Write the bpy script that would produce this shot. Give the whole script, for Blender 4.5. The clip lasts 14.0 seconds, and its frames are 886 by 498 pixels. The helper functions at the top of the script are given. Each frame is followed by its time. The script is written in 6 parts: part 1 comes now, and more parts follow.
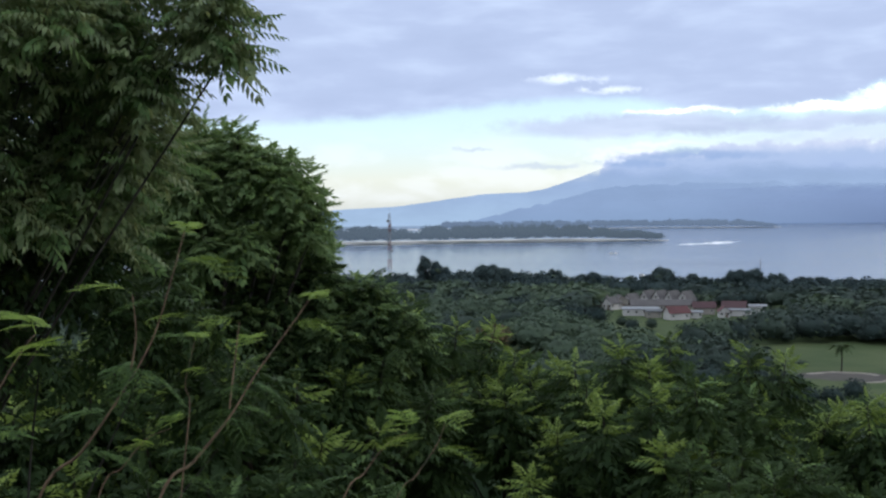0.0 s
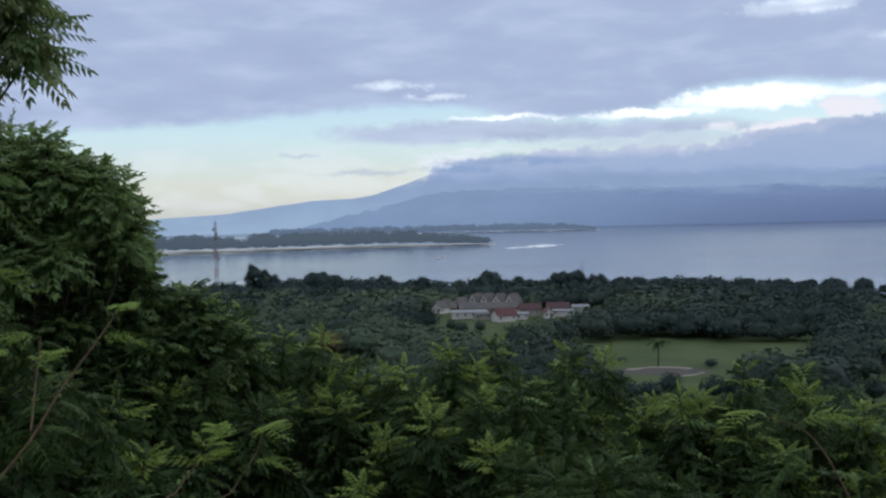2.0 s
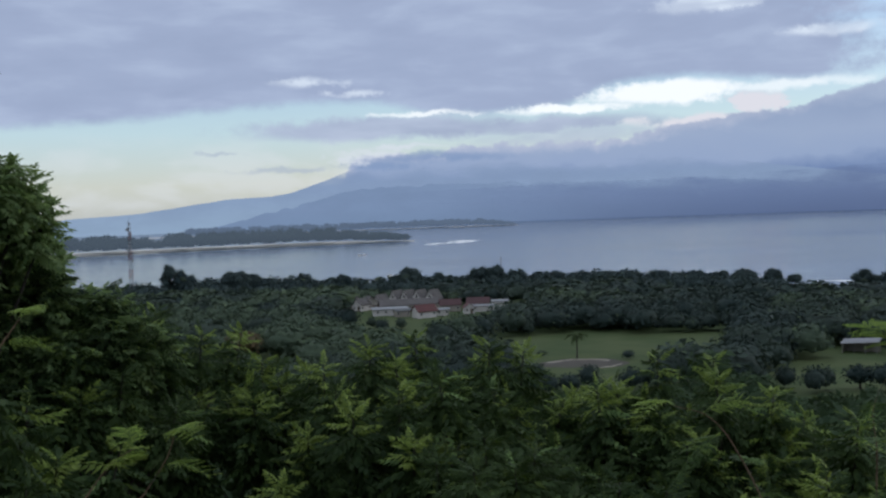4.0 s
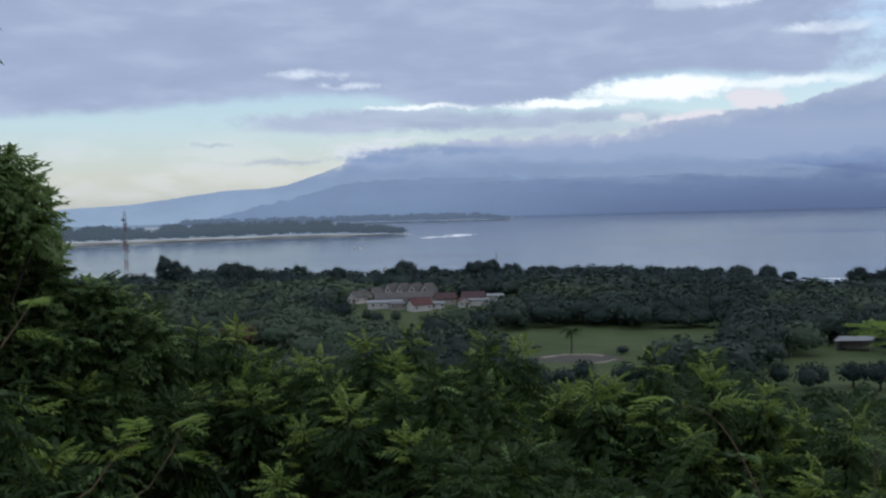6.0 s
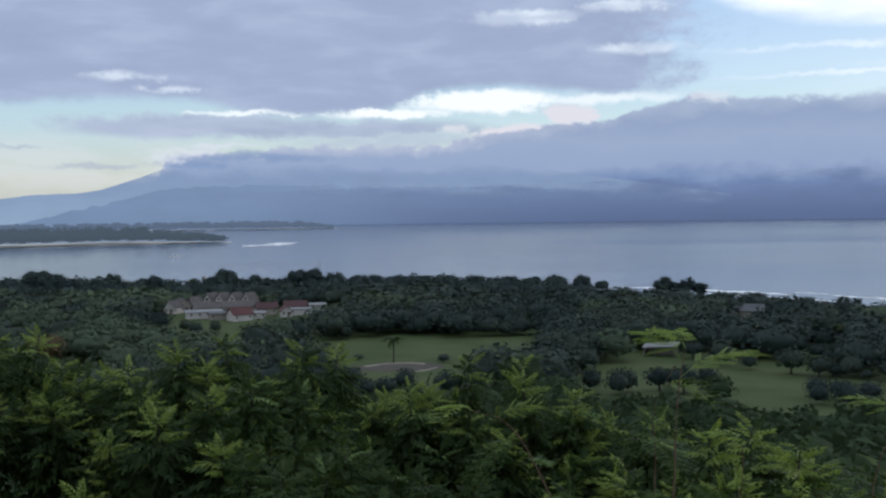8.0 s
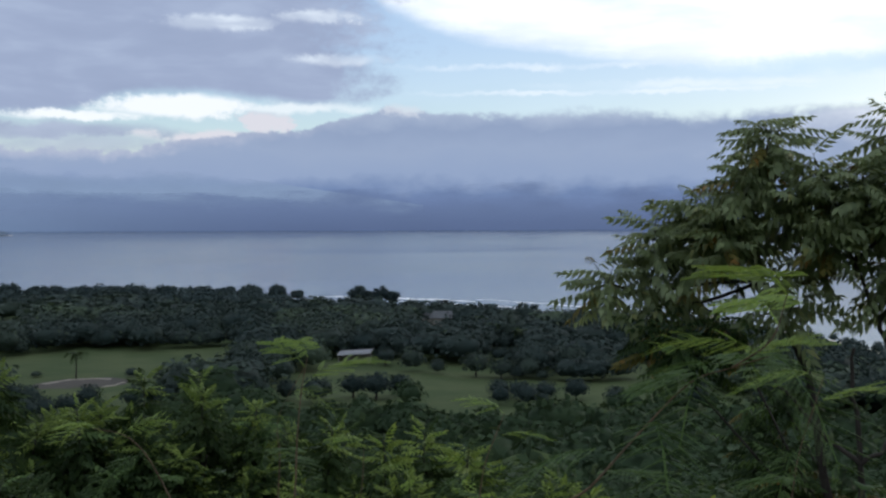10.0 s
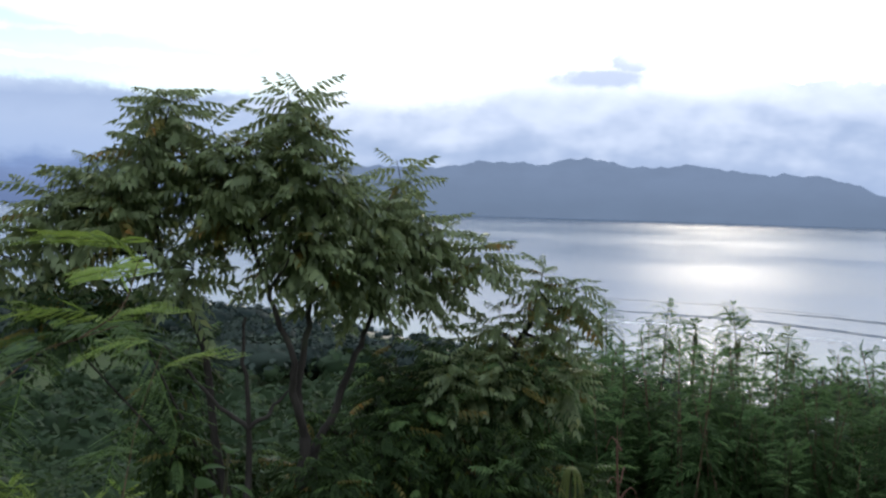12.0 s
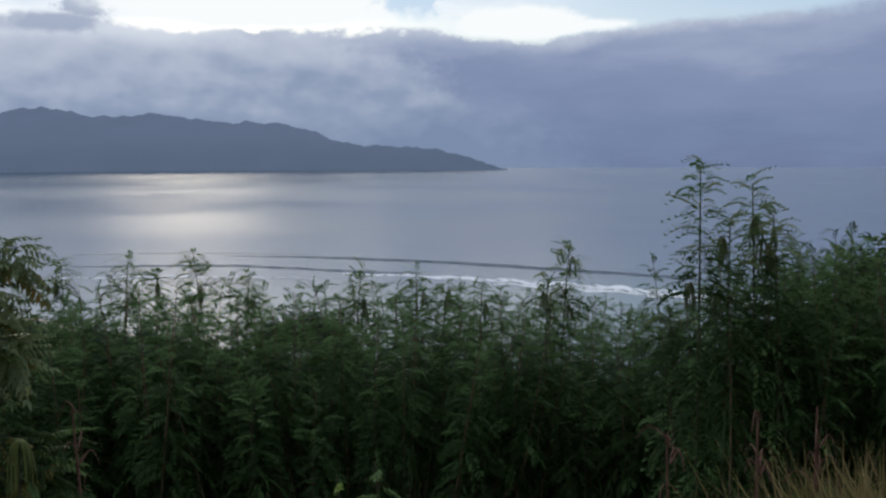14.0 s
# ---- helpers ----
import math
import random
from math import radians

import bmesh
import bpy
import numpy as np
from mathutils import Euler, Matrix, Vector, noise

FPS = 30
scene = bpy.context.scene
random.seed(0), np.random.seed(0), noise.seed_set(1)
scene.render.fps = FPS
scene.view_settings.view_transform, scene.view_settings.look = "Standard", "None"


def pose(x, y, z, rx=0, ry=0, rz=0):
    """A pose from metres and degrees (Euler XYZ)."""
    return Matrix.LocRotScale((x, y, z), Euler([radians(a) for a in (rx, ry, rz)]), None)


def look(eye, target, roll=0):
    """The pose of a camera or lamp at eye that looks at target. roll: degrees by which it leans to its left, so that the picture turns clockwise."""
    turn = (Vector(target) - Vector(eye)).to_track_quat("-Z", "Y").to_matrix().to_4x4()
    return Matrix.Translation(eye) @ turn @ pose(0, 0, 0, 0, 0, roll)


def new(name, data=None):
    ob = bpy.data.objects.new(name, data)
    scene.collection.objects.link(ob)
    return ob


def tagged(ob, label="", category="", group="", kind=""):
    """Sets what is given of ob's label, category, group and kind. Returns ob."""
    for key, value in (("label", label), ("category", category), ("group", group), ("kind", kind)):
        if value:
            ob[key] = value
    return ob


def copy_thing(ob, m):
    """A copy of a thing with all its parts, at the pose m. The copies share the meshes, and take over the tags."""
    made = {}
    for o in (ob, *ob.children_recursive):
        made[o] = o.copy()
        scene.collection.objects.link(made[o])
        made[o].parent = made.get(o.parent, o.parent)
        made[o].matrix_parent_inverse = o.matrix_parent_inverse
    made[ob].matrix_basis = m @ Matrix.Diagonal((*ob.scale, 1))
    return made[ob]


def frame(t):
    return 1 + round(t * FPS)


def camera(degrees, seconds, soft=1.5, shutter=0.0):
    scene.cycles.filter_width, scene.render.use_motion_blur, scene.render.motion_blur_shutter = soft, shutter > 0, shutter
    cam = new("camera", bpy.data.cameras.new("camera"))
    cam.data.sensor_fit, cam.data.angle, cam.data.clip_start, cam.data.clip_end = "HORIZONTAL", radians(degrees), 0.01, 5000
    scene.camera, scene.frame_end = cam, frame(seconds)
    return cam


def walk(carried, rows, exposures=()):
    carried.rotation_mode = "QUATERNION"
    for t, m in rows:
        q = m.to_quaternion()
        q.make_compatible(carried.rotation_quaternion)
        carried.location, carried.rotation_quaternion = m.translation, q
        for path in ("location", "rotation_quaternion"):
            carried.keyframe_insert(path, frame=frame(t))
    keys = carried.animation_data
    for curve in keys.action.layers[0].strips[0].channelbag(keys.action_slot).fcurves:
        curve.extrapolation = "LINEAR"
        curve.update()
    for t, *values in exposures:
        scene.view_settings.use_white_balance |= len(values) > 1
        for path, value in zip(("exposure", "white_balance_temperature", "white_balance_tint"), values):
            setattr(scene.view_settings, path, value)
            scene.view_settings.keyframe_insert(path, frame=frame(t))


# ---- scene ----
cam = camera(46.9, 14.0, soft=2.4)
# seconds, eye x, y, z in metres, yaw, pitch, roll in degrees
ROWS = [
    (0.0, 0.000, -0.000, 42.000, 0.00, -1.65, 0.60),
    (0.5, 0.014, -0.006, 42.001, -4.12, -1.50, 0.60),
    (1.0, 0.024, -0.000, 42.001, -7.82, -1.72, 0.88),
    (1.5, 0.027, 0.003, 41.999, -9.07, -1.44, 1.50),
    (2.0, 0.034, 0.007, 41.998, -9.56, -1.46, 1.40),
    (2.5, 0.038, 0.014, 41.996, -10.04, -1.69, 2.25),
    (3.0, 0.051, -0.004, 42.000, -11.30, -1.82, 2.47),
    (3.5, 0.054, -0.007, 41.999, -12.81, -1.79, 2.22),
    (3.7, 0.053, -0.008, 41.999, -13.41, -1.79, 2.22),
    (5.8, 0.025, -0.024, 42.007, -15.66, -1.85, 1.51),
    (6.0, 0.023, -0.024, 42.007, -14.31, -2.15, 1.51),
    (6.5, 0.032, -0.013, 42.006, -13.50, -1.79, 1.42),
    (7.0, 0.044, -0.013, 42.001, -15.76, -1.97, 1.17),
    (7.5, 0.064, -0.010, 42.004, -19.27, -1.89, 0.80),
    (8.0, 0.093, -0.031, 42.006, -24.19, -1.84, 0.81),
    (8.2, 0.108, -0.041, 42.006, -26.81, -2.03, 0.81),
    (10.3, 0.269, -0.150, 42.007, -44.77, -1.54, 0.25),
    (10.5, 0.284, -0.160, 42.007, -47.87, -1.69, 0.25),
    (11.0, 0.356, -0.178, 41.994, -56.05, -1.76, -0.71),
    (11.5, 0.414, -0.275, 41.996, -62.05, -1.77, -0.90),
    (12.0, 0.454, -0.288, 41.984, -70.89, -2.40, -1.76),
    (12.5, 0.473, -0.260, 41.985, -79.34, -2.81, -0.71),
    (13.0, 0.482, -0.274, 41.991, -87.57, -4.48, -0.37),
    (13.5, 0.486, -0.328, 41.988, -94.51, -4.68, -0.14),
    (14.0, 0.498, -0.384, 41.984, -100.10, -4.86, 0.16),
]
EXPOSURE = [(0.0, 0.52), (0.5, 0.38), (1.5, 0.15), (2.5, 0.2), (3.5, -0.03), (6.0, 0.02), (6.5, 0.08), (7.5, 0.1), (8.1, 0.0), (9.5, 0.0), (10.5, -0.08), (11.0, 0.28), (11.4, 0.66), (12.0, 0.5), (12.5, 0.15), (13.0, -0.2), (13.5, -0.3), (14.0, -0.3)]
walk(cam, [(t, pose(x, y, z, 90 + pitch, roll, yaw)) for t, x, y, z, yaw, pitch, roll in ROWS], EXPOSURE)

EYE = 42.0          # height of the lookout's eye over the sea
SUN_AZ = -86.0      # degrees, left of +y is positive
SUN_EL = 18.0


def polar(az, r, z=0.0):
    a = radians(az)
    return Vector((-math.sin(a) * r, math.cos(a) * r, z))


# ---- node helpers ----
class Nodes:
    def __init__(self, tree):
        self.t = tree
        tree.nodes.clear()

    def node(self, kind, **props):
        n = self.t.nodes.new(kind)
        for k, v in props.items():
            setattr(n, k, v)
        return n

    def put(self, socket, value):
        if isinstance(value, bpy.types.NodeSocket):
            self.t.links.new(value, socket)
        elif isinstance(value, (tuple, list)) and len(value) == 3 and socket.type == "RGBA":
            socket.default_value = (*value, 1)
        else:
            socket.default_value = value

    def math(self, op, *values):
        n = self.node("ShaderNodeMath", operation=op)
        for s, v in zip(n.inputs, values):
            self.put(s, v)
        return n.outputs[0]

    def step(self, value, lo, hi, a=0.0, b=1.0):
        n = self.node("ShaderNodeMapRange", interpolation_type="SMOOTHSTEP", clamp=True)
        for s, v in zip(n.inputs, (value, lo, hi, a, b)):
            self.put(s, v)
        return n.outputs[0]

    def mix(self, fac, a, b, blend="MIX"):
        n = self.node("ShaderNodeMix", data_type="RGBA", blend_type=blend)
        self.put(n.inputs[0], fac)
        self.put(n.inputs[6], a)
        self.put(n.inputs[7], b)
        return n.outputs[2]

    def noise(self, vector, scale, detail=4.0, rough=0.55, distortion=0.0):
        n = self.node("ShaderNodeTexNoise")
        self.put(n.inputs["Vector"], vector)
        for k, v in (("Scale", scale), ("Detail", detail), ("Roughness", rough), ("Distortion", distortion)):
            self.put(n.inputs[k], v)
        return n.outputs[0]

    def mapping(self, vector, scale, location=(0, 0, 0)):
        n = self.node("ShaderNodeMapping")
        self.put(n.inputs["Vector"], vector)
        n.inputs["Scale"].default_value = scale
        n.inputs["Location"].default_value = location
        return n.outputs[0]

    def ramp(self, fac, stops):
        n = self.node("ShaderNodeValToRGB")
        e = n.color_ramp.elements
        while len(e) < len(stops):
            e.new(0.5)
        for el, (p, c) in zip(e, stops):
            el.position, el.color = p, (*c, 1)
        self.put(n.inputs[0], fac)
        return n.outputs[0]

    def combine(self, x, y, z):
        n = self.node("ShaderNodeCombineXYZ")
        for s, v in zip(n.inputs, (x, y, z)):
            self.put(s, v)
        return n.outputs[0]

    def curve(self, fac, points):
        n = self.node("ShaderNodeFloatCurve")
        c = n.mapping.curves[0]
        while len(c.points) < len(points):
            c.points.new(0.5, 0.5)
        for p, (x, y) in zip(c.points, sorted(points)):
            p.location = (x, y)
        n.mapping.update()
        self.put(n.inputs[1], fac)
        return n.outputs[0]


# ---- sky: evening cloud over the strait ----
def build_world():
    world = bpy.data.worlds.new("evening_sky")
    scene.world = world
    world.use_nodes = True
    b = Nodes(world.node_tree)
    way = b.node("ShaderNodeTexCoord").outputs["Generated"]
    sep = b.node("ShaderNodeSeparateXYZ")
    b.put(sep.inputs[0], way)
    x, y, z = sep.outputs
    az = b.math("MULTIPLY", b.math("ARCTAN2", x, y), -57.2958)
    el = b.math("MULTIPLY", b.math("ARCSINE", z), 57.2958)
    u = b.math("MULTIPLY_ADD", az, 1 / 170.0, 135.0 / 170.0)       # -135 to 35 degrees

    def edge(points):                                             # height in degrees along the azimuth
        return b.math("MULTIPLY", b.curve(u, [((a + 135.0) / 170.0, h / 14.0) for a, h in points]), 14.0)

    flat = b.combine(b.math("MULTIPLY", az, 0.055), b.math("MULTIPLY", el, 0.22), 0.0)      # stretched along the horizon
    lumpy = b.combine(b.math("MULTIPLY", az, 0.20), b.math("MULTIPLY", el, 0.26), 3.0)
    n1 = b.math("SUBTRACT", b.noise(flat, 1.6, 6, 0.58, 0.3), 0.5)
    n2 = b.math("SUBTRACT", b.noise(lumpy, 1.3, 6, 0.62), 0.5)
    n3 = b.noise(flat, 2.6, 5, 0.52, 0.25)
    n4 = b.noise(b.combine(b.math("MULTIPLY", az, 0.11), b.math("MULTIPLY", el, 0.30), 9.0), 2.0, 5, 0.5, 0.3)
    fine = b.math("SUBTRACT", b.noise(lumpy, 3.6, 5, 0.65), 0.5)
    puff = b.math("SUBTRACT", 0.5, b.math("ABSOLUTE", b.math("MULTIPLY", b.math("SUBTRACT", b.noise(lumpy, 2.6, 4, 0.6), 0.5), 3.0)))
    # rounded billows, lit from above: how the cloud thickens towards its upper side
    heap = b.combine(b.math("MULTIPLY", az, 0.22), b.math("MULTIPLY", el, 0.34), 5.0)
    heap_up = b.combine(b.math("MULTIPLY_ADD", az, 0.22, 0.05), b.math("MULTIPLY_ADD", el, 0.34, 0.24), 5.0)
    billow = b.math("SUBTRACT", b.noise(heap, 1.1, 3, 0.42), b.noise(heap_up, 1.1, 3, 0.42))
    # ragged outlines: the layers are laid out in drifted bearings
    waz = b.math("ADD", az, b.math("ADD", b.math("MULTIPLY", n1, 6.0), b.math("MULTIPLY", fine, 6.5)))
    wel = b.math("ADD", el, b.math("ADD", b.math("MULTIPLY", n2, 0.7), b.math("MULTIPLY", fine, 0.8)))

    caz = b.math("ADD", az, b.math("MULTIPLY", fine, 4.0))
    cel = b.math("ADD", el, b.math("MULTIPLY_ADD", n2, 0.8, b.math("MULTIPLY", fine, 0.45)))

    def blob(a0, e0, wa, we, soft=0.45, calm=False):
        ba, be = (caz, cel) if calm else (waz, wel)
        d = b.math("SQRT", b.math("ADD", b.math("POWER", b.math("DIVIDE", b.math("SUBTRACT", ba, a0), wa), 2.0), b.math("POWER", b.math("DIVIDE", b.math("SUBTRACT", be, e0), we), 2.0)))
        return b.step(d, 1.0 + soft, 1.0 - soft)

    def both(*masks):
        out = masks[0]
        for m in masks[1:]:
            out = b.math("MAXIMUM", out, m)
        return out

    sky = b.node("ShaderNodeTexSky", sky_type="NISHITA", sun_disc=False, sun_elevation=radians(SUN_EL), sun_rotation=radians(-SUN_AZ))
    clear = b.mix(0.6, b.mix(1.0, sky.outputs[0], (0.10, 0.10, 0.10), "MULTIPLY"),
                  b.ramp(b.math("DIVIDE", el, 14.0), [(0.0, (0.66, 0.70, 0.72)), (0.16, (0.80, 0.82, 0.76)), (0.36, (0.70, 0.90, 0.98)), (0.7, (0.46, 0.68, 0.98)), (1.0, (0.36, 0.55, 0.88))]))
    col = b.mix(b.math("MULTIPLY", b.step(n4, 0.42, 0.62), b.step(el, 5.5, 3.0, 0.0, 0.35)), clear, (0.78, 0.80, 0.82))

    # thin bright veil high over the strait
    vlow = edge([(-135, 9.0), (-112, 9.0), (-98, 8.2), (-84, 7.4), (-75, 7.5), (-69, 7.5), (-60, 8.0), (-50, 9.4), (-43, 10.3), (-38, 11.8), (-34, 14.0), (35, 14.0)])
    veil = b.step(b.math("SUBTRACT", b.math("MULTIPLY_ADD", n1, 1.6, b.math("MULTIPLY_ADD", fine, 0.5, el)), vlow), -0.55, 0.75)
    veil = b.math("MULTIPLY", veil, b.step(waz, -112.0, -100.0))
    col = b.mix(b.math("MULTIPLY", veil, b.step(el, 17.0, 12.0)), col, b.mix(b.step(n3, 0.36, 0.56), (0.98, 1.02, 1.08), (1.2, 1.2, 1.2)))
    thin = both(blob(-51.0, 7.15, 9.5, 0.12, 0.6), blob(-46.0, 8.6, 6.0, 0.14, 0.8), blob(-57.0, 7.5, 7.0, 0.22, 0.8))
    col = b.mix(b.math("MULTIPLY", thin, b.step(n4, 0.38, 0.62, 0.15, 0.65)), col, (1.0, 1.03, 1.06))
    far_veil = b.math("MULTIPLY", b.step(az, -26.0, -42.0), b.step(b.math("MULTIPLY_ADD", n1, 4.0, el), 5.4, 7.6, 0.0, 0.22))
    col = b.mix(far_veil, col, (0.80, 0.94, 1.07))

    # grey stratus with a ragged lower edge, breaking up towards the sea
    low = edge([(-135, 14), (-60, 14), (-46, 13.2), (-41, 9.0), (-38.8, 7.35), (-34.4, 6.6), (-30, 6.95), (-26.4, 7.15), (-23.2, 6.75), (-21, 5.9), (-15, 5.7), (-10, 6.5), (-4.4, 6.4), (-0.9, 6.1), (5.7, 5.5), (12, 5.2), (35, 4.6)])
    above = b.math("SUBTRACT", b.math("MULTIPLY_ADD", n1, 0.45, b.math("MULTIPLY_ADD", fine, 0.6, el)), low)
    stratus = b.math("MULTIPLY", b.step(above, -0.30, 0.40), b.step(b.math("MULTIPLY_ADD", n1, 14.0, b.math("MULTIPLY_ADD", fine, 9.0, az)), -40.5, -34.5))
    grey = b.ramp(b.math("ADD", b.math("MULTIPLY", n3, 0.62), b.math("MULTIPLY", n4, 0.28)), [(0.26, (0.335, 0.395, 0.545)), (0.44, (0.375, 0.438, 0.595)), (0.62, (0.47, 0.545, 0.70))])
    col = b.mix(stratus, col, grey)
    # breaks where the light comes through
    breaks = both(blob(-29.0, 10.8, 2.7, 0.42, 0.5), blob(-35.5, 9.0, 2.4, 0.28, 0.7), blob(-34.0, 11.3, 2.0, 0.3, 0.6), b.math("MULTIPLY", both(blob(-6.6, 7.7, 1.3, 0.22, 0.8), blob(-9.2, 7.0, 1.2, 0.16, 0.8)), 0.75))
    col = b.mix(b.math("MULTIPLY", breaks, b.step(n4, 0.35, 0.6, 0.35, 0.85)), col, (0.86, 0.93, 1.0))

    # a lower grey streak under it, and a shred in the clear sky
    streak = both(blob(-11.0, 5.05, 7.6, 0.62, 0.4), blob(-20.0, 4.95, 5.0, 0.42, 0.6), b.math("MULTIPLY", blob(-21.5, 4.3, 4.0, 0.5, 0.8), 0.6))
    col = b.mix(b.math("MULTIPLY", streak, 0.92), col, b.mix(b.step(n3, 0.3, 0.7), (0.36, 0.41, 0.55), (0.50, 0.555, 0.69)))
    col = b.mix(b.math("MULTIPLY", both(blob(-1.6, 3.9, 1.3, 0.10, 0.7), blob(-5.5, 2.9, 2.0, 0.12, 0.8)), 0.6), col, (0.42, 0.48, 0.58))
    # bright sunlit bars
    bars = both(blob(-26.6, 6.35, 3.5, 0.62, 0.3), blob(-21.5, 5.75, 3.4, 0.24, 0.45), b.math("MULTIPLY", blob(-32.5, 6.35, 4.0, 0.26, 0.6), 0.7), b.math("MULTIPLY", blob(-13.0, 5.8, 2.3, 0.15, 0.5), 0.85))
    col = b.mix(bars, col, (1.0, 1.02, 1.02))
    col = b.mix(b.math("MULTIPLY", both(blob(-31.0, 5.45, 1.3, 0.62, 0.35), blob(-27.5, 4.75, 3.0, 0.3, 0.5)), 0.9), col, (0.80, 0.76, 0.80))

    # cloud bank lying on the mountains
    top = edge([(-135, 2.0), (-108, 2.2), (-96, 5.6), (-76, 6.6), (-67, 6.3), (-54, 6.0), (-50.6, 6.3), (-45, 6.05), (-41, 6.0), (-38.9, 6.1), (-38.1, 6.55), (-37.4, 6.0), (-32.5, 5.1), (-27.4, 4.45), (-23.2, 3.85), (-16.7, 3.8), (-12, 3.5), (-9.6, 3.35), (-8.6, 2.3), (-6, 0.0), (35, 0.0)])
    under = b.math("SUBTRACT", top, b.math("MULTIPLY_ADD", n2, -0.6, b.math("MULTIPLY_ADD", puff, -0.55, b.math("MULTIPLY_ADD", fine, -0.6, el))))
    bank = b.step(under, -0.02, b.step(az, -40.0, -50.0, 0.22, 0.85))
    depth = b.math("DIVIDE", el, 6.5)
    bank_col = b.ramp(b.math("MULTIPLY_ADD", n2, 0.22, b.math("MULTIPLY_ADD", billow, 0.30, b.math("MULTIPLY_ADD", fine, 0.10, depth))), [(0.0, (0.15, 0.205, 0.38)), (0.26, (0.185, 0.26, 0.44)), (0.40, (0.315, 0.395, 0.565)), (0.62, (0.345, 0.42, 0.575)), (0.80, (0.312, 0.385, 0.54)), (1.0, (0.46, 0.53, 0.66))])
    rim = b.math("MULTIPLY", b.step(under, 0.75, 0.1), b.step(az, -42.0, -24.0))
    bank_col = b.mix(b.math("MULTIPLY", rim, 0.40), bank_col, (0.66, 0.66, 0.74))
    col = b.mix(bank, col, bank_col)

    # small bright tufts on the summit cloud
    tufts = both(blob(-9.0, 3.45, 0.9, 0.30, 0.6), blob(-10.4, 3.75, 1.3, 0.16, 0.7), blob(-12.6, 3.95, 2.0, 0.12, 0.8), blob(-39.2, 6.2, 0.8, 0.25, 0.7))
    col = b.mix(b.math("MULTIPLY", tufts, 0.7), col, (0.74, 0.77, 0.82))
    col = b.mix(b.math("MULTIPLY", both(blob(-13.8, 3.35, 3.6, 0.24, 0.6), blob(-10.8, 3.05, 1.6, 0.25, 0.7)), 0.75), col, (0.235, 0.325, 0.51))

    # towering white cumulus over the strait
    ctop = edge([(-135, 6.5), (-118, 7.6), (-110, 7.2), (-103.7, 6.5), (-99, 7.3), (-92.5, 7.15), (-86, 7.1), (-83, 7.3), (-80.5, 7.6), (-77, 7.3), (-74.7, 7.0), (-70, 6.3), (-65, 6.0), (-58, 5.0), (-52, 3.0), (35, 0.0)])
    cunder = b.math("SUBTRACT", ctop, b.math("MULTIPLY_ADD", n2, -1.1, b.math("MULTIPLY_ADD", puff, -0.45, b.math("MULTIPLY_ADD", fine, -0.4, el))))
    cum = b.math("MULTIPLY", b.step(cunder, -0.06, 0.34), b.step(waz, -54.0, -68.0))
    cum_col = b.ramp(b.math("ADD", b.math("MULTIPLY_ADD", n4, 0.22, 0.25), b.math("ADD", b.math("MULTIPLY", billow, 0.60), b.math("MULTIPLY", depth, 0.46))), [(0.42, (0.25, 0.325, 0.475)), (0.58, (0.345, 0.415, 0.56)), (0.74, (0.53, 0.585, 0.705)), (0.92, (0.65, 0.70, 0.80))])
    lit = b.math("MULTIPLY", b.step(cunder, 1.5, 0.05), b.step(waz, -93.0, -84.0))        # its crown shines where the veil lies behind it
    cum_col = b.mix(b.math("MULTIPLY", lit, 0.75), cum_col, (0.92, 0.95, 1.0))
    col = b.mix(cum, col, cum_col)
    col = b.mix(b.math("MULTIPLY", both(blob(-79.3, 7.3, 2.6, 0.55, 0.4, True), blob(-81.0, 8.1, 1.0, 0.6, 0.4, True)), 0.85), col, (0.43, 0.49, 0.63))

    # dull blue-grey cloud sheet to the open sea
    dtop = edge([(-135, 14), (-128, 10.0), (-120, 8.2), (-112, 7.6), (-109, 7.2), (-106, 6.65), (-103, 6.75), (-99, 7.2), (-95, 7.15), (-92.5, 6.8), (-89, 6.4), (-84, 5.0), (-80, 0.0), (35, 0.0)])
    dunder = b.math("SUBTRACT", dtop, b.math("MULTIPLY_ADD", n1, -1.2, b.math("MULTIPLY_ADD", fine, -0.8, el)))
    lean = b.math("MULTIPLY_ADD", el, -1.7, b.math("ADD", b.math("MULTIPLY_ADD", puff, 3.0, waz), 11.0))          # the cumulus leans out in front of it
    dull = b.math("MULTIPLY", b.step(dunder, -0.1, 1.0), b.step(lean, -91.0, -99.0))
    dull_col = b.ramp(b.math("ADD", b.math("MULTIPLY", n3, 0.5), b.math("MULTIPLY_ADD", n1, 0.2, b.math("MULTIPLY", depth, 0.5))), [(0.15, (0.185, 0.235, 0.38)), (0.38, (0.235, 0.295, 0.455)), (0.62, (0.29, 0.35, 0.52)), (0.80, (0.40, 0.46, 0.62))])
    col = b.mix(dull, col, dull_col)
    # sunlit head above it
    head = both(blob(-104.0, 7.6, 3.6, 0.95, 0.2, True), blob(-107.5, 7.35, 3.0, 0.45, 0.3, True), blob(-89.5, 8.7, 8.2, 1.5, 0.2, True))
    col = b.mix(b.math("MULTIPLY", head, b.step(b.math("MAXIMUM", cunder, dunder), 0.25, -0.1)), col, (1.2, 1.2, 1.16))

    # pale blue gaps in the veil
    gaps = both(b.math("MULTIPLY", blob(-63.5, 8.2, 6.5, 0.55, 0.7), 0.75), b.math("MULTIPLY", blob(-98.6, 8.9, 1.5, 0.9, 0.5), 0.8))
    col = b.mix(gaps, col, (0.66, 0.84, 1.0))

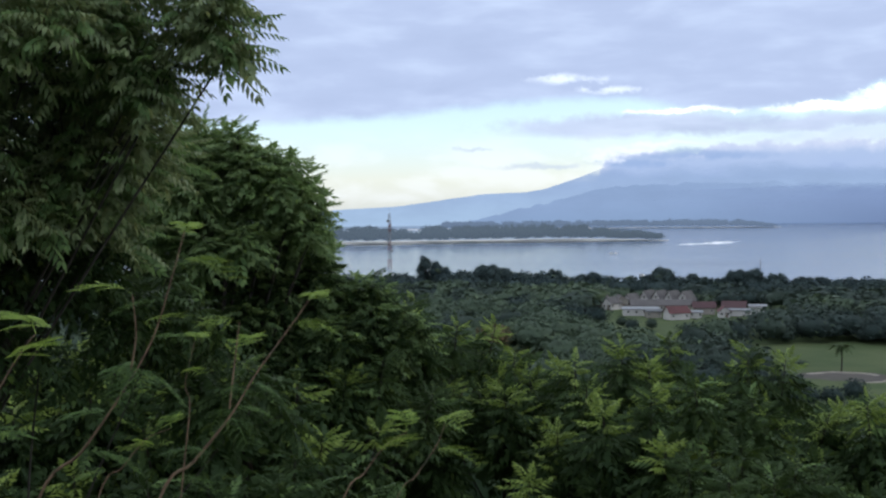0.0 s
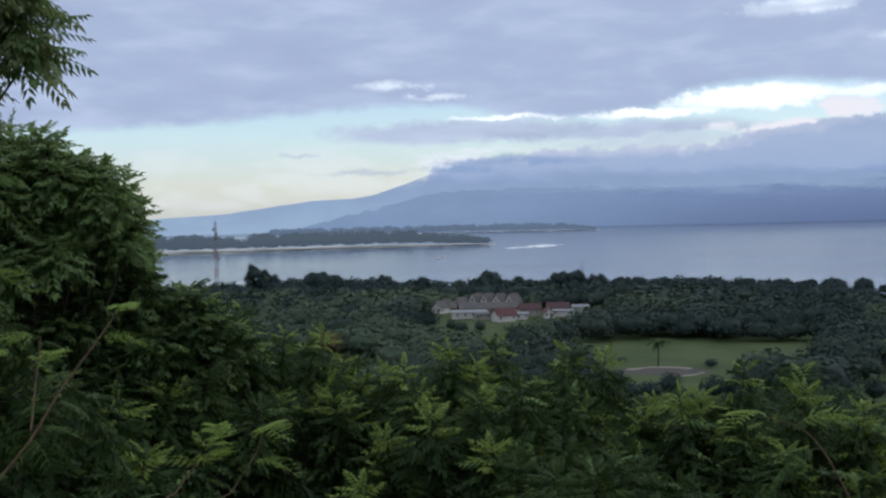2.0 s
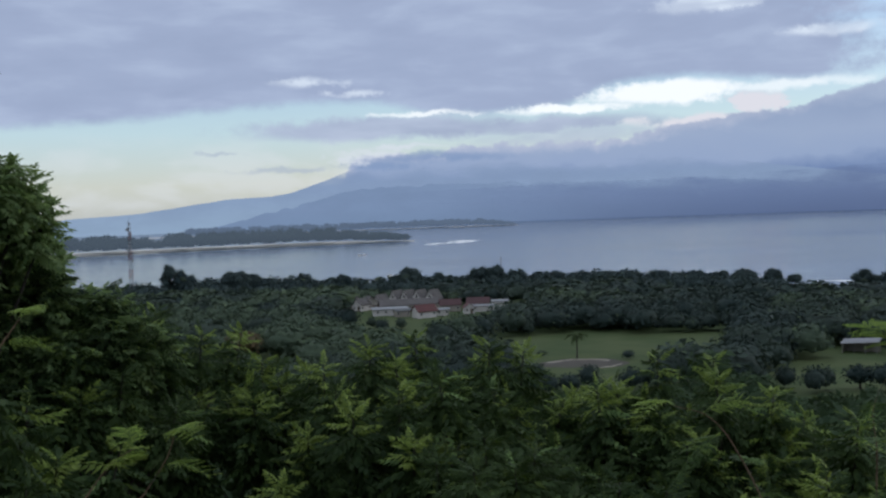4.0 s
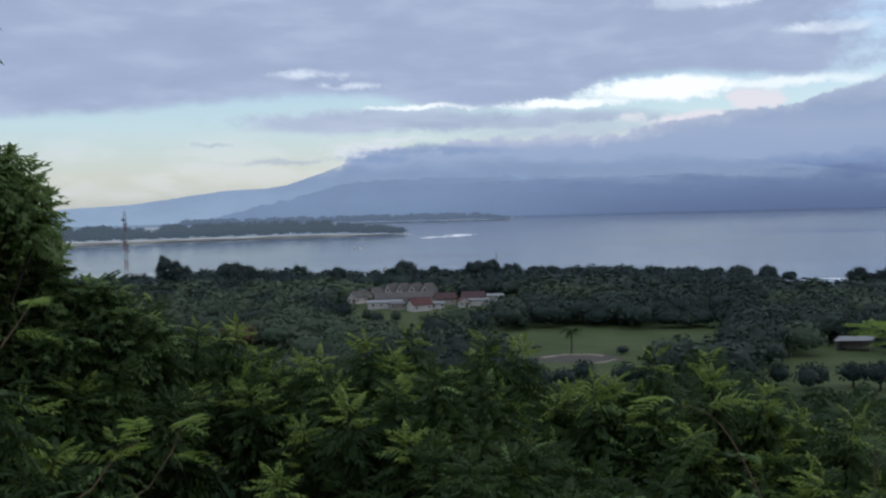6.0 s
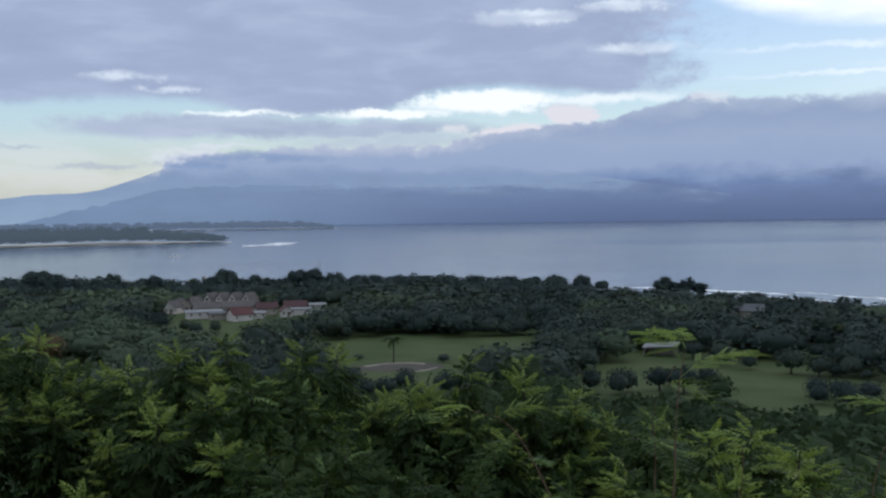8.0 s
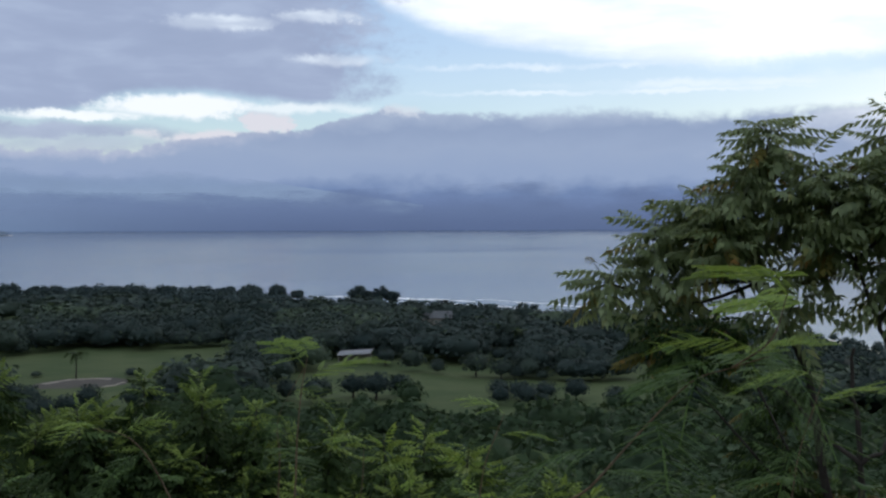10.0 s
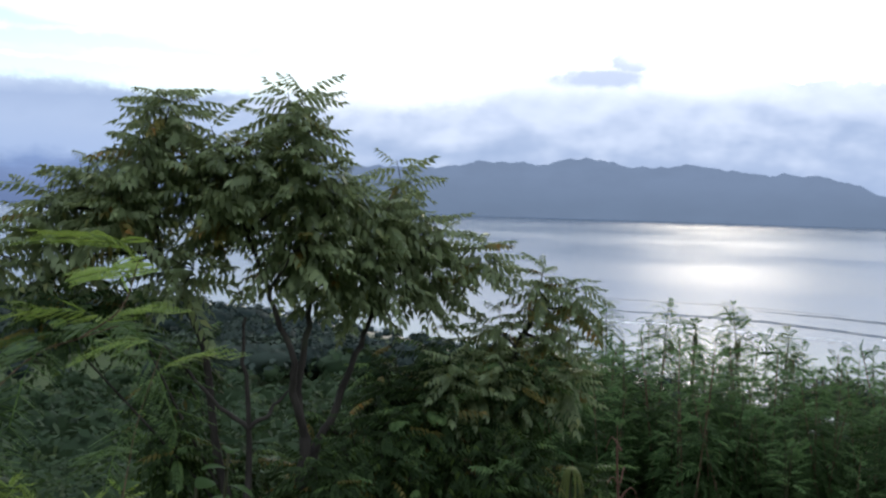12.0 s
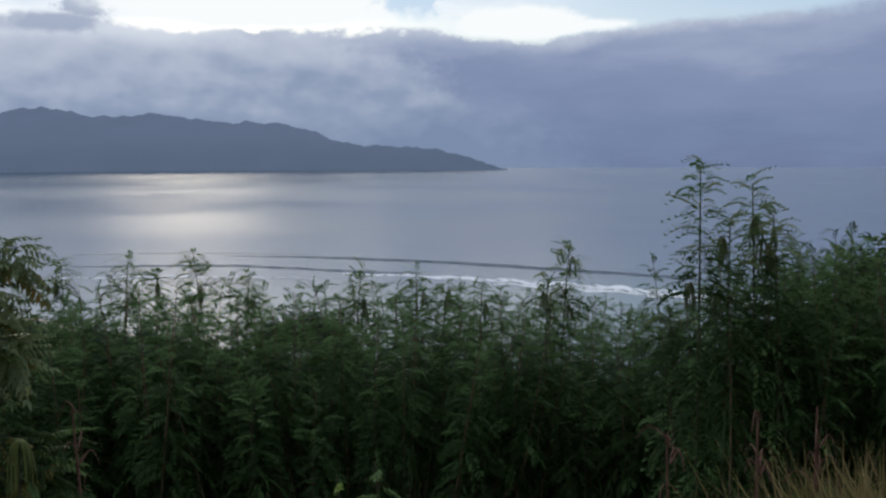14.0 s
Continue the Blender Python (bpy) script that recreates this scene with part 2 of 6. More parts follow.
    # the overcast goes on overhead and behind
    over = b.step(el, 12.5, 20.0)
    col = b.mix(over, col, b.mix(n3, (0.67, 0.74, 0.855), (1.06, 1.11, 1.18)))
    # unseen western sky behind the lookout, its tone set to front-light the foliage
    west = b.math("ADD", b.math("MULTIPLY", x, -0.766), b.math("MULTIPLY", y, -0.643))
    col = b.mix(b.math("MULTIPLY", b.step(west, -0.05, 0.6), b.step(el, 50.0, 25.0)), col, b.mix(n3, (0.46, 0.51, 0.60), (0.80, 0.84, 0.90)))
    col = b.mix(1.0, col, (0.965, 1.0, 1.05), "MULTIPLY")
    bg = b.node("ShaderNodeBackground")
    b.put(bg.inputs[0], col)
    bg.inputs[1].default_value = 1.0
    out = b.node("ShaderNodeOutputWorld")
    b.put(out.inputs[0], bg.outputs[0])


build_world()
sun = new("sun", bpy.data.lights.new("sun", "SUN"))
sun.data.energy, sun.data.angle, sun.data.color = 0.32, radians(8), (1.0, 0.88, 0.70)
sun.matrix_world = look(polar(SUN_AZ, 100, 100 * math.tan(radians(SUN_EL))), (0, 0, 0))


# ---- materials ----
def material(name):
    m = bpy.data.materials.new(name)
    m.use_nodes = True
    return m, Nodes(m.node_tree)


def finish(b, shader, bump=None):
    out = b.node("ShaderNodeOutputMaterial")
    b.put(out.inputs[0], shader)


def principled(b, color, rough, metal=0.0, spec=0.5, bump=None, strength=0.3, distance=0.02):
    p = b.node("ShaderNodeBsdfPrincipled")
    b.put(p.inputs["Base Color"], color)
    b.put(p.inputs["Roughness"], rough)
    b.put(p.inputs["Metallic"], metal)
    b.put(p.inputs["Specular IOR Level"], spec)
    if bump is not None:
        n = b.node("ShaderNodeBump")
        n.inputs["Strength"].default_value, n.inputs["Distance"].default_value = strength, distance
        b.put(n.inputs["Height"], bump)
        b.put(p.inputs["Normal"], n.outputs[0])
    return p.outputs[0]


def leaf_material(name, dark, light, young=0.12, young_col=(0.16, 0.24, 0.03), gloss=0.45, thin=0.3, patch=0.35, sheen=0.12, speck=0.6):
    m, b = material(name)
    isle = b.node("ShaderNodeNewGeometry").outputs["Random Per Island"]
    obj = b.node("ShaderNodeObjectInfo").outputs["Random"]
    place = b.node("ShaderNodeTexCoord").outputs["Object"]
    big = b.noise(place, patch, 6 if patch < 0.1 else 2, 0.6)
    f = b.math("ADD", b.math("MULTIPLY_ADD", isle, speck, 0.3 - speck * 0.5), b.math("MULTIPLY", big, 0.6))
    f = b.math("ADD", f, b.math("MULTIPLY_ADD", obj, 0.3, -0.3))
    col = b.mix(b.step(f, 0.1, 0.9), dark, light)
    col = b.mix(b.step(b.math("FRACT", b.math("MULTIPLY", isle, 17.3)), 1.0 - young, 1.0 - young * 0.5), col, young_col)
    surf = principled(b, col, gloss, spec=sheen)
    tr = b.node("ShaderNodeBsdfTranslucent")
    b.put(tr.inputs[0], b.mix(0.5, col, young_col))
    mx = b.node("ShaderNodeMixShader")
    mx.inputs[0].default_value = thin
    b.put(mx.inputs[1], surf)
    b.put(mx.inputs[2], tr.outputs[0])
    finish(b, mx.outputs[0])
    return m


def bark_material(name, a, c, scale=14.0):
    m, b = material(name)
    place = b.node("ShaderNodeTexCoord").outputs["Object"]
    n = b.noise(b.mapping(place, (1, 1, 0.25)), scale, 6, 0.65)
    col = b.mix(b.step(n, 0.3, 0.7), a, c)
    col = b.mix(b.step(b.noise(place, scale * 0.25, 3), 0.55, 0.75), col, (0.062, 0.066, 0.044))
    finish(b, principled(b, col, 0.85, spec=0.2, bump=n, strength=0.6, distance=0.01))
    return m


def plain_material(name, color, rough=0.7, metal=0.0, grain=0.25, scale=3.0):
    m, b = material(name)
    place = b.node("ShaderNodeTexCoord").outputs["Object"]
    n = b.noise(place, scale, 5, 0.6)
    dirt = b.noise(b.mapping(place, (1, 1, 0.2)), scale * 0.3, 3)
    col = b.mix(b.math("MULTIPLY", b.step(b.math("ADD", n, dirt), 0.7, 1.35), grain), color, tuple(c * 0.4 for c in color))
    finish(b, principled(b, col, rough, metal, bump=n, strength=0.2))
    return m


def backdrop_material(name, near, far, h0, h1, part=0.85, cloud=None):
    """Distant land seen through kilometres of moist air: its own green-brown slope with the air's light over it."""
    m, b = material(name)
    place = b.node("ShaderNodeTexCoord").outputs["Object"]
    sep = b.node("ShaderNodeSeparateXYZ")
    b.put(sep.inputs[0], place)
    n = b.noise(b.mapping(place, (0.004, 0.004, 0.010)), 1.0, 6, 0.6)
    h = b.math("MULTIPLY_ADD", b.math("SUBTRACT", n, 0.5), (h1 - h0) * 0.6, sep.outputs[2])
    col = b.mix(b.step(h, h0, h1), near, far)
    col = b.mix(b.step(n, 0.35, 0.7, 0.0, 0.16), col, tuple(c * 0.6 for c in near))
    # the haze is painted: a bluish glow mixed over the diffuse slope
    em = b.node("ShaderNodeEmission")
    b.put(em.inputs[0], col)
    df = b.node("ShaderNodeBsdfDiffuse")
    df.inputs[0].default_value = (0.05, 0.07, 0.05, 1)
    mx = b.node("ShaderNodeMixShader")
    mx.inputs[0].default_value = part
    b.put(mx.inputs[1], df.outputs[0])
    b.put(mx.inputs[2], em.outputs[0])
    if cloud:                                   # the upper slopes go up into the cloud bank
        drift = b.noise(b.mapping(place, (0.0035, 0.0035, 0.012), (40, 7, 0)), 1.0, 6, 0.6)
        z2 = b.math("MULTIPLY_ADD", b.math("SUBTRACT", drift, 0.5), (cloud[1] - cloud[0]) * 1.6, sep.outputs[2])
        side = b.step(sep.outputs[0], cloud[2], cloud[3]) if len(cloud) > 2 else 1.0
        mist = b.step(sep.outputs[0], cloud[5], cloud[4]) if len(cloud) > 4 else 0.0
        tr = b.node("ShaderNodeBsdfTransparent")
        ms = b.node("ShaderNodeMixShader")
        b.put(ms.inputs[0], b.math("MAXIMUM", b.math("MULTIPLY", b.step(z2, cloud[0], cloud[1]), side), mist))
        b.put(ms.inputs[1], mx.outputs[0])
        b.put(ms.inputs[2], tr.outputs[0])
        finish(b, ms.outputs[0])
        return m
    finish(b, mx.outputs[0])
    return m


def sea_material():
    m, b = material("sea_water")
    place = b.node("ShaderNodeTexCoord").outputs["Object"]
    w1 = b.noise(b.mapping(place, (0.05, 0.16, 1)), 1.0, 4, 0.6)
    w2 = b.noise(b.mapping(place, (0.9, 0.9, 1)), 1.0, 3, 0.6)
    w3 = b.noise(b.mapping(place, (0.0022, 0.003, 1)), 1.0, 3, 0.55, 0.6)
    height = b.math("ADD", b.math("MULTIPLY", w1, 1.0), b.math("MULTIPLY", w2, 0.15))
    sep = b.node("ShaderNodeSeparateXYZ")
    b.put(sep.inputs[0], place)
    shallow = b.math("MULTIPLY", b.step(sep.outputs[1], 330.0, 120.0), b.step(b.math("MULTIPLY_ADD", w1, 60.0, sep.outputs[0]), 400.0, 330.0))
    col = b.mix(shallow, (0.040, 0.068, 0.112), (0.09, 0.13, 0.14))
    p = b.node("ShaderNodeBsdfPrincipled")
    b.put(p.inputs["Base Color"], col)
    b.put(p.inputs["Roughness"], b.step(w3, 0.3, 0.7, 0.14, 0.21))
    p.inputs["IOR"].default_value = 1.33
    n = b.node("ShaderNodeBump")
    n.inputs["Strength"].default_value, n.inputs["Distance"].default_value = 0.24, 0.5
    b.put(n.inputs["Height"], height)
    b.put(p.inputs["Normal"], n.outputs[0])
    finish(b, p.outputs[0])
    return m


def ground_material():
    m, b = material("hill_ground")
    place = b.node("ShaderNodeTexCoord").outputs["Object"]
    sep = b.node("ShaderNodeSeparateXYZ")
    b.put(sep.inputs[0], place)
    n = b.noise(place, 0.06, 5, 0.6)
    f = b.noise(place, 3.0, 5, 0.7)
    grass = b.mix(b.step(n, 0.35, 0.65), (0.040, 0.063, 0.025), (0.062, 0.082, 0.036))
    grass = b.mix(b.step(f, 0.4, 0.75, 0.0, 0.6), grass, (0.05, 0.06, 0.025))
    sand = b.mix(f, (0.42, 0.37, 0.29), (0.55, 0.50, 0.41))
    h = b.math("MULTIPLY_ADD", b.math("SUBTRACT", n, 0.5), 0.8, sep.outputs[2])
    col = b.mix(b.step(h, 1.5, 0.9), grass, sand)
    finish(b, principled(b, col, 0.95, spec=0.1, bump=f, strength=0.5, distance=0.05))
    return m


def foam_material():
    m, b = material("surf_foam")
    place = b.node("ShaderNodeTexCoord").outputs["Object"]
    n = b.noise(b.mapping(place, (0.05, 0.25, 1)), 1.0, 5, 0.65)
    df = b.node("ShaderNodeBsdfDiffuse")
    df.inputs[0].default_value = (0.8, 0.82, 0.85, 1)
    tr = b.node("ShaderNodeBsdfTransparent")
    mx = b.node("ShaderNodeMixShader")
    b.put(mx.inputs[0], b.step(n, 0.30, 0.52))
    b.put(mx.inputs[1], tr.outputs[0])
    b.put(mx.inputs[2], df.outputs[0])
    finish(b, mx.outputs[0])
    return m


def swell_material():
    m, b = material("swell_water")
    place = b.node("ShaderNodeTexCoord").outputs["Object"]
    n = b.noise(b.mapping(place, (0.15, 0.15, 1)), 1.0, 4, 0.6)
    finish(b, principled(b, b.mix(n, (0.05, 0.075, 0.11), (0.12, 0.15, 0.19)), 0.55, spec=0.3, bump=n, strength=0.4, distance=0.3))
    return m


SWELL = swell_material()
SEA, GROUND, FOAM = sea_material(), ground_material(), foam_material()
NEEM = leaf_material("pinnate_leaf", (0.138, 0.185, 0.090), (0.250, 0.310, 0.145), 0.05, (0.23, 0.25, 0.09), 0.40, 0.42, sheen=0.26)
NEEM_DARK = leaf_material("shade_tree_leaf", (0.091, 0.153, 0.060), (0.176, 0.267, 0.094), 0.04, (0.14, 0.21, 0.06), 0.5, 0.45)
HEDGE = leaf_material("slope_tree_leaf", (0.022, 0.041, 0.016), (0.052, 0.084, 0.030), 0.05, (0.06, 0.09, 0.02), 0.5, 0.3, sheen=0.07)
YOUNG = leaf_material("young_leaf", (0.120, 0.195, 0.034), (0.210, 0.305, 0.055), 0.15, (0.27, 0.34, 0.07), thin=0.4)
LEAFY = leaf_material("leafy_tree_leaf", (0.110, 0.167, 0.075), (0.198, 0.273, 0.114), 0.06, (0.20, 0.29, 0.08), 0.5, 0.45)
SLOPE_YOUNG = leaf_material("slope_young_leaf", (0.112, 0.164, 0.036), (0.210, 0.280, 0.062), 0.12, (0.21, 0.28, 0.07), thin=0.35)
YELLOWING = leaf_material("old_leaf", (0.12, 0.115, 0.035), (0.20, 0.175, 0.05), 0.15, (0.22, 0.13, 0.035))
FERNY = leaf_material("feathery_leaf", (0.026, 0.052, 0.019), (0.056, 0.096, 0.034), 0.04, (0.05, 0.09, 0.03), 0.6, 0.3, sheen=0.06)
FERNY_PALE = leaf_material("pale_feathery_leaf", (0.064, 0.128, 0.046), (0.122, 0.210, 0.078), 0.06, (0.14, 0.20, 0.08), 0.6, 0.4, sheen=0.06)
FERNY_NEAR = leaf_material("near_feathery_leaf", (0.045, 0.088, 0.028), (0.095, 0.155, 0.045), 0.05, (0.13, 0.20, 0.045), 0.55, 0.35)
# woods of the plain: distance haze is in their leaf colour as extra blue
WOODS = leaf_material("hazy_woodland_leaf", (0.025, 0.038, 0.036), (0.049, 0.069, 0.051), 0.03, (0.08, 0.11, 0.06), 0.7, 0.1, 0.08, 0.06, 0.25)
WOODS_PALE = leaf_material("hazy_pale_woodland_leaf", (0.039, 0.059, 0.044), (0.080, 0.110, 0.069), 0.04, (0.08, 0.11, 0.06), 0.7, 0.1, 0.08, 0.06, 0.25)
WOODS_DEEP = leaf_material("hazy_deep_woodland_leaf", (0.020, 0.034, 0.034), (0.041, 0.057, 0.049), 0.02, (0.05, 0.07, 0.04), 0.7, 0.1, 0.08, 0.06, 0.25)
SLOPE_WOODS = leaf_material("slope_wood_leaf", (0.018, 0.035, 0.019), (0.047, 0.074, 0.035), 0.04, (0.07, 0.10, 0.04), 0.7, 0.15, 0.08, 0.06, 0.25)
# shore trees: haze painted in by a lighter, bluer leaf colour
SHORE_WOODS = leaf_material("hazy_shore_tree_leaf", (0.025, 0.041, 0.046), (0.053, 0.075, 0.071), 0.02, (0.06, 0.08, 0.05), 0.7, 0.1, 0.05, 0.06, 0.25)
RUSSET = leaf_material("russet_leaf", (0.07, 0.06, 0.03), (0.13, 0.10, 0.05), 0.1, (0.16, 0.11, 0.06), 0.6, 0.15)
BARK = bark_material("grey_bark", (0.020, 0.017, 0.015), (0.052, 0.045, 0.040))
TWIG = bark_material("reddish_twig_bark", (0.085, 0.055, 0.038), (0.17, 0.115, 0.075), 40.0)
STEM = bark_material("green_stem_bark", (0.045, 0.050, 0.026), (0.085, 0.085, 0.048), 40.0)


# ---- mesh helpers ----
def mesh_arrays(name, verts, faces, mats, index=None, smooth=False):
    """A mesh from arrays: faces is an (n, 3) or (n, 4) array of corners."""
    me = bpy.data.meshes.new(name)
    verts = np.asarray(verts, dtype=np.float32)
    faces = np.asarray(faces, dtype=np.int32)
    n, k = faces.shape
    me.vertices.add(len(verts))
    me.vertices.foreach_set("co", verts.ravel())
    me.loops.add(n * k)
    me.loops.foreach_set("vertex_index", faces.ravel())
    me.polygons.add(n)
    me.polygons.foreach_set("loop_start", np.arange(0, n * k, k, dtype=np.int32))
    if index is not None:
        me.polygons.foreach_set("material_index", np.asarray(index, dtype=np.int32))
    if smooth:
        me.polygons.foreach_set("use_smooth", np.ones(n, dtype=bool))
    for m in mats if isinstance(mats, (list, tuple)) else [mats]:
        me.materials.append(m)
    me.update(calc_edges=True)
    me.validate()
    return me


def part(name, bm, mat, parent, label=""):
    """Link a bmesh, or a ready mesh, as one mesh object under a thing."""
    if isinstance(bm, bmesh.types.BMesh):
        me = bpy.data.meshes.new(name)
        bm.to_mesh(me)
        bm.free()
        me.materials.append(mat)
    else:
        me = bm
    ob = new(name, me)
    ob.parent = parent
    if name in ("crown", "foliage", "upper_foliage", "new_growth", "woodland"):
        ob["kind"] = "stuff"
    if label:
        ob["label"] = label
    return ob


def thing(name, place, label, category, group="", kind=""):
    ob = new(name)
    ob.empty_display_size = 0.2
    ob.location = place
    return tagged(ob, label, category, group, kind)


def join(chunks):
    """Join (verts, faces) chunks of quads, and count the faces of each."""
    vs, fs, counts, n = [], [], [], 0
    for v, f in chunks:
        vs.append(v)
        fs.append(np.asarray(f) + n)
        counts.append(len(f))
        n += len(v)
    return np.concatenate(vs), np.concatenate(fs), counts


def stamp(template, mats4):
    """Repeat a (verts, faces) template at every 4 x 4 matrix."""
    v, f = template
    m = np.asarray(mats4)
    out = np.einsum("nij,kj->nki", m[:, :3, :3], v) + m[:, None, :3, 3]
    faces = f[None] + (np.arange(len(m)) * len(v))[:, None, None]
    return out.reshape(-1, 3), faces.reshape(-1, f.shape[1])


def frames_for(points, ways, scales, rng, roll=0.35):
    """Matrices with x along each way and z as near to up as it can be."""
    p, w = np.asarray(points, float), np.asarray(ways, float)
    w = w / np.linalg.norm(w, axis=1)[:, None]
    up = np.array([0, 0, 1.0]) + rng.normal(0, roll, w.shape)
    y = np.cross(up, w)
    y /= np.linalg.norm(y, axis=1)[:, None] + 1e-9
    z = np.cross(w, y)
    m = np.zeros((len(p), 4, 4))
    s = np.asarray(scales)[:, None]
    m[:, :3, 0], m[:, :3, 1], m[:, :3, 2], m[:, :3, 3], m[:, 3, 3] = w * s, y * s, z * s, p, 1
    return m


def tube(path, r0, r1, sides=6):
    """A tapered tube along a path, as quads."""
    p = np.asarray(path, float)
    n = len(p)
    tangent = np.gradient(p, axis=0)
    tangent /= np.linalg.norm(tangent, axis=1)[:, None] + 1e-9
    ref = np.array([0.31, 0.95, 0.05])
    a = np.cross(tangent, ref)
    a /= np.linalg.norm(a, axis=1)[:, None] + 1e-9
    c = np.cross(tangent, a)
    rad = np.linspace(r0, r1, n)
    ang = np.arange(sides) * 2 * math.pi / sides
    v = p[:, None] + rad[:, None, None] * (np.cos(ang)[None, :, None] * a[:, None] + np.sin(ang)[None, :, None] * c[:, None])
    i = np.arange(n - 1)[:, None] * sides
    j = np.arange(sides)[None]
    k = (j + 1) % sides
    f = np.stack([i + j, i + k, i + sides + k, i + sides + j], -1).reshape(-1, 4)
    return v.reshape(-1, 3), f


def bend(points, steps=5, rng=None, wobble=0.0):
    """A smooth path through a few points."""
    p = [np.asarray(q, float) for q in points]
    p = [2 * p[0] - p[1]] + p + [2 * p[-1] - p[-2]]
    out = []
    for a, b_, c, d in zip(p, p[1:], p[2:], p[3:]):
        for t in np.arange(steps) / steps:
            out.append(0.5 * (2 * b_ + (c - a) * t + (2 * a - 5 * b_ + 4 * c - d) * t * t + (3 * b_ - a - 3 * c + d) * t ** 3))
    out.append(p[-2])
    out = np.array(out)
    if rng is not None and wobble:
        out[1:-1] += rng.normal(0, wobble, out[1:-1].shape)
    return out


# ---- leaf shapes, one unit long along x ----
def leaflet(base, way, length, width, fold=0.25, droop=0.15):
    """Four corners of one leaflet, folded along its midrib."""
    w = np.asarray(way, float)
    w /= np.linalg.norm(w)
    side = np.cross((0, 0, 1.0), w)
    side /= np.linalg.norm(side) + 1e-9
    base = np.asarray(base, float)
    mid = base + w * length * 0.42 + np.array([0, 0, fold * width])
    return [base, mid + side * width / 2, base + w * length - np.array([0, 0, droop * length]), mid - side * width / 2]


def quads(corners):
    v = np.array(corners, float).reshape(-1, 3)
    return v, np.arange(len(v)).reshape(-1, 4)


def pinnate(pairs, leaf_len, leaf_w, arch=0.30, seed=0, end=True, rachis=True, hang=0.5):
    rng = np.random.default_rng(seed)
    out = []

    def on(t):
        return np.array([t * (1 - 0.12 * arch * t), 0, 0.10 * t - arch * t * t])
    for i in range(pairs):
        t = 0.16 + 0.80 * i / max(1, pairs - 1)
        size = leaf_len * (0.75 + 0.5 * math.sin(math.pi * min(1, t * 0.9 + 0.1))) * rng.uniform(0.9, 1.1)
        for s in (-1, 1):
            way = np.array([0.45 + 0.2 * t, s * (0.95 - 0.5 * hang), -hang + rng.uniform(-0.2, 0.15)])
            out.append(leaflet(on(t + 0.012 * s), way, size, leaf_w * rng.uniform(0.85, 1.15)))
    if end:
        out.append(leaflet(on(1.0), (0.9, 0, -0.35), leaf_len * 1.05, leaf_w))
    if rachis:
        for a, c in ((0.0, 0.35), (0.35, 0.7), (0.7, 1.0)):
            h = np.array([0, 0.008, 0])
            out.append([on(a) - h, on(c) - h * 0.7, on(c) + h * 0.7, on(a) + h])
    return quads(out)


def bipinnate(pairs, combs, comb_len, arch=0.35, seed=0, width=1.0):
    """A feathery leaf: side stalks that each carry two rows of small leaflets."""
    rng = np.random.default_rng(seed)
    out = []

    def on(t):
        return np.array([t * (1 - 0.15 * arch * t), 0, 0.15 * t - arch * t * t])
    for i in range(pairs):
        t = 0.22 + 0.78 * i / max(1, pairs - 1)
        for s in (-1, 1):
            way = np.array([0.45 + 0.25 * t, s * 0.85, -0.12 + rng.uniform(-0.25, 0.05)])
            way /= np.linalg.norm(way)
            side = np.cross((0, 0, 1.0), way)
            side /= np.linalg.norm(side)
            ln = comb_len * (0.8 + 0.35 * math.sin(math.pi * t)) * rng.uniform(0.85, 1.1)
            root = on(t)
            sag = rng.uniform(0.1, 0.35)
            for k in range(combs):
                q = 0.10 + 0.88 * k / max(1, combs - 1)
                at = root + way * ln * q - np.array([0, 0, sag * ln * q * q])
                step = ln * 0.9 / combs
                small = ln * 0.24 * width * (1.0 - 0.45 * abs(2 * q - 0.9))
                for e in (-1, 1):
                    d = side * e * 0.9 + way * 0.5 - np.array([0, 0, 0.10])
                    d /= np.linalg.norm(d)
                    out.append([at, at + d * small * 0.5 + way * step * 0.48, at + d * small, at + d * small * 0.5 - way * step * 0.48])
            h = np.array([0, 0, 0.006])
            out.append([root - h, root + way * ln - np.array([0, 0, sag * ln]), root + way * ln - np.array([0, 0, sag * ln]) + h * 0.5, root + h])
    for a, c in ((0.0, 0.35), (0.35, 0.7), (0.7, 1.0)):
        h = np.array([0, 0.010, 0])
        out.append([on(a) - h, on(c) - h * 0.7, on(c) + h * 0.7, on(a) + h])
    return quads(out)


def feather_strips(pairs, comb_len, arch, seed, wide=0.05):
    """A feathery leaf seen from some metres off: its side stalks are soft hanging strips."""
    rng = np.random.default_rng(seed)
    out = []

    def on(t):
        return np.array([t * (1 - 0.25 * arch * t), 0, 0.18 * t - arch * t * t])
    for i in range(pairs):
        t = 0.20 + 0.80 * i / max(1, pairs - 1)
        ln = comb_len * (0.75 + 0.4 * math.sin(math.pi * t)) * rng.uniform(0.85, 1.1)
        for e in (-1, 1):
            way = np.array([0.55 + 0.3 * t, e * 0.8, -0.15 + rng.uniform(-0.25, 0.05)])
            way /= np.linalg.norm(way)
            h = np.array([way[1], -way[0], 0.25]) * wide * rng.uniform(0.8, 1.2)
            a, sag = on(t), rng.uniform(0.1, 0.35) * ln
            m, z = a + way * ln * 0.55 - np.array([0, 0, sag * 0.3]), a + way * ln - np.array([0, 0, sag])
            out.append([a, m - h, z, m + h])
    for a, c in ((0.0, 0.5), (0.5, 1.0)):
        h = np.array([0, 0.008, 0])
        out.append([on(a) - h, on(c) - h * 0.7, on(c) + h * 0.7, on(a) + h])
    return quads(out)


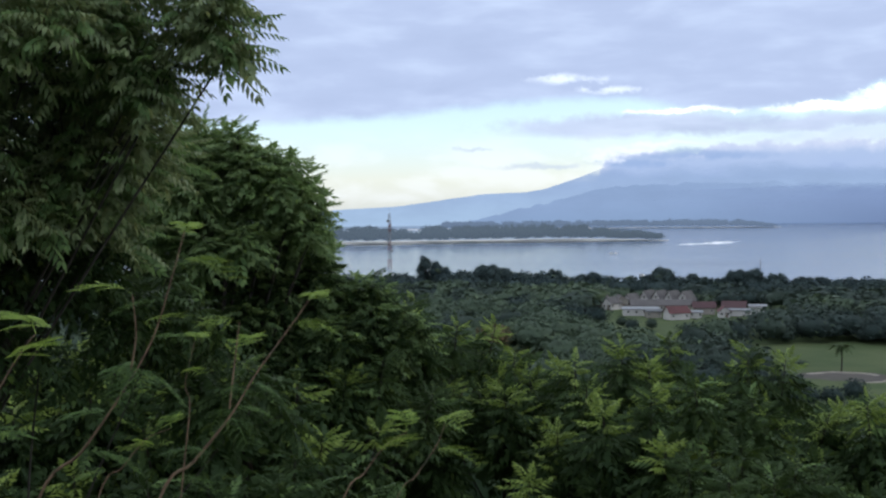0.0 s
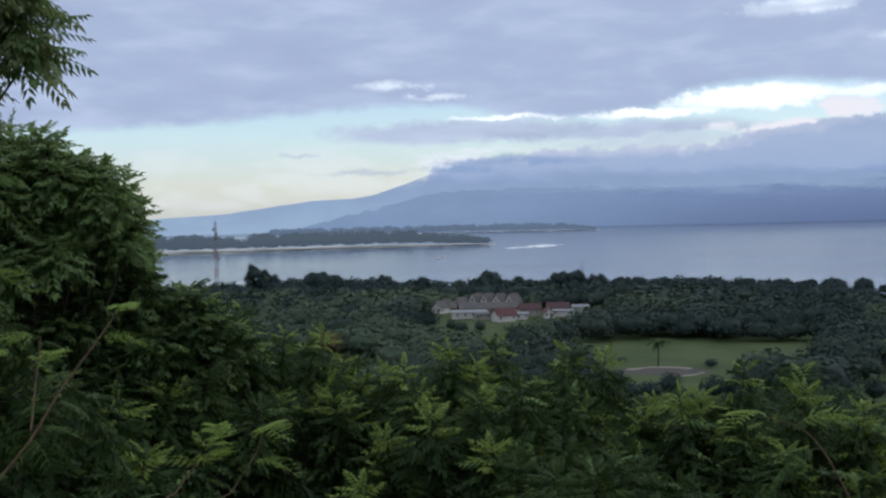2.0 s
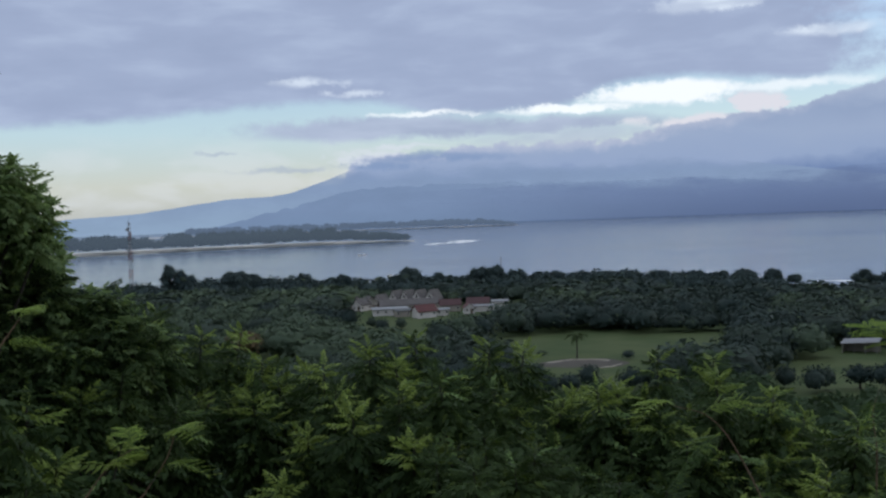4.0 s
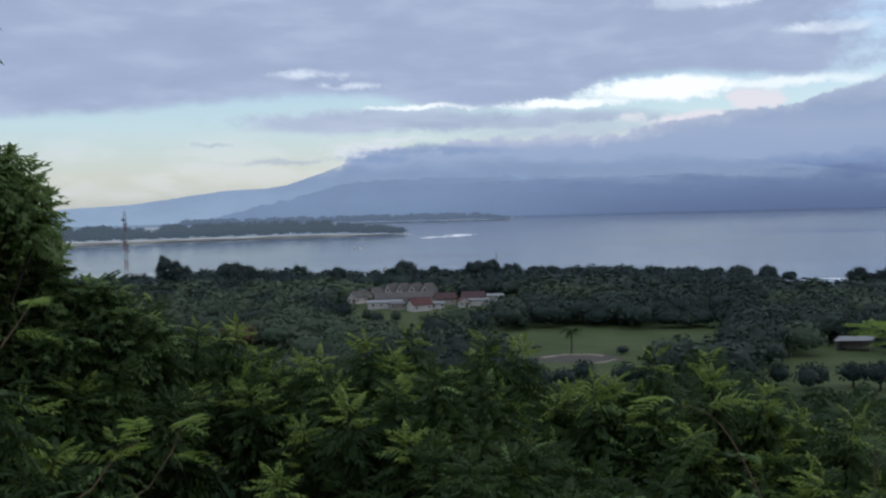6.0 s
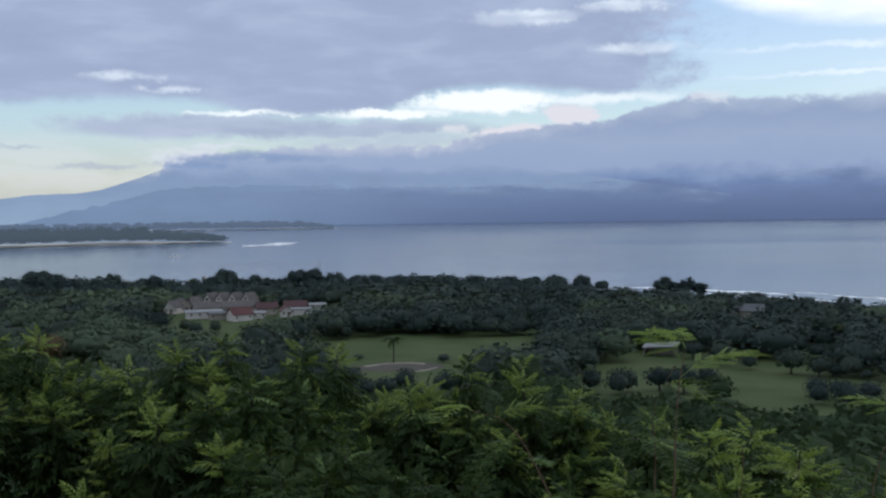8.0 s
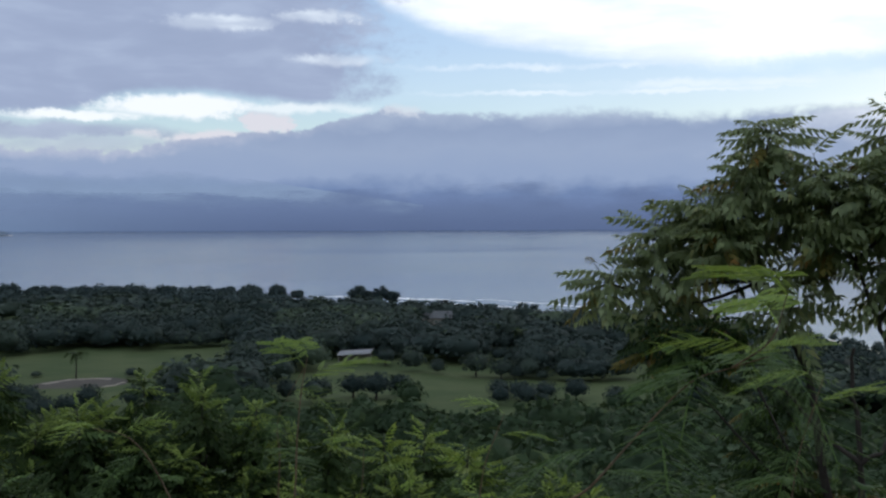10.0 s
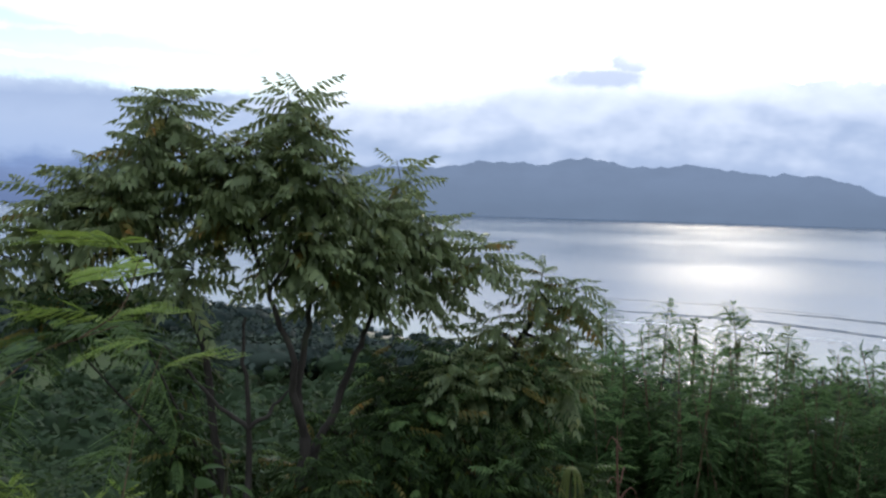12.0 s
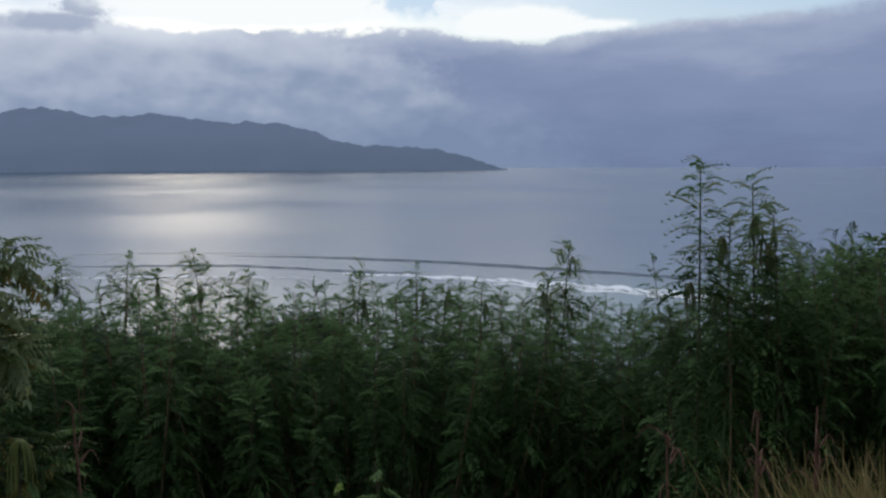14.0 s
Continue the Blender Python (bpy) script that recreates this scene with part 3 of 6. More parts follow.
LEAF_FULL = [pinnate(7, 0.27, 0.100, 0.55, s, hang=0.75) for s in range(3)] + [pinnate(6, 0.29, 0.105, 0.85, 7, hang=0.6)]
LEAF_MID = [pinnate(4, 0.40, 0.19, 0.55, s, True, False, 0.65) for s in range(3)]
LEAF_ARCH = [pinnate(6, 0.245, 0.115, 0.20 + 0.13 * s, 60 + s, hang=0.75) for s in range(4)]
LEAF_FINE = [pinnate(6, 0.27, 0.105, 0.22 + 0.1 * s, 90 + s, True, False, 0.7) for s in range(4)]
FEATHER_FULL = [bipinnate(7 + s, 17, 0.40, 0.5 + 0.2 * s, s, 0.62) for s in range(3)]
LEAF_SOFT = [pinnate(5, 0.33, 0.165, 0.38 + 0.12 * s, 120 + s, True, False, 0.6) for s in range(4)]
FEATHER_STRIPS = [feather_strips(8, 0.32, 0.45 + 0.2 * s, 140 + s, 0.034) for s in range(4)]


def rosettes(tips, outward, count, size, rng, lift=0.45, stack=1.1):
    """Whorls of leaves round every shoot tip: upright in the middle, level lower down. Gives leaf roots, ways and sizes."""
    pts, ways, sizes = [], [], []
    for p, o in zip(tips, outward):
        turn = rng.uniform(0, 6.28)
        axis = np.array([0, 0, 0.9]) + 0.5 * np.asarray(o)
        axis /= np.linalg.norm(axis)
        for k in range(count):
            h = (k + 0.5) / count
            a = turn + k * 2.4 + rng.normal(0, 0.2)
            e = radians(-22 + 22 * lift + (52 + 50 * max(0.0, lift)) * h ** 1.4 + rng.normal(0, 7))
            w = np.array([math.cos(a) * math.cos(e), math.sin(a) * math.cos(e), math.sin(e)]) + 0.18 * np.asarray(o)
            pts.append(np.asarray(p) - axis * size * stack * (1 - h))
            ways.append(w)
            sizes.append(size * (1.1 - 0.35 * h) * rng.uniform(0.85, 1.15))
    return np.array(pts), np.array(ways), np.array(sizes)


def plume(tip, axis, reach, count, size, rng, top=68.0, low=-8.0):
    """Leaves set in a spiral down one upright shoot: steep at its tip, level and longer below. Gives roots, ways, sizes and depth."""
    axis = np.asarray(axis, float) / np.linalg.norm(axis)
    turn = rng.uniform(0, 6.28)
    pts, ways, sizes, deep = [], [], [], []
    for k in range(count):
        q = ((k + 0.3) / count) ** 0.9
        a = turn + k * 2.4 + rng.normal(0, 0.25)
        e = radians(top + (low - top) * q ** 0.6 + rng.normal(0, 8))
        pts.append(np.asarray(tip) - axis * reach * q + rng.normal(0, 0.012, 3))
        ways.append(np.array([math.cos(a) * math.cos(e), math.sin(a) * math.cos(e), math.sin(e)]) + 0.25 * (axis - np.array([0, 0, 1.0])))
        sizes.append(size * (0.62 + 0.55 * min(1.0, q * 1.6)) * rng.uniform(0.85, 1.15))
        deep.append(q)
    return pts, ways, sizes, deep


def clump_tips(clumps, density, rng, under=-0.35):
    """Twig tips over the outer skin of each clump, with a way outward."""
    tips, outs, which = [], [], []
    for i, (x, y, z, r) in enumerate(clumps):
        n = max(3, int(density * r * r + 0.5))
        for _ in range(n):
            d = rng.normal(size=3)
            d /= np.linalg.norm(d)
            if d[2] < under:
                d[2] = -d[2]
            q = r * rng.uniform(0.70, 1.05) if rng.random() < 0.8 else r * rng.uniform(0.2, 0.7)
            tips.append(np.array([x, y, z]) + d * q * np.array([1, 1, 0.85]))
            outs.append(d)
            which.append(i)
    return np.array(tips), np.array(outs), np.array(which)


def leaf_mesh(name, templates, pts, ways, sizes, mats, rng, odds=None, roll=0.35):
    pick = rng.integers(0, len(templates), len(pts))
    kind = rng.choice(len(mats), len(pts), p=odds) if odds else np.zeros(len(pts), int)
    chunks, index = [], []
    for i, tm in enumerate(templates):
        for k in range(len(mats)):
            sel = (pick == i) & (kind == k)
            if sel.any():
                v, f = stamp(tm, frames_for(pts[sel], ways[sel], sizes[sel], rng, roll))
                chunks.append((v, f))
                index.append(np.full(len(f), k))
    v, f, _ = join(chunks)
    return mesh_arrays(name, v, f, list(mats), np.concatenate(index))


def clump_tree(name, base, clumps, label, category, rng, density, count, size, templates, mats, odds, trunk_r, bark=BARK, stems=None, singles=0, group="", lift=0.45, stack=1.1):
    """A tree whose crown is made of leafy clumps, each on its own limb."""
    base = np.array(base, float)
    top = thing(name, base, label, category, group)
    cl = [(x - base[0], y - base[1], z - base[2], r) for x, y, z, r in clumps]
    if stems is None:
        centre = np.mean([c[:3] for c in cl], axis=0)
        fork = np.array([centre[0] * 0.45, centre[1] * 0.45, max(0.5, centre[2] * 0.45)])
        v, f = tube(bend([(0, 0, -0.25), fork * (0.5, 0.5, 0.5) + rng.normal(0, 0.05, 3), fork], 4), trunk_r, trunk_r * 0.7, 8)
        part("trunk", mesh_arrays("trunk", v, f, bark, smooth=True), None, top)
        starts = [fork] * len(cl)
    else:
        ends = []
        for i, (path, r0, r1) in enumerate(stems):
            p = bend([np.array(q) - base for q in path], 4, rng, 0.006)
            v, f = tube(p, r0, r1, 8)
            part("trunk" if i == 0 else "limb", mesh_arrays("limb", v, f, bark, smooth=True), None, top)
            ends.extend(p[len(p) // 2:])
        ends = np.array(ends)
        starts = [ends[np.argmin(np.linalg.norm(ends - np.array(c[:3]) + np.array([0, 0, 0.15]), axis=1))] for c in cl]
    tips, outs, which = clump_tips(cl, density, rng)
    for i, c in enumerate(cl):
        centre = np.array(c[:3]) - np.array([0, 0, c[3] * 0.4])
        chunks = [tube(bend([starts[i], (starts[i] + centre) / 2 + rng.normal(0, 0.04, 3), centre], 4), trunk_r * 0.32, trunk_r * 0.14, 5)]
        for tip in tips[which == i]:
            chunks.append(tube(bend([centre, (centre + tip) / 2 - np.array([0, 0, 0.05 * c[3]]), tip], 2), trunk_r * 0.12, trunk_r * 0.05, 3))
        v, f, _ = join(chunks)
        part("branch", mesh_arrays("branch", v, f, bark, smooth=True), None, top)
    pts, ways, sizes = rosettes(tips, outs, count, size, rng, lift, stack)
    if singles:
        order = rng.permutation(len(pts))
        few, rest = order[:singles], order[singles:]
        shared = [[mesh_arrays("leaf", tm[0], tm[1], m) for tm in templates] for m in mats]
        kinds = rng.choice(len(mats), len(few), p=odds)
        mm = frames_for(pts[few], ways[few], sizes[few], rng)
        for k, m4 in zip(kinds, mm):
            ob = new("leaf", shared[k][int(rng.integers(len(templates)))])
            ob.parent = top
            ob.matrix_local = Matrix(m4.tolist())
        pts, ways, sizes = pts[rest], ways[rest], sizes[rest]
    part("crown", leaf_mesh("crown", templates, pts, ways, sizes, mats, rng, odds), None, top)
    return top


# ---- the lie of the land ----
COAST = [(-180, 300), (-140, 210), (-115, 185), (-100, 195), (-88, 232), (-72, 310), (-60, 395), (-50, 448), (-44, 482), (-40, 500), (-36, 520), (-32, 545), (-25, 568), (-15, 582), (0, 592), (15, 600), (60, 560), (120, 420), (180, 300)]
FRONT = [(0, -1.55), (1.2, -1.62), (2.5, -2.4), (5, -3.7), (9, -5.2), (14, -6.8), (25, -9.8), (60, -18), (120, -30), (190, -37.4), (260, -39.9), (6000, -40.0)]
SIDE = [(0, -1.55), (4, -1.68), (6, -2.1), (9, -3.4), (14, -5.6), (25, -10), (60, -21), (110, -33), (160, -39), (200, -40.4), (6000, -40.8)]


def along(points, x):
    xs, ys = zip(*points)
    return np.interp(x, xs, ys)


def azimuth(x, y):
    return np.degrees(np.arctan2(-np.asarray(x, float), np.asarray(y, float)))


def ground_z(x, y):
    x, y = np.asarray(x, float), np.asarray(y, float)
    r, az = np.hypot(x, y), azimuth(x, y)
    side = np.clip((-az - 62) / 25.0, 0, 1) * np.clip((az + 180) / 30.0, 0, 1)
    z = EYE + along(FRONT, r) * (1 - side) + along(SIDE, r) * side
    back = np.clip((np.cos(np.radians(az - 130)) - 0.25) / 0.5, 0, 1)          # an unseen rise behind the lookout, added to block low western light
    z = z + back * np.interp(r, [0, 2.5, 7, 14, 40, 120, 300], [0, 0.3, 5.5, 14.0, 30.0, 40.0, 0.0])
    z = z + 0.5 * np.sin(x * 0.045 + 1.0) * np.sin(y * 0.038) * np.clip((r - 30) / 60, 0, 1)
    coast = along(COAST, az) + 12 * np.sin(np.radians(az) * 17) + 6 * np.sin(np.radians(az) * 41)
    sink = np.clip((r - coast + 22) / 44.0, 0, 1)
    return z * (1 - sink) + np.where(sink > 0, np.minimum(z, 2) * 0 - 1.6, 0) * sink


def polar_sheet(name, radii, step, height, mat):
    azs = np.arange(-180, 180, step)
    a = np.radians(azs)
    n = len(a)
    xs = -np.sin(a)[None] * radii[:, None]
    ys = np.cos(a)[None] * radii[:, None]
    v = np.stack([xs, ys, height(xs, ys)], -1).reshape(-1, 3)
    i = np.arange(len(radii) - 1)[:, None] * n
    j = np.arange(n)[None]
    k = (j + 1) % n
    f = np.stack([i + j, i + n + j, i + n + k, i + k], -1).reshape(-1, 4)
    return new(name, mesh_arrays(name, v, f, mat, smooth=True))


def sea_z(x, y):
    """The far water lies a little higher, as a strait far wider than this one would look."""
    return 14.0 * np.clip((np.hypot(x, y) - 1500.0) / 3400.0, 0, 1) ** 2


tagged(polar_sheet("ground", np.concatenate([[0.02], np.geomspace(0.6, 760, 110), [1200, 2500, 4950]]), 1.0, ground_z, GROUND),
       "green wooded hillside falling to a coastal plain", "ground", kind="structure")
tagged(polar_sheet("sea", np.concatenate([[120.0], np.geomspace(180, 4950, 40)]), 2.0, sea_z, SEA),
       "calm grey-blue sea with a sheen of evening light", "sea", kind="structure")


# ---- mountains across the water ----
def ridge(name, profile, r, mat, label, rough=0.10, seed=0, deep=500.0, lo=None, hi=None):
    """A mountain range: spurs and gullies that climb from the shore to the crest line given in degrees."""
    az = np.arange(min(p[0] for p in profile), max(p[0] for p in profile) + 0.05, 0.15)
    crest = along(sorted(profile), az)
    crest = np.array([sum(crest[min(len(crest) - 1, max(0, i + k))] * w for k, w in zip(range(-4, 5), (1, 2, 3, 4, 5, 4, 3, 2, 1))) / 25 for i in range(len(crest))])
    rows = 16
    vs = []
    for k in range(rows + 1):
        q = k / rows
        for i, a in enumerate(az):
            n = noise.fractal(Vector((a * 1.3 + seed, q * 1.6, seed)), 0.8, 2.1, 6)
            s = 1.0 - abs(noise.noise(Vector((a * 0.8 + seed, q * 0.7, 4.0 + seed))))
            d = r + deep * q
            top_z = EYE + math.tan(radians(crest[i])) * (r + deep) + rough * 40 * n * (0.3 + 0.7 * q)
            h = max(-2.0, -1.0 + (top_z + 1.0) * (q ** 1.25) * (0.72 + 0.28 * (s if q < 1 else 1)))
            if k == rows:
                h = max(-1.0, top_z)
            vs.append(polar(a, d, h if k else -2.0))
    n = len(az)
    i = np.arange(rows)[:, None] * n
    j = np.arange(n - 1)[None]
    f = np.stack([i + j, i + j + 1, i + n + j + 1, i + n + j], -1).reshape(-1, 4)
    back = [(*polar(a, r + deep + 60)[:2], -2.0) for a in az]
    v = np.array([tuple(p) for p in vs] + back)
    j = np.arange(n - 1) + rows * n
    f = np.concatenate([f, np.stack([j, j + 1, j + n + 1, j + n], -1)])
    return tagged(new(name, mesh_arrays(name, v, f, mat, smooth=True)), label, "mountain", kind="structure")


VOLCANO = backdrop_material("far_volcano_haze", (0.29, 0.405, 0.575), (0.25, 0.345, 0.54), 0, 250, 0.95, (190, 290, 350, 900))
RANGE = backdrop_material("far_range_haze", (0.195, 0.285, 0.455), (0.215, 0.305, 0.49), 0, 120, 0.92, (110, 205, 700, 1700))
# the cloud bank's shadow is put into this range's darker blue
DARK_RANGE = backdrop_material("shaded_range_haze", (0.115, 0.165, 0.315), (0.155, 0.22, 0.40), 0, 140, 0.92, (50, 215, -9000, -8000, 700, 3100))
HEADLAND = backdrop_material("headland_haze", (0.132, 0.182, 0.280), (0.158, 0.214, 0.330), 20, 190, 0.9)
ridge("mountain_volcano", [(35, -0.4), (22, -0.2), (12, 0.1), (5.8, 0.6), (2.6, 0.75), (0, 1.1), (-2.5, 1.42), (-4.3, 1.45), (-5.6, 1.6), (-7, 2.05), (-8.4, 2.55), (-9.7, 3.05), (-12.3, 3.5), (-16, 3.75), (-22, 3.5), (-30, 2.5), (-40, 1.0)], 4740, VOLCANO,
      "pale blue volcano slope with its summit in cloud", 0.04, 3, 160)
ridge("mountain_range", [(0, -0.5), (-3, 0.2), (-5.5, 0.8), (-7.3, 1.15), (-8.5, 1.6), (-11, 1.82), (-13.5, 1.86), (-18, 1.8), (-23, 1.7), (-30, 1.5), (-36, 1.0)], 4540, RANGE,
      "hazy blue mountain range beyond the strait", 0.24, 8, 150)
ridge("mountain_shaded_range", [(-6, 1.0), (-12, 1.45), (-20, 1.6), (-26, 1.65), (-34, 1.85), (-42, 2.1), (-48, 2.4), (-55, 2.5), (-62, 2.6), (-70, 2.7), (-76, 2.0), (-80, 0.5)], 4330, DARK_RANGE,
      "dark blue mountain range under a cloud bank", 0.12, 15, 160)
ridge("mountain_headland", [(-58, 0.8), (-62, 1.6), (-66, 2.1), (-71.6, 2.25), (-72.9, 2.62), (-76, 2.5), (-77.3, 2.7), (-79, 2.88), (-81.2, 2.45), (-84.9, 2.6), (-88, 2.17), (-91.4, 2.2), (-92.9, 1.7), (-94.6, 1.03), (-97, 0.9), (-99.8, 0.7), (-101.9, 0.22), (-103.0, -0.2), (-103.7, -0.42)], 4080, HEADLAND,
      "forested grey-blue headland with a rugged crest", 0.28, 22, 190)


# ---- far and middle woods ----
def crown_template(seed, cards, card, hull=(7, 4), squash=0.75):
    """A tree crown one unit in radius: an uneven core with leaf sprays standing out of it."""
    rng = np.random.default_rng(seed)
    nu, nv = hull
    lobes = rng.normal(size=(16, 3))
    lobes /= np.linalg.norm(lobes, axis=1)[:, None]
    lobes[:, 2] = np.abs(lobes[:, 2]) * 0.7

    def skin(d):
        return 0.78 + 0.22 * np.max(np.clip(d @ lobes.T, 0, 1) ** 7, axis=-1)
    th = np.linspace(0.12, 2.6, nv + 1)
    ph = np.arange(nu) * 2 * math.pi / nu
    d = np.stack([np.sin(th)[:, None] * np.cos(ph)[None], np.sin(th)[:, None] * np.sin(ph)[None], np.cos(th)[:, None] + 0 * ph[None]], -1).reshape(-1, 3)
    v = d * (skin(d) * 0.72 * rng.normal(1.0, 0.09, len(d)))[:, None] * np.array([1, 1, squash])
    i = np.arange(nv)[:, None] * nu
    j = np.arange(nu)[None]
    k = (j + 1) % nu
    f = np.stack([i + j, i + nu + j, i + nu + k, i + k], -1).reshape(-1, 4)
    dd = rng.normal(size=(cards, 3))
    dd /= np.linalg.norm(dd, axis=1)[:, None]
    dd[:, 2] = np.where(dd[:, 2] < -0.6, -dd[:, 2], dd[:, 2])
    c = dd * (skin(dd) * rng.uniform(0.70, 1.12, cards))[:, None] * np.array([1, 1, squash])
    nrm = dd * 1.1 + rng.normal(0, 0.56, dd.shape) + np.array([0, 0, 0.25])
    nrm /= np.linalg.norm(nrm, axis=1)[:, None]
    a = np.cross(nrm, rng.normal(size=dd.shape))
    a /= np.linalg.norm(a, axis=1)[:, None]
    e = np.cross(nrm, a)
    s = (card * rng.uniform(0.6, 1.3, cards))[:, None]
    q = np.stack([c - a * s, c + e * s * 0.6 + nrm * s * 0.2, c + a * s, c - e * s * 0.6 + nrm * s * 0.15], 1).reshape(-1, 3)
    return join([(v, f), (q, np.arange(len(q)).reshape(-1, 4))])[:2]


FAR_CROWNS = [crown_template(s, 105, 0.13, (8, 5), 0.75) for s in range(5)]
CHEAP_CROWNS = [crown_template(40 + s, 66, 0.16, (8, 5), 0.75) for s in range(5)]
PLAIN_CROWNS = [crown_template(10 + s, 210, 0.095, (10, 6), 0.75) for s in range(5)]
MID_CROWNS = [crown_template(20 + s, 400, 0.07, (12, 7), 0.85) for s in range(5)]

# clearings in the plain: centre x, y, half widths, turn
CLEARINGS = [(90, 394, 34, 20, -0.2), (122, 288, 40, 25, -0.3), (152, 190, 33, 19, -0.5), (96, 240, 19, 26, 0.36), (88, 422, 27, 46, -0.2), (118, 418, 29, 20, 0.0), (170, 232, 13, 10, 0.2), (160, 217, 11, 10, 0.0), (258, 296, 10, 9, 0.0), (75, 345, 26, 9, 0.1), (24, 290, 16, 9, 0.0), (177, 163, 22, 13, -0.75), (190, 206, 17, 9, -0.7), (228, 168, 15, 8, -0.8), (190, 128, 14, 8, -0.9)]


def in_clearing(x, y, grow=0.0):
    for cx, cy, a, b, turn in CLEARINGS:
        u, v = (x - cx) * math.cos(turn) + (y - cy) * math.sin(turn), -(x - cx) * math.sin(turn) + (y - cy) * math.cos(turn)
        if (u / (a + grow)) ** 2 + (v / (b + grow)) ** 2 < 1:
            return True
    return False


def scale4(p, sx, sz, turn):
    c, s = math.cos(turn), math.sin(turn)
    return [[c * sx, -s * sx, 0, p[0]], [s * sx, c * sx, 0, p[1]], [0, 0, sz, p[2]], [0, 0, 0, 1]]


def plant_woods():
    rng = np.random.default_rng(5)
    near, far, shore, under = [], [], [], []
    cells = {}
    for _ in range(26000):
        az = rng.uniform(-110, 27)
        r = math.sqrt(rng.uniform(26.0 ** 2, 720.0 ** 2)) if rng.random() < 0.8 else rng.uniform(26, 260)
        coast = float(along(COAST, az))
        x, y = polar(az, r)[:2]
        if r > coast - (24 if az > -60 else 10) or in_clearing(x, y, 2.0):
            continue
        if r > 210:
            grove = math.sin(x * 0.031 + 1.3) * math.sin(y * 0.027 + 0.4) + 0.6 * math.sin(x * 0.075 + y * 0.062)
            size = float(np.clip(rng.lognormal(1.80 + 0.24 * grove, 0.48), 2.4, 12.0))
        else:
            size = float(np.clip(rng.lognormal(1.02, 0.35), 1.3, 4.8)) * (0.5 + 0.5 * min(1, r / 130))
        if any(in_clearing(x * (1 + q / r), y * (1 + q / r)) for q in (12, 28, 44)):
            if rng.random() < 0.82:
                continue
            size = min(3.4, size * 0.6)
        gap = size * 0.36
        cx, cy = int(x // 9), int(y // 9)
        if any((x - a) ** 2 + (y - c) ** 2 < (gap + s2 * 0.36) ** 2 for i in (-1, 0, 1) for j in (-1, 0, 1) for a, c, s2 in cells.get((cx + i, cy + j), ())):
            continue
        cells.setdefault((cx, cy), []).append((x, y, size))
        g = float(ground_z(x, y))
        tall = min(10.5, size * rng.uniform(0.75, 1.2) + min(2.4, size * 0.5) + 0.6 * grove) if r > 210 else size * rng.uniform(1.2, 1.6) + 0.4
        if r > coast - 80:
            tall = float(along([(-110, 3.5), (-60, 3.6), (-45, 4.0), (-41, 4.2), (-39.5, 3.0), (-34.5, 3.4), (-33, 6.0), (-30, 8.6), (-20, 10.6), (-15, 9.6), (-9, 10.5), (-7, 12.0), (27, 12.5)], az)) * rng.uniform(0.75, 1.1)
            shore.append((x, y, g, tall, min(size, tall * 0.7)))
        elif r < 215:
            if az < -27:
                if az < -36 and r > 70 and math.sin(x * 0.06 + 0.7) * math.sin(y * 0.055) > 0.1 and rng.random() < 0.6:
                    continue                                    # open grassy scrub
                near.append((x, y, g, tall, size))
            elif r > 40:
                under.append((x, y, g, tall, size))
        else:
            far.append((x, y, g, tall, size))

    def belt(name, rows, templates, mats, label):
        ms = [[[] for _ in mats] for _ in templates]
        for x, y, g, tall, size in rows:
            grove = math.sin(x * 0.043 + 2.0) * math.sin(y * 0.037) + rng.normal(0, 0.55)
            grove += 0.7 * min(1.0, max(-1.0, (16.0 - math.degrees(math.atan2(x, y))) / 9.0))      # lighter orchards towards the north
            k = 0 if len(mats) == 1 or abs(grove) < 0.5 else 1 if grove > 0 else 2
            ms[int(rng.integers(len(templates)))][k].append(scale4((x, y, g + tall * 0.45), size, tall * 0.72, rng.uniform(0, 6.28)))
        chunks, index = [], []
        for tm, rows_of in zip(templates, ms):
            for k, m in enumerate(rows_of):
                if m:
                    chunks.append(stamp(tm, np.array(m)))
                    index.append(np.full(len(chunks[-1][1]), k))
        v, f, _ = join(chunks)
        tagged(new(name, mesh_arrays(name, v, f, list(mats), np.concatenate(index))), label, "woodland", kind="stuff")
    belt("far_plain_woodland", [q for q in far if math.hypot(q[0], q[1]) > 390], CHEAP_CROWNS, [WOODS, WOODS_PALE, WOODS_DEEP], "dense dark green woodland beyond the village")
    belt("plain_woodland", [q for q in far if math.hypot(q[0], q[1]) <= 390], PLAIN_CROWNS, [WOODS, WOODS_PALE, WOODS_DEEP], "dense dark green woodland on the coastal plain")
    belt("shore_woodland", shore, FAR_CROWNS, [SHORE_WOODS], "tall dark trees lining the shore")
    belt("hillside_woodland", under[::2], CHEAP_CROWNS, [SLOPE_WOODS], "green scrub covering the hillside below the lookout")
    return near


NEAR_TREES = plant_woods()


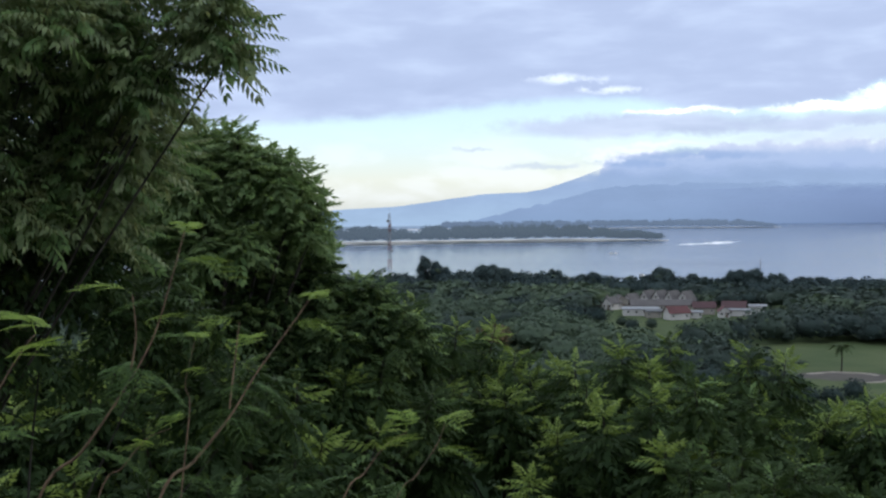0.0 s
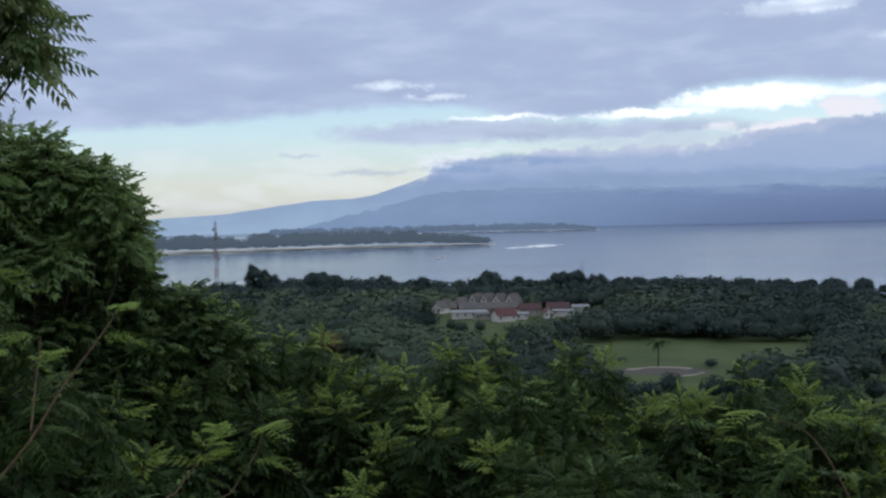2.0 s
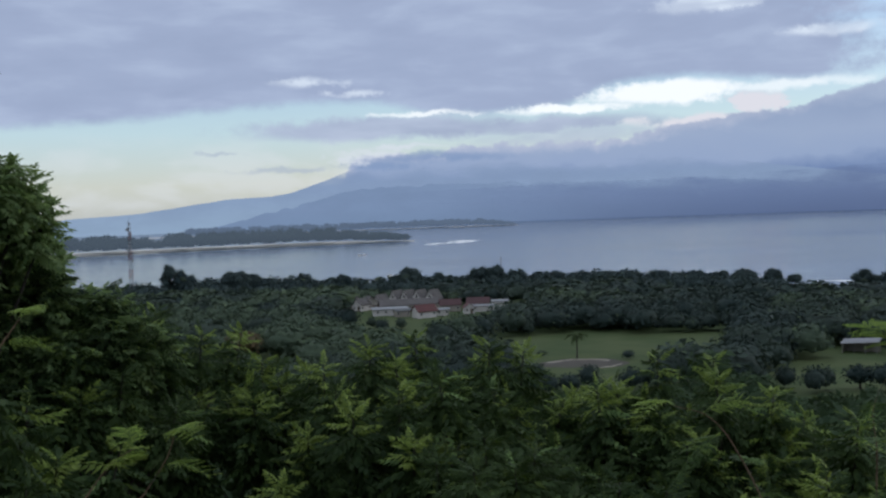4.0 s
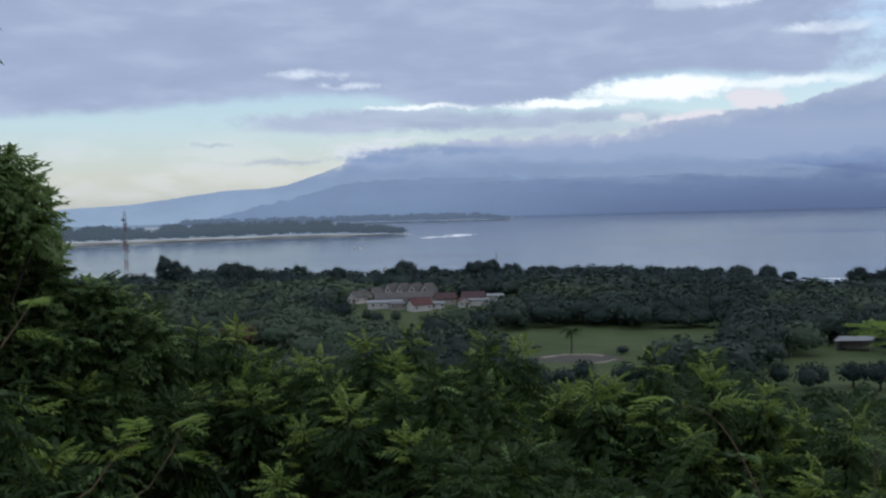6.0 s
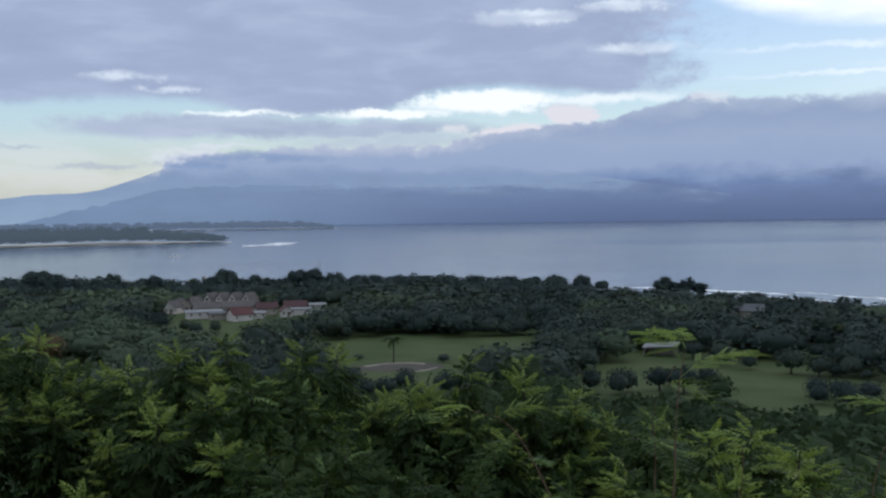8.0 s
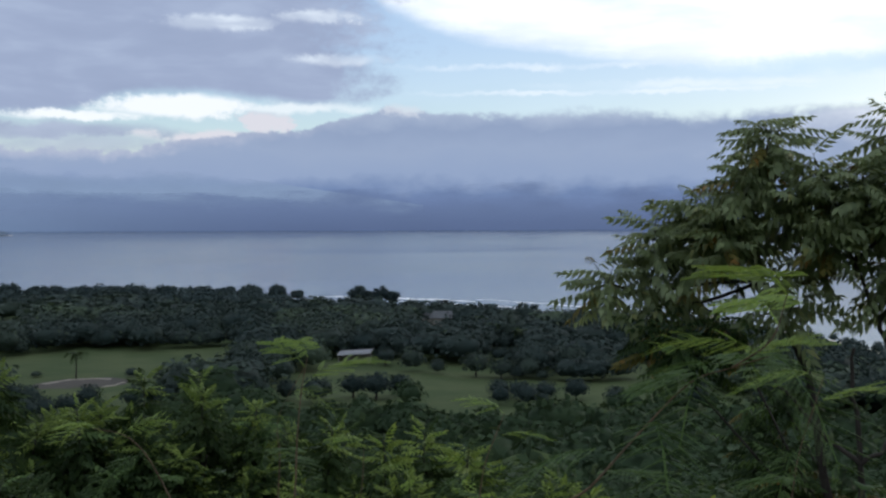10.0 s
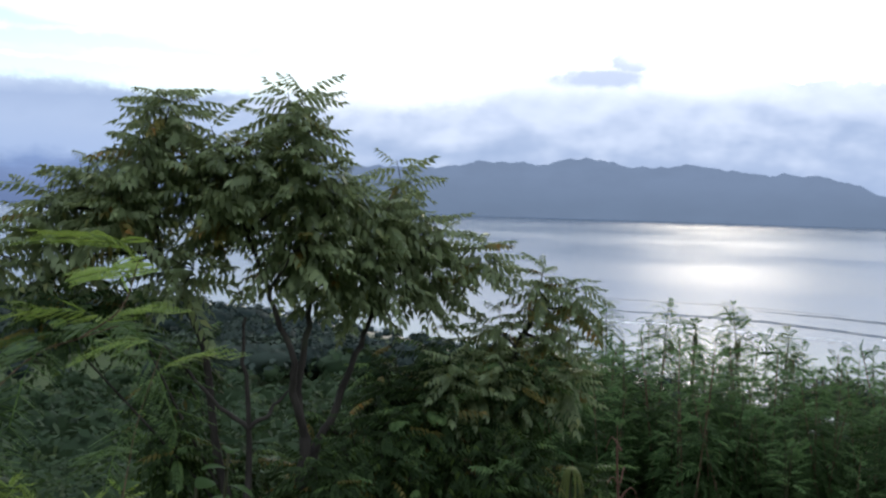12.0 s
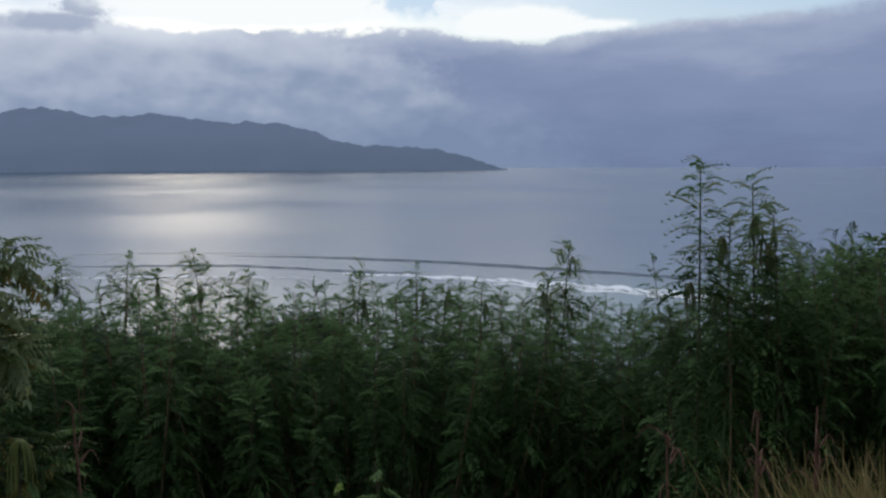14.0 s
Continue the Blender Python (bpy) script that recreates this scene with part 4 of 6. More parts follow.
def slope_trees(rows):
    """Separate trees on the lower slope, copies of five grown ones."""
    rng = np.random.default_rng(9)
    made = []
    for i, tm in enumerate(MID_CROWNS):
        t = thing("slope_tree", (0, 0, -100), "round-crowned dark green tree on the lower slope", "tree", "trees on the lower slope")
        v, f = tube([(0, 0, -0.3), (0.03, 0.02, 0.5), (0, 0.05, 1.1)], 0.07, 0.045, 6)
        part("trunk", mesh_arrays("trunk", v, f, BARK, smooth=True), None, t)
        part("crown", mesh_arrays("crown", tm[0] + np.array([0, 0, 1.0]), tm[1], SLOPE_WOODS if i == 1 else HEDGE), None, t)
        made.append(t)
    rows = sorted(rows, key=lambda q: math.hypot(q[0], q[1]))
    keep = [q for i, q in enumerate(rows) if i < 260]
    for n, (x, y, g, tall, size) in enumerate(keep):
        m = pose(x, y, g, 0, 0, rng.uniform(0, 360)) @ Matrix.Diagonal((size, size, tall / 2.05, 1))
        if n < len(made):
            made[n].matrix_basis = m
        else:
            copy_thing(made[n % len(made)], m @ Matrix.Diagonal((*(1 / s for s in made[n % len(made)].scale), 1)))
    rest = rows[260:]
    if rest:
        ms = [[] for _ in CHEAP_CROWNS]
        for x, y, g, tall, size in rest:
            ms[int(rng.integers(5))].append(scale4((x, y, g + tall * 0.45), size, tall * 0.7, rng.uniform(0, 6.28)))
        v, f, _ = join([stamp(tm, np.array(m)) for tm, m in zip(CHEAP_CROWNS, ms) if m])
        tagged(new("slope_woodland", mesh_arrays("slope_woodland", v, f, SLOPE_WOODS)), "green scrub and small trees on the slope", "woodland", kind="stuff")


slope_trees(NEAR_TREES)


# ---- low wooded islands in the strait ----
# both islands glow with painted haze, the farther one more
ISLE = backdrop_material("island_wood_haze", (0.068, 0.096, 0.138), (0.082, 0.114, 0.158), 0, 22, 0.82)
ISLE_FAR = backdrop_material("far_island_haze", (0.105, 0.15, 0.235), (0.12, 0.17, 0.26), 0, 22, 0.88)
BEACH = plain_material("pale_beach_sand", (0.42, 0.40, 0.37), 0.95)


def island(name, az0, az1, r0, r1, tall, wide, mat, n, label, seed, size, base=0.0):
    rng = np.random.default_rng(seed)
    ms = [[] for _ in CHEAP_CROWNS]
    for _ in range(n):
        q = rng.random()
        az, r = az0 + (az1 - az0) * q, r0 + (r1 - r0) * q
        end = min(1.0, (1 - q) * 9, 1.0)
        x, y = polar(az, r + 4 + wide * rng.random() ** 2.2 * end)[:2]
        s = size * rng.uniform(0.6, 1.4)
        h = tall * (0.45 + 0.55 * min(1, end)) * rng.uniform(0.55, 1.0)
        ms[int(rng.integers(5))].append(scale4((x, y, h * 0.55), s, h * 0.55, rng.uniform(0, 6.28)))
    v, f, _ = join([stamp(tm, np.array(m)) for tm, m in zip(CHEAP_CROWNS, ms) if m])
    top = thing(name, (0, 0, base), label, "island", kind="structure")
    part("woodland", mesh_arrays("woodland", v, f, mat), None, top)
    rim = []
    azs = np.linspace(az0 + 2, az1 - (0.35 if az1 < az0 else -0.35), 60)
    for a in azs:
        q = (a - az0) / (az1 - az0)
        r = r0 + (r1 - r0) * q
        rim.append([polar(a, r - 1 - 3 * math.sin(a * 3), 0.05), polar(a, r + 7, 0.7), polar(a, r + wide * min(1.0, (1 - q) * 9) + 30, 1.6)])
    v = np.array([tuple(p) for row in rim for p in row])
    i = np.arange(len(rim) - 1)[:, None] * 3
    j = np.arange(2)[None]
    f = np.stack([i + j, i + j + 1, i + 3 + j + 1, i + 3 + j], -1).reshape(-1, 4)
    part("beach", mesh_arrays("beach", v, f, BEACH, smooth=True), None, top, "pale sand beach")


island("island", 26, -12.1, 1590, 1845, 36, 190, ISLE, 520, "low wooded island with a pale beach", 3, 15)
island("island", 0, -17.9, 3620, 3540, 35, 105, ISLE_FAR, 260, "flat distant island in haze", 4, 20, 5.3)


# ---- plants near the lookout ----
SHADE_TREE = [
    (-1.75, 5.30, 42.10, 0.36), (-1.66, 5.30, 42.45, 0.30), (-1.30, 4.75, 42.70, 0.16),
    (-1.95, 4.76, 42.88, 0.59), (-1.58, 4.92, 42.92, 0.39), (-1.14, 4.72, 42.96, 0.23), (-0.97, 4.75, 42.88, 0.17), (-1.42, 4.81, 42.78, 0.27),
    (-1.90, 5.17, 42.50, 0.56), (-2.15, 5.17, 42.19, 0.56), (-2.10, 5.70, 42.25, 0.34), 
    (-2.75, 5.29, 42.64, 0.77), (-1.08, 4.70, 43.12, 0.22),
    (-1.55, 4.90, 43.20, 0.24), 
    # unseen boughs, added to keep western light off the left foliage
    (-3.60, 3.30, 42.70, 0.70), (-4.00, 4.20, 43.60, 0.80), (-3.00, 4.60, 44.20, 0.75), (-2.20, 4.70, 44.25, 0.55), (-3.90, 5.20, 42.60, 0.70), (-3.40, 4.20, 41.60, 0.60),
]
LEAFY_TREE = [
    (-2.56, 10.69, 42.48, 0.52), (-2.05, 10.80, 42.42, 0.43), (-1.62, 10.88, 42.30, 0.36), (-1.38, 10.91, 42.03, 0.27), (-1.79, 11.36, 41.84, 0.36),
    (-2.29, 10.75, 41.80, 0.50), (-2.98, 11.11, 41.92, 0.58), (-3.75, 11.40, 42.11, 0.65), (-4.31, 11.20, 41.81, 0.72), (-1.48, 11.90, 41.75, 0.25),
    (-2.55, 10.70, 42.85, 0.32), (-2.15, 10.75, 42.75, 0.29), (-1.75, 10.85, 42.55, 0.25),
]
LEAFY_TREE_LOW = [
    (-1.60, 11.40, 41.30, 0.50), (-2.30, 11.30, 41.10, 0.60), (-0.90, 11.50, 41.05, 0.38), (-3.10, 11.30, 41.20, 0.60), (-1.30, 11.40, 40.75, 0.55),
    (-0.50, 11.50, 40.70, 0.42), (-2.20, 11.20, 40.50, 0.60),
]
POLE_TREE = [
    (4.23, 2.27, 42.45, 0.13), (4.22, 2.30, 42.33, 0.16), (4.40, 1.78, 42.38, 0.14), (4.40, 1.80, 42.29, 0.16), (4.31, 2.04, 42.20, 0.17), (4.50, 1.72, 42.17, 0.16), (4.36, 2.10, 41.94, 0.17), (4.18, 2.62, 41.95, 0.15), (4.13, 2.63, 42.10, 0.16), (4.19, 2.36, 42.16, 0.18),
    (4.03, 2.75, 41.98, 0.14), (3.90, 2.90, 41.77, 0.10), (4.05, 2.72, 41.77, 0.19), (4.17, 2.40, 41.91, 0.22), (4.24, 2.09, 42.04, 0.20),
    (4.37, 1.85, 42.09, 0.22), (4.58, 1.65, 42.04, 0.20), (4.96, 1.48, 42.12, 0.12), (4.84, 1.54, 41.89, 0.20), (5.13, 1.32, 41.89, 0.13),
    (5.27, 1.17, 41.81, 0.06), (5.09, 1.41, 41.65, 0.12), (4.80, 1.60, 41.68, 0.14), (4.41, 1.76, 41.84, 0.18), (4.21, 2.13, 41.74, 0.14),
    (4.57, 1.87, 41.78, 0.11), (4.68, 1.66, 41.70, 0.11), (5.02, 1.50, 41.88, 0.15), (5.18, 1.40, 41.74, 0.15), (4.76, 1.52, 41.75, 0.14), (4.62, 1.76, 41.86, 0.15),
]
POLE_TREE_LOW = [
    (4.00, 2.60, 41.47, 0.24), (4.16, 2.41, 41.57, 0.19), (4.56, 1.48, 40.89, 0.26), (4.87, 1.28, 40.95, 0.26),
    (4.94, 1.47, 41.08, 0.21), (4.27, 1.55, 40.80, 0.21), (4.55, 2.38, 41.22, 0.20), (4.50, 2.36, 40.90, 0.26), (4.57, 2.16, 40.72, 0.24), (5.16, 1.15, 41.07, 0.21), (4.17, 2.20, 40.90, 0.17),
    (4.84, 0.94, 40.81, 0.26),
]
SMALL_TREE = [
    (5.33, 0.89, 41.63, 0.11), (5.36, 0.71, 41.63, 0.07), (5.27, 1.04, 41.41, 0.13), (5.32, 0.82, 41.41, 0.10), (5.14, 1.00, 41.21, 0.17),
    (4.98, 1.18, 41.20, 0.17), (5.29, 0.81, 41.17, 0.14),
]


RNG = np.random.default_rng(11)
clump_tree("shade_tree", (-4.2, 6.6, float(ground_z(-4.2, 6.6))), SHADE_TREE, "large dark green tree with long pinnate leaves", "tree", RNG,
           160, 11, 0.185, LEAF_FINE, [NEEM_DARK, NEEM], [0.35, 0.65], 0.036, singles=250, lift=0.05)
# the shade below the large tree is put into darker leaves here
clump_tree("shade_bush", (-2.6, 5.9, float(ground_z(-2.6, 5.9))), [(-2.59, 5.37, 41.34, 0.56), (-1.75, 5.90, 41.35, 0.50), (-2.18, 5.59, 41.77, 0.49), (-2.87, 5.27, 41.85, 0.77), (-1.30, 6.20, 40.90, 0.45)], "low foliage under the large tree, leaves darkened for its shade", "bush", RNG,
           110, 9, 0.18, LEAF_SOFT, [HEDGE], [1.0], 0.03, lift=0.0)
clump_tree("leafy_tree", (-2.9, 11.3, float(ground_z(-2.9, 11.3))), LEAFY_TREE, "bushy green tree with feather-shaped leaves", "tree", RNG,
           135, 12, 0.25, LEAF_SOFT, [NEEM_DARK, LEAFY], [0.12, 0.88], 0.09, lift=0.3)
# the leafy tree's own low clumps, with shade put into darker leaves
clump_tree("leafy_bush", (-1.8, 11.3, float(ground_z(-1.8, 11.3))), LEAFY_TREE_LOW, "lower crown of the leafy tree, leaves darkened for the shade there", "bush", RNG,
           135, 12, 0.25, LEAF_SOFT, [HEDGE, LEAFY], [0.55, 0.45], 0.05, lift=0.3)
STEMS = [
    ([(4.35, 1.60, 39.4), (4.38, 1.64, 40.12), (4.41, 1.69, 40.71), (4.47, 1.71, 40.95)], 0.034, 0.026),
    ([(4.20, 1.90, 39.4), (4.18, 1.93, 40.45), (4.25, 1.98, 40.72), (4.29, 2.07, 41.04), (4.31, 2.14, 41.36), (4.27, 2.26, 41.62), (4.24, 2.31, 41.75), (4.22, 2.35, 42.11)], 0.025, 0.007),
    ([(4.47, 1.71, 40.95), (4.43, 1.75, 41.14), (4.41, 1.75, 41.29), (4.40, 1.83, 41.49), (4.38, 1.89, 41.66), (4.31, 2.04, 42.04)], 0.020, 0.006),
    ([(4.47, 1.71, 40.95), (4.49, 1.76, 41.16), (4.54, 1.75, 41.43), (4.56, 1.75, 41.63), (4.55, 1.80, 41.95), (4.53, 1.83, 42.23)], 0.019, 0.006),
    ([(4.48, 1.70, 40.80), (4.62, 1.66, 41.01), (4.69, 1.60, 41.24), (4.84, 1.58, 41.43), (5.00, 1.52, 41.67)], 0.021, 0.009),
    ([(4.15, 1.80, 39.4), (4.15, 1.80, 40.48), (4.23, 1.85, 40.78), (4.27, 1.88, 41.01), (4.30, 1.93, 41.29), (4.33, 1.94, 41.48)], 0.021, 0.006),
    ([(4.27, 1.88, 41.01), (4.23, 2.00, 41.10), (4.18, 2.13, 41.25), (4.14, 2.22, 41.36)], 0.012, 0.005),
    ([(4.27, 1.88, 41.01), (4.33, 1.81, 41.08), (4.47, 1.80, 41.15)], 0.011, 0.005),
]
clump_tree("sapling_tree", (4.35, 1.65, float(ground_z(4.35, 1.65))), POLE_TREE, "young tree with several dark stems and drooping pinnate leaves", "tree", np.random.default_rng(21),
           170, 10, 0.205, LEAF_ARCH, [NEEM, YELLOWING], [0.97, 0.03], 0.03, stems=STEMS, singles=300, lift=0.0, stack=0.85)
clump_tree("undergrowth_bush", (4.6, 1.4, float(ground_z(4.6, 1.4))), POLE_TREE_LOW, "sparse green undergrowth with some yellowing leaves", "bush", RNG,
           150, 10, 0.165, LEAF_ARCH, [HEDGE, NEEM_DARK, YELLOWING], [0.74, 0.2, 0.06], 0.03, lift=-0.1)
clump_tree("undergrowth_bush", (5.2, 1.5, float(ground_z(5.2, 1.5))), [(4.92, 1.75, 40.95, 0.22), (5.05, 1.50, 41.10, 0.26), (5.15, 1.20, 41.22, 0.28), (5.25, 0.90, 41.15, 0.28), (4.75, 1.85, 40.60, 0.34), (4.95, 1.50, 40.65, 0.36), (5.05, 1.10, 40.62, 0.36), (5.10, 0.75, 40.60, 0.36), (4.55, 1.20, 40.50, 0.34)], "dense dark green undergrowth below the young trees", "bush", RNG,
           150, 8, 0.15, LEAF_ARCH, [HEDGE, NEEM_DARK, YELLOWING], [0.82, 0.13, 0.05], 0.03, lift=-0.1)
clump_tree("small_tree", (5.0, 1.05, float(ground_z(5.0, 1.05))), SMALL_TREE, "small leafy tree with a few russet leaves", "tree", RNG,
           230, 10, 0.175, LEAF_ARCH, [NEEM, YELLOWING], [0.92, 0.08], 0.03, lift=-0.05, stack=0.85,
           stems=[([(4.95, 1.06, 39.6), (4.98, 1.06, 40.28), (5.14, 1.05, 40.77), (5.26, 0.99, 41.25), (5.31, 0.91, 41.47), (5.33, 0.89, 41.63)], 0.025, 0.008)])

# the line of tree tops below the lookout, in degrees
HEDGE_TOP = [(24, -4.9), (15, -3.5), (9.9, -2.5), (7.1, -3.0), (4.6, -3.5), (2.1, -4.3), (-0.5, -4.7), (-2, -7.5), (-5, -7.1), (-8.7, -6.2), (-11.5, -5.95), (-15.5, -6.6), (-18.7, -7.4), (-21.0, -9.4), (-22.6, -9.4), (-24.2, -8.1), (-27.6, -8.1), (-30.6, -8.5), (-33.7, -9.4), (-36, -10.6), (-42, -11.4), (-46, -13.1), (-56, -14.1), (-66, -13.6), (-78, -12.6)]


def slope_shrubs():
    rng = np.random.default_rng(31)
    made = []
    for i in range(9):
        dim_one = i > 5                                         # the lower ones lack fresh shoots: their shade is painted as dark leaves
        t = thing("slope_shrub", (0, 0, -50), "dense dark green bushy tree lower on the slope" if dim_one else "dense bright green bushy tree with pale young leaf tips", "tree", "bushy trees below the lookout")
        heads = []
        for _ in range(400):                                    # upright shoots, set apart over a dome
            a, q = rng.uniform(0, 6.28), math.sqrt(rng.random()) * 1.25
            if all((math.cos(a) * q - h[0]) ** 2 + (math.sin(a) * q - h[1]) ** 2 > 0.56 ** 2 for h in heads):
                heads.append((math.cos(a) * q, math.sin(a) * q, 1.98 - 0.60 * q * q + rng.uniform(-0.42, 0.16)))
        v, f, _ = join([tube(bend([(0, 0, -2.6), (0.08, 0, -0.8), (0.05, 0, 0.2), (0, 0.04, 1.0)], 3), 0.07, 0.035, 6)])
        part("trunk", mesh_arrays("trunk", v, f, BARK, smooth=True), None, t)
        old, new_ = ([], [], []), ([], [], [])
        for h in heads:
            tip, root = np.array(h), np.array([h[0] * 0.35, h[1] * 0.35, h[2] * 0.25 - 0.2])
            p = bend([root, root * 0.4 + tip * 0.6 + np.array([h[0] * 0.12, h[1] * 0.12, -0.12]), tip], 3)
            v, f = tube(p, 0.020, 0.006, 4)
            part("branch", mesh_arrays("branch", v, f, BARK, smooth=True), None, t)
            axis = np.array([h[0] * 0.22, h[1] * 0.22, 1.0])
            reach = rng.uniform(0.5, 0.72)
            for pt, w, sz, dp in zip(*plume(tip, axis, reach, 48, 0.28, rng, 66.0, -12.0)):
                to = new_ if dp < (0.30 if i < 3 else 0.42) and not dim_one else old
                to[0].append(pt)
                to[1].append(w)
                to[2].append(sz)
        for _ in range(70):                                     # older, darker leaves down the sides; their darkness also paints the shade
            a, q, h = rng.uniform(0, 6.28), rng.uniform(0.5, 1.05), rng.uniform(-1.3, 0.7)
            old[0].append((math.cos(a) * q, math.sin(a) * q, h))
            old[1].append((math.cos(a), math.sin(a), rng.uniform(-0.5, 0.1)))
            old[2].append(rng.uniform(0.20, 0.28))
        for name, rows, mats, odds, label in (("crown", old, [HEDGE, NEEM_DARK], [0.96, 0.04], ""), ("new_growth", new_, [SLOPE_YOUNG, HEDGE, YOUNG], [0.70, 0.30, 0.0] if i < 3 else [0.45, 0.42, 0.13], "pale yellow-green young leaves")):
            if not rows[0]:
                continue
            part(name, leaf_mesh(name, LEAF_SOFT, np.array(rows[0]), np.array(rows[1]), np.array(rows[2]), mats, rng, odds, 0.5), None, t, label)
        made.append(t)
    spots = []
    for d, drop, step in [(13.5, 0.0, 4.8), (11.2, 2.6, 5.6), (9.4, 6.2, 7.0), (8.2, 11.0, 9.0)]:
        az = (26.0 if d > 11 or d < 9 else -19.0) + rng.uniform(0, 2)
        while az > (-76 if d > 12 else -64 if d > 10 else -46 if d > 9 else 1):
            el = float(along(sorted(HEDGE_TOP), az)) - drop + rng.uniform(-0.5, 0.75)
            dd = d * rng.uniform(0.92, 1.08)
            if az < -38:
                dd *= 0.85
            if el > -21 and not (az < -58 and dd < 7.5) and not (-5 < az < 2 and d < 13):
                spots.append((az, dd, el, d < 11 or (d < 12.5 and len(spots) % 2 == 0)))
            az -= step * rng.uniform(0.7, 1.25)
    used = set()
    for n, (az, d, el, low) in enumerate(spots):
        x, y = polar(az, d)[:2]
        s = (0.74 + 0.025 * d) * rng.uniform(0.85, 1.15)
        z = EYE + d * math.tan(radians(el)) - 2.02 * s
        m = pose(x, y, z, rng.uniform(-6, 6), rng.uniform(-6, 6), rng.uniform(0, 360)) @ Matrix.Diagonal((s, s, s, 1))
        k = 6 + n % 3 if (low and az > -32) or az < -57 else 3 + n % 3 if az < -34 else n % 3
        src = made[k]
        if k not in used:
            used.add(k)
            src.matrix_basis = m
        else:
            copy_thing(src, m @ Matrix.Diagonal((*(1 / q for q in src.scale), 1)))


slope_shrubs()


# ---- feathery shrubs on the rim ----
STAND = np.array([0.49, -0.35])                       # where the lookout path ends


def feather_shrubs():
    rng = np.random.default_rng(77)
    made = []
    for i in range(5):
        t = thing("feathery_shrub", (0, 0, -60), "dense feathery green shrub with drooping leaf tips", "shrub", "feathery shrubs on the rim")
        mid, top, low = ([], [], []), ([], [], []), ([], [], [])
        for k in range(11):
            a, q = k * 2.4 + rng.normal(0, 0.3), math.sqrt((k + 0.3) / 11) * 0.80
            foot = np.array([math.cos(a) * q * 0.5, math.sin(a) * q * 0.5, -1.2])
            head = np.array([math.cos(a) * q, math.sin(a) * q, rng.uniform(1.30, 1.95) - 0.10 * q])
            p = bend([foot, (foot + head) / 2 + rng.normal(0, 0.07, 3), head], 8)
            v, f = tube(p, 0.013, 0.003, 5)
            part("stem", mesh_arrays("stem", v, f, TWIG if k % 3 else STEM, smooth=True), None, t)
            for pt, w, sz, dp in zip(*plume(head, head - foot, rng.uniform(0.9, 1.3), 46, 0.19, rng, 68.0, -25.0)):
                to = top if dp < 0.3 else mid
                to[0].append(pt)
                to[1].append(w)
                to[2].append(sz)
            for j in range(4):
                b = rng.uniform(0, 6.28)
                low[0].append(p[int(rng.uniform(0.25, 0.62) * (len(p) - 1))])
                low[1].append((math.cos(b), math.sin(b), rng.uniform(-0.9, 0.0)))
                low[2].append(rng.uniform(0.18, 0.30))
        for name, rows, mats, odds, label in (("foliage", mid, [FERNY, FERNY_PALE], [0.82, 0.18], ""), ("upper_foliage", top, [FERNY_PALE, FERNY], [0.75, 0.25], "pale fresh green leaf tips"), ("lower_foliage", low, [FERNY, RUSSET], [0.8, 0.2], "dark sparse lower leaves")):
            part(name, leaf_mesh(name, FEATHER_STRIPS, np.array(rows[0]), np.array(rows[1]), np.array(rows[2]), mats, rng, odds), None, t, label)
        made.append(t)
    line = sorted([(-66, -11.0), (-73.6, -8.9), (-78, -8.3), (-82, -7.8), (-87, -7.7), (-91, -8.8), (-94, -8.5), (-97.4, -8.0), (-103.8, -8.3), (-107, -8.7), (-111.6, -9.2), (-117.5, -9.4), (-120.5, -6.4), (-122.5, -4.4), (-124, -4.5), (-140, -5)])
    spots = [(-118.6, 6.2, -4.8, 0.60), (-121.4, 6.2, -4.6, 0.72), (-116.6, 5.9, -5.6, 0.60)]
    for d, drop, step in [(9.2, -0.9, 4.6), (8.0, -0.7, 4.0), (6.9, -0.2, 4.2)]:
        az = -70.0 if d > 7 else -76.0
        while az > -128:
            el = float(along(line, az)) - drop + 0.2 + rng.uniform(-0.9, 0.4)
            dd = d * rng.uniform(0.95, 1.05)
            if az < -112:
                dd *= 0.94
            spots.append((az, dd, el, 0.62 + 0.045 * d))
            az -= step * rng.uniform(0.8, 1.2)
    for n, (az, dd, el, s) in enumerate(spots):
        x, y = polar(az, dd)[:2] + STAND
        s *= rng.uniform(0.88, 1.12)
        z = EYE + dd * math.tan(radians(el)) - 1.80 * s
        m = pose(x, y, z, rng.uniform(-5, 5), rng.uniform(-5, 5), rng.uniform(0, 360)) @ Matrix.Diagonal((s, s, s, 1))
        if n < 5:
            made[n].matrix_basis = m
        else:
            src = made[n % 5]
            copy_thing(src, m @ Matrix.Diagonal((*(1 / q for q in src.scale), 1)))


feather_shrubs()


# shoots that stand out over the shrubs: azimuth, height in degrees, distance, length in metres
SHOOTS = [(-79.7, -5.2, 8.4, 0.75), (-83.1, -5.3, 8.4, 0.7), (-86.5, -4.95, 8.5, 0.8), (-84.6, -6.1, 8.5, 0.5), (-89.5, -6.3, 8.6, 0.6), (-95.7, -6.2, 8.2, 0.75), (-98.8, -6.25, 8.3, 0.75), (-100.6, -7.0, 8.3, 0.5), (-102.5, -7.0, 8.4, 0.7), (-107.4, -4.8, 7.6, 1.0), (-106.2, -6.6, 7.6, 0.7), (-114.5, -0.3, 5.6, 1.3), (-117.2, -1.3, 5.7, 1.1), (-116.1, -3.2, 5.6, 1.0), (-118.3, -3.0, 5.8, 0.8), (-112.9, -8.0, 5.9, 0.5)]


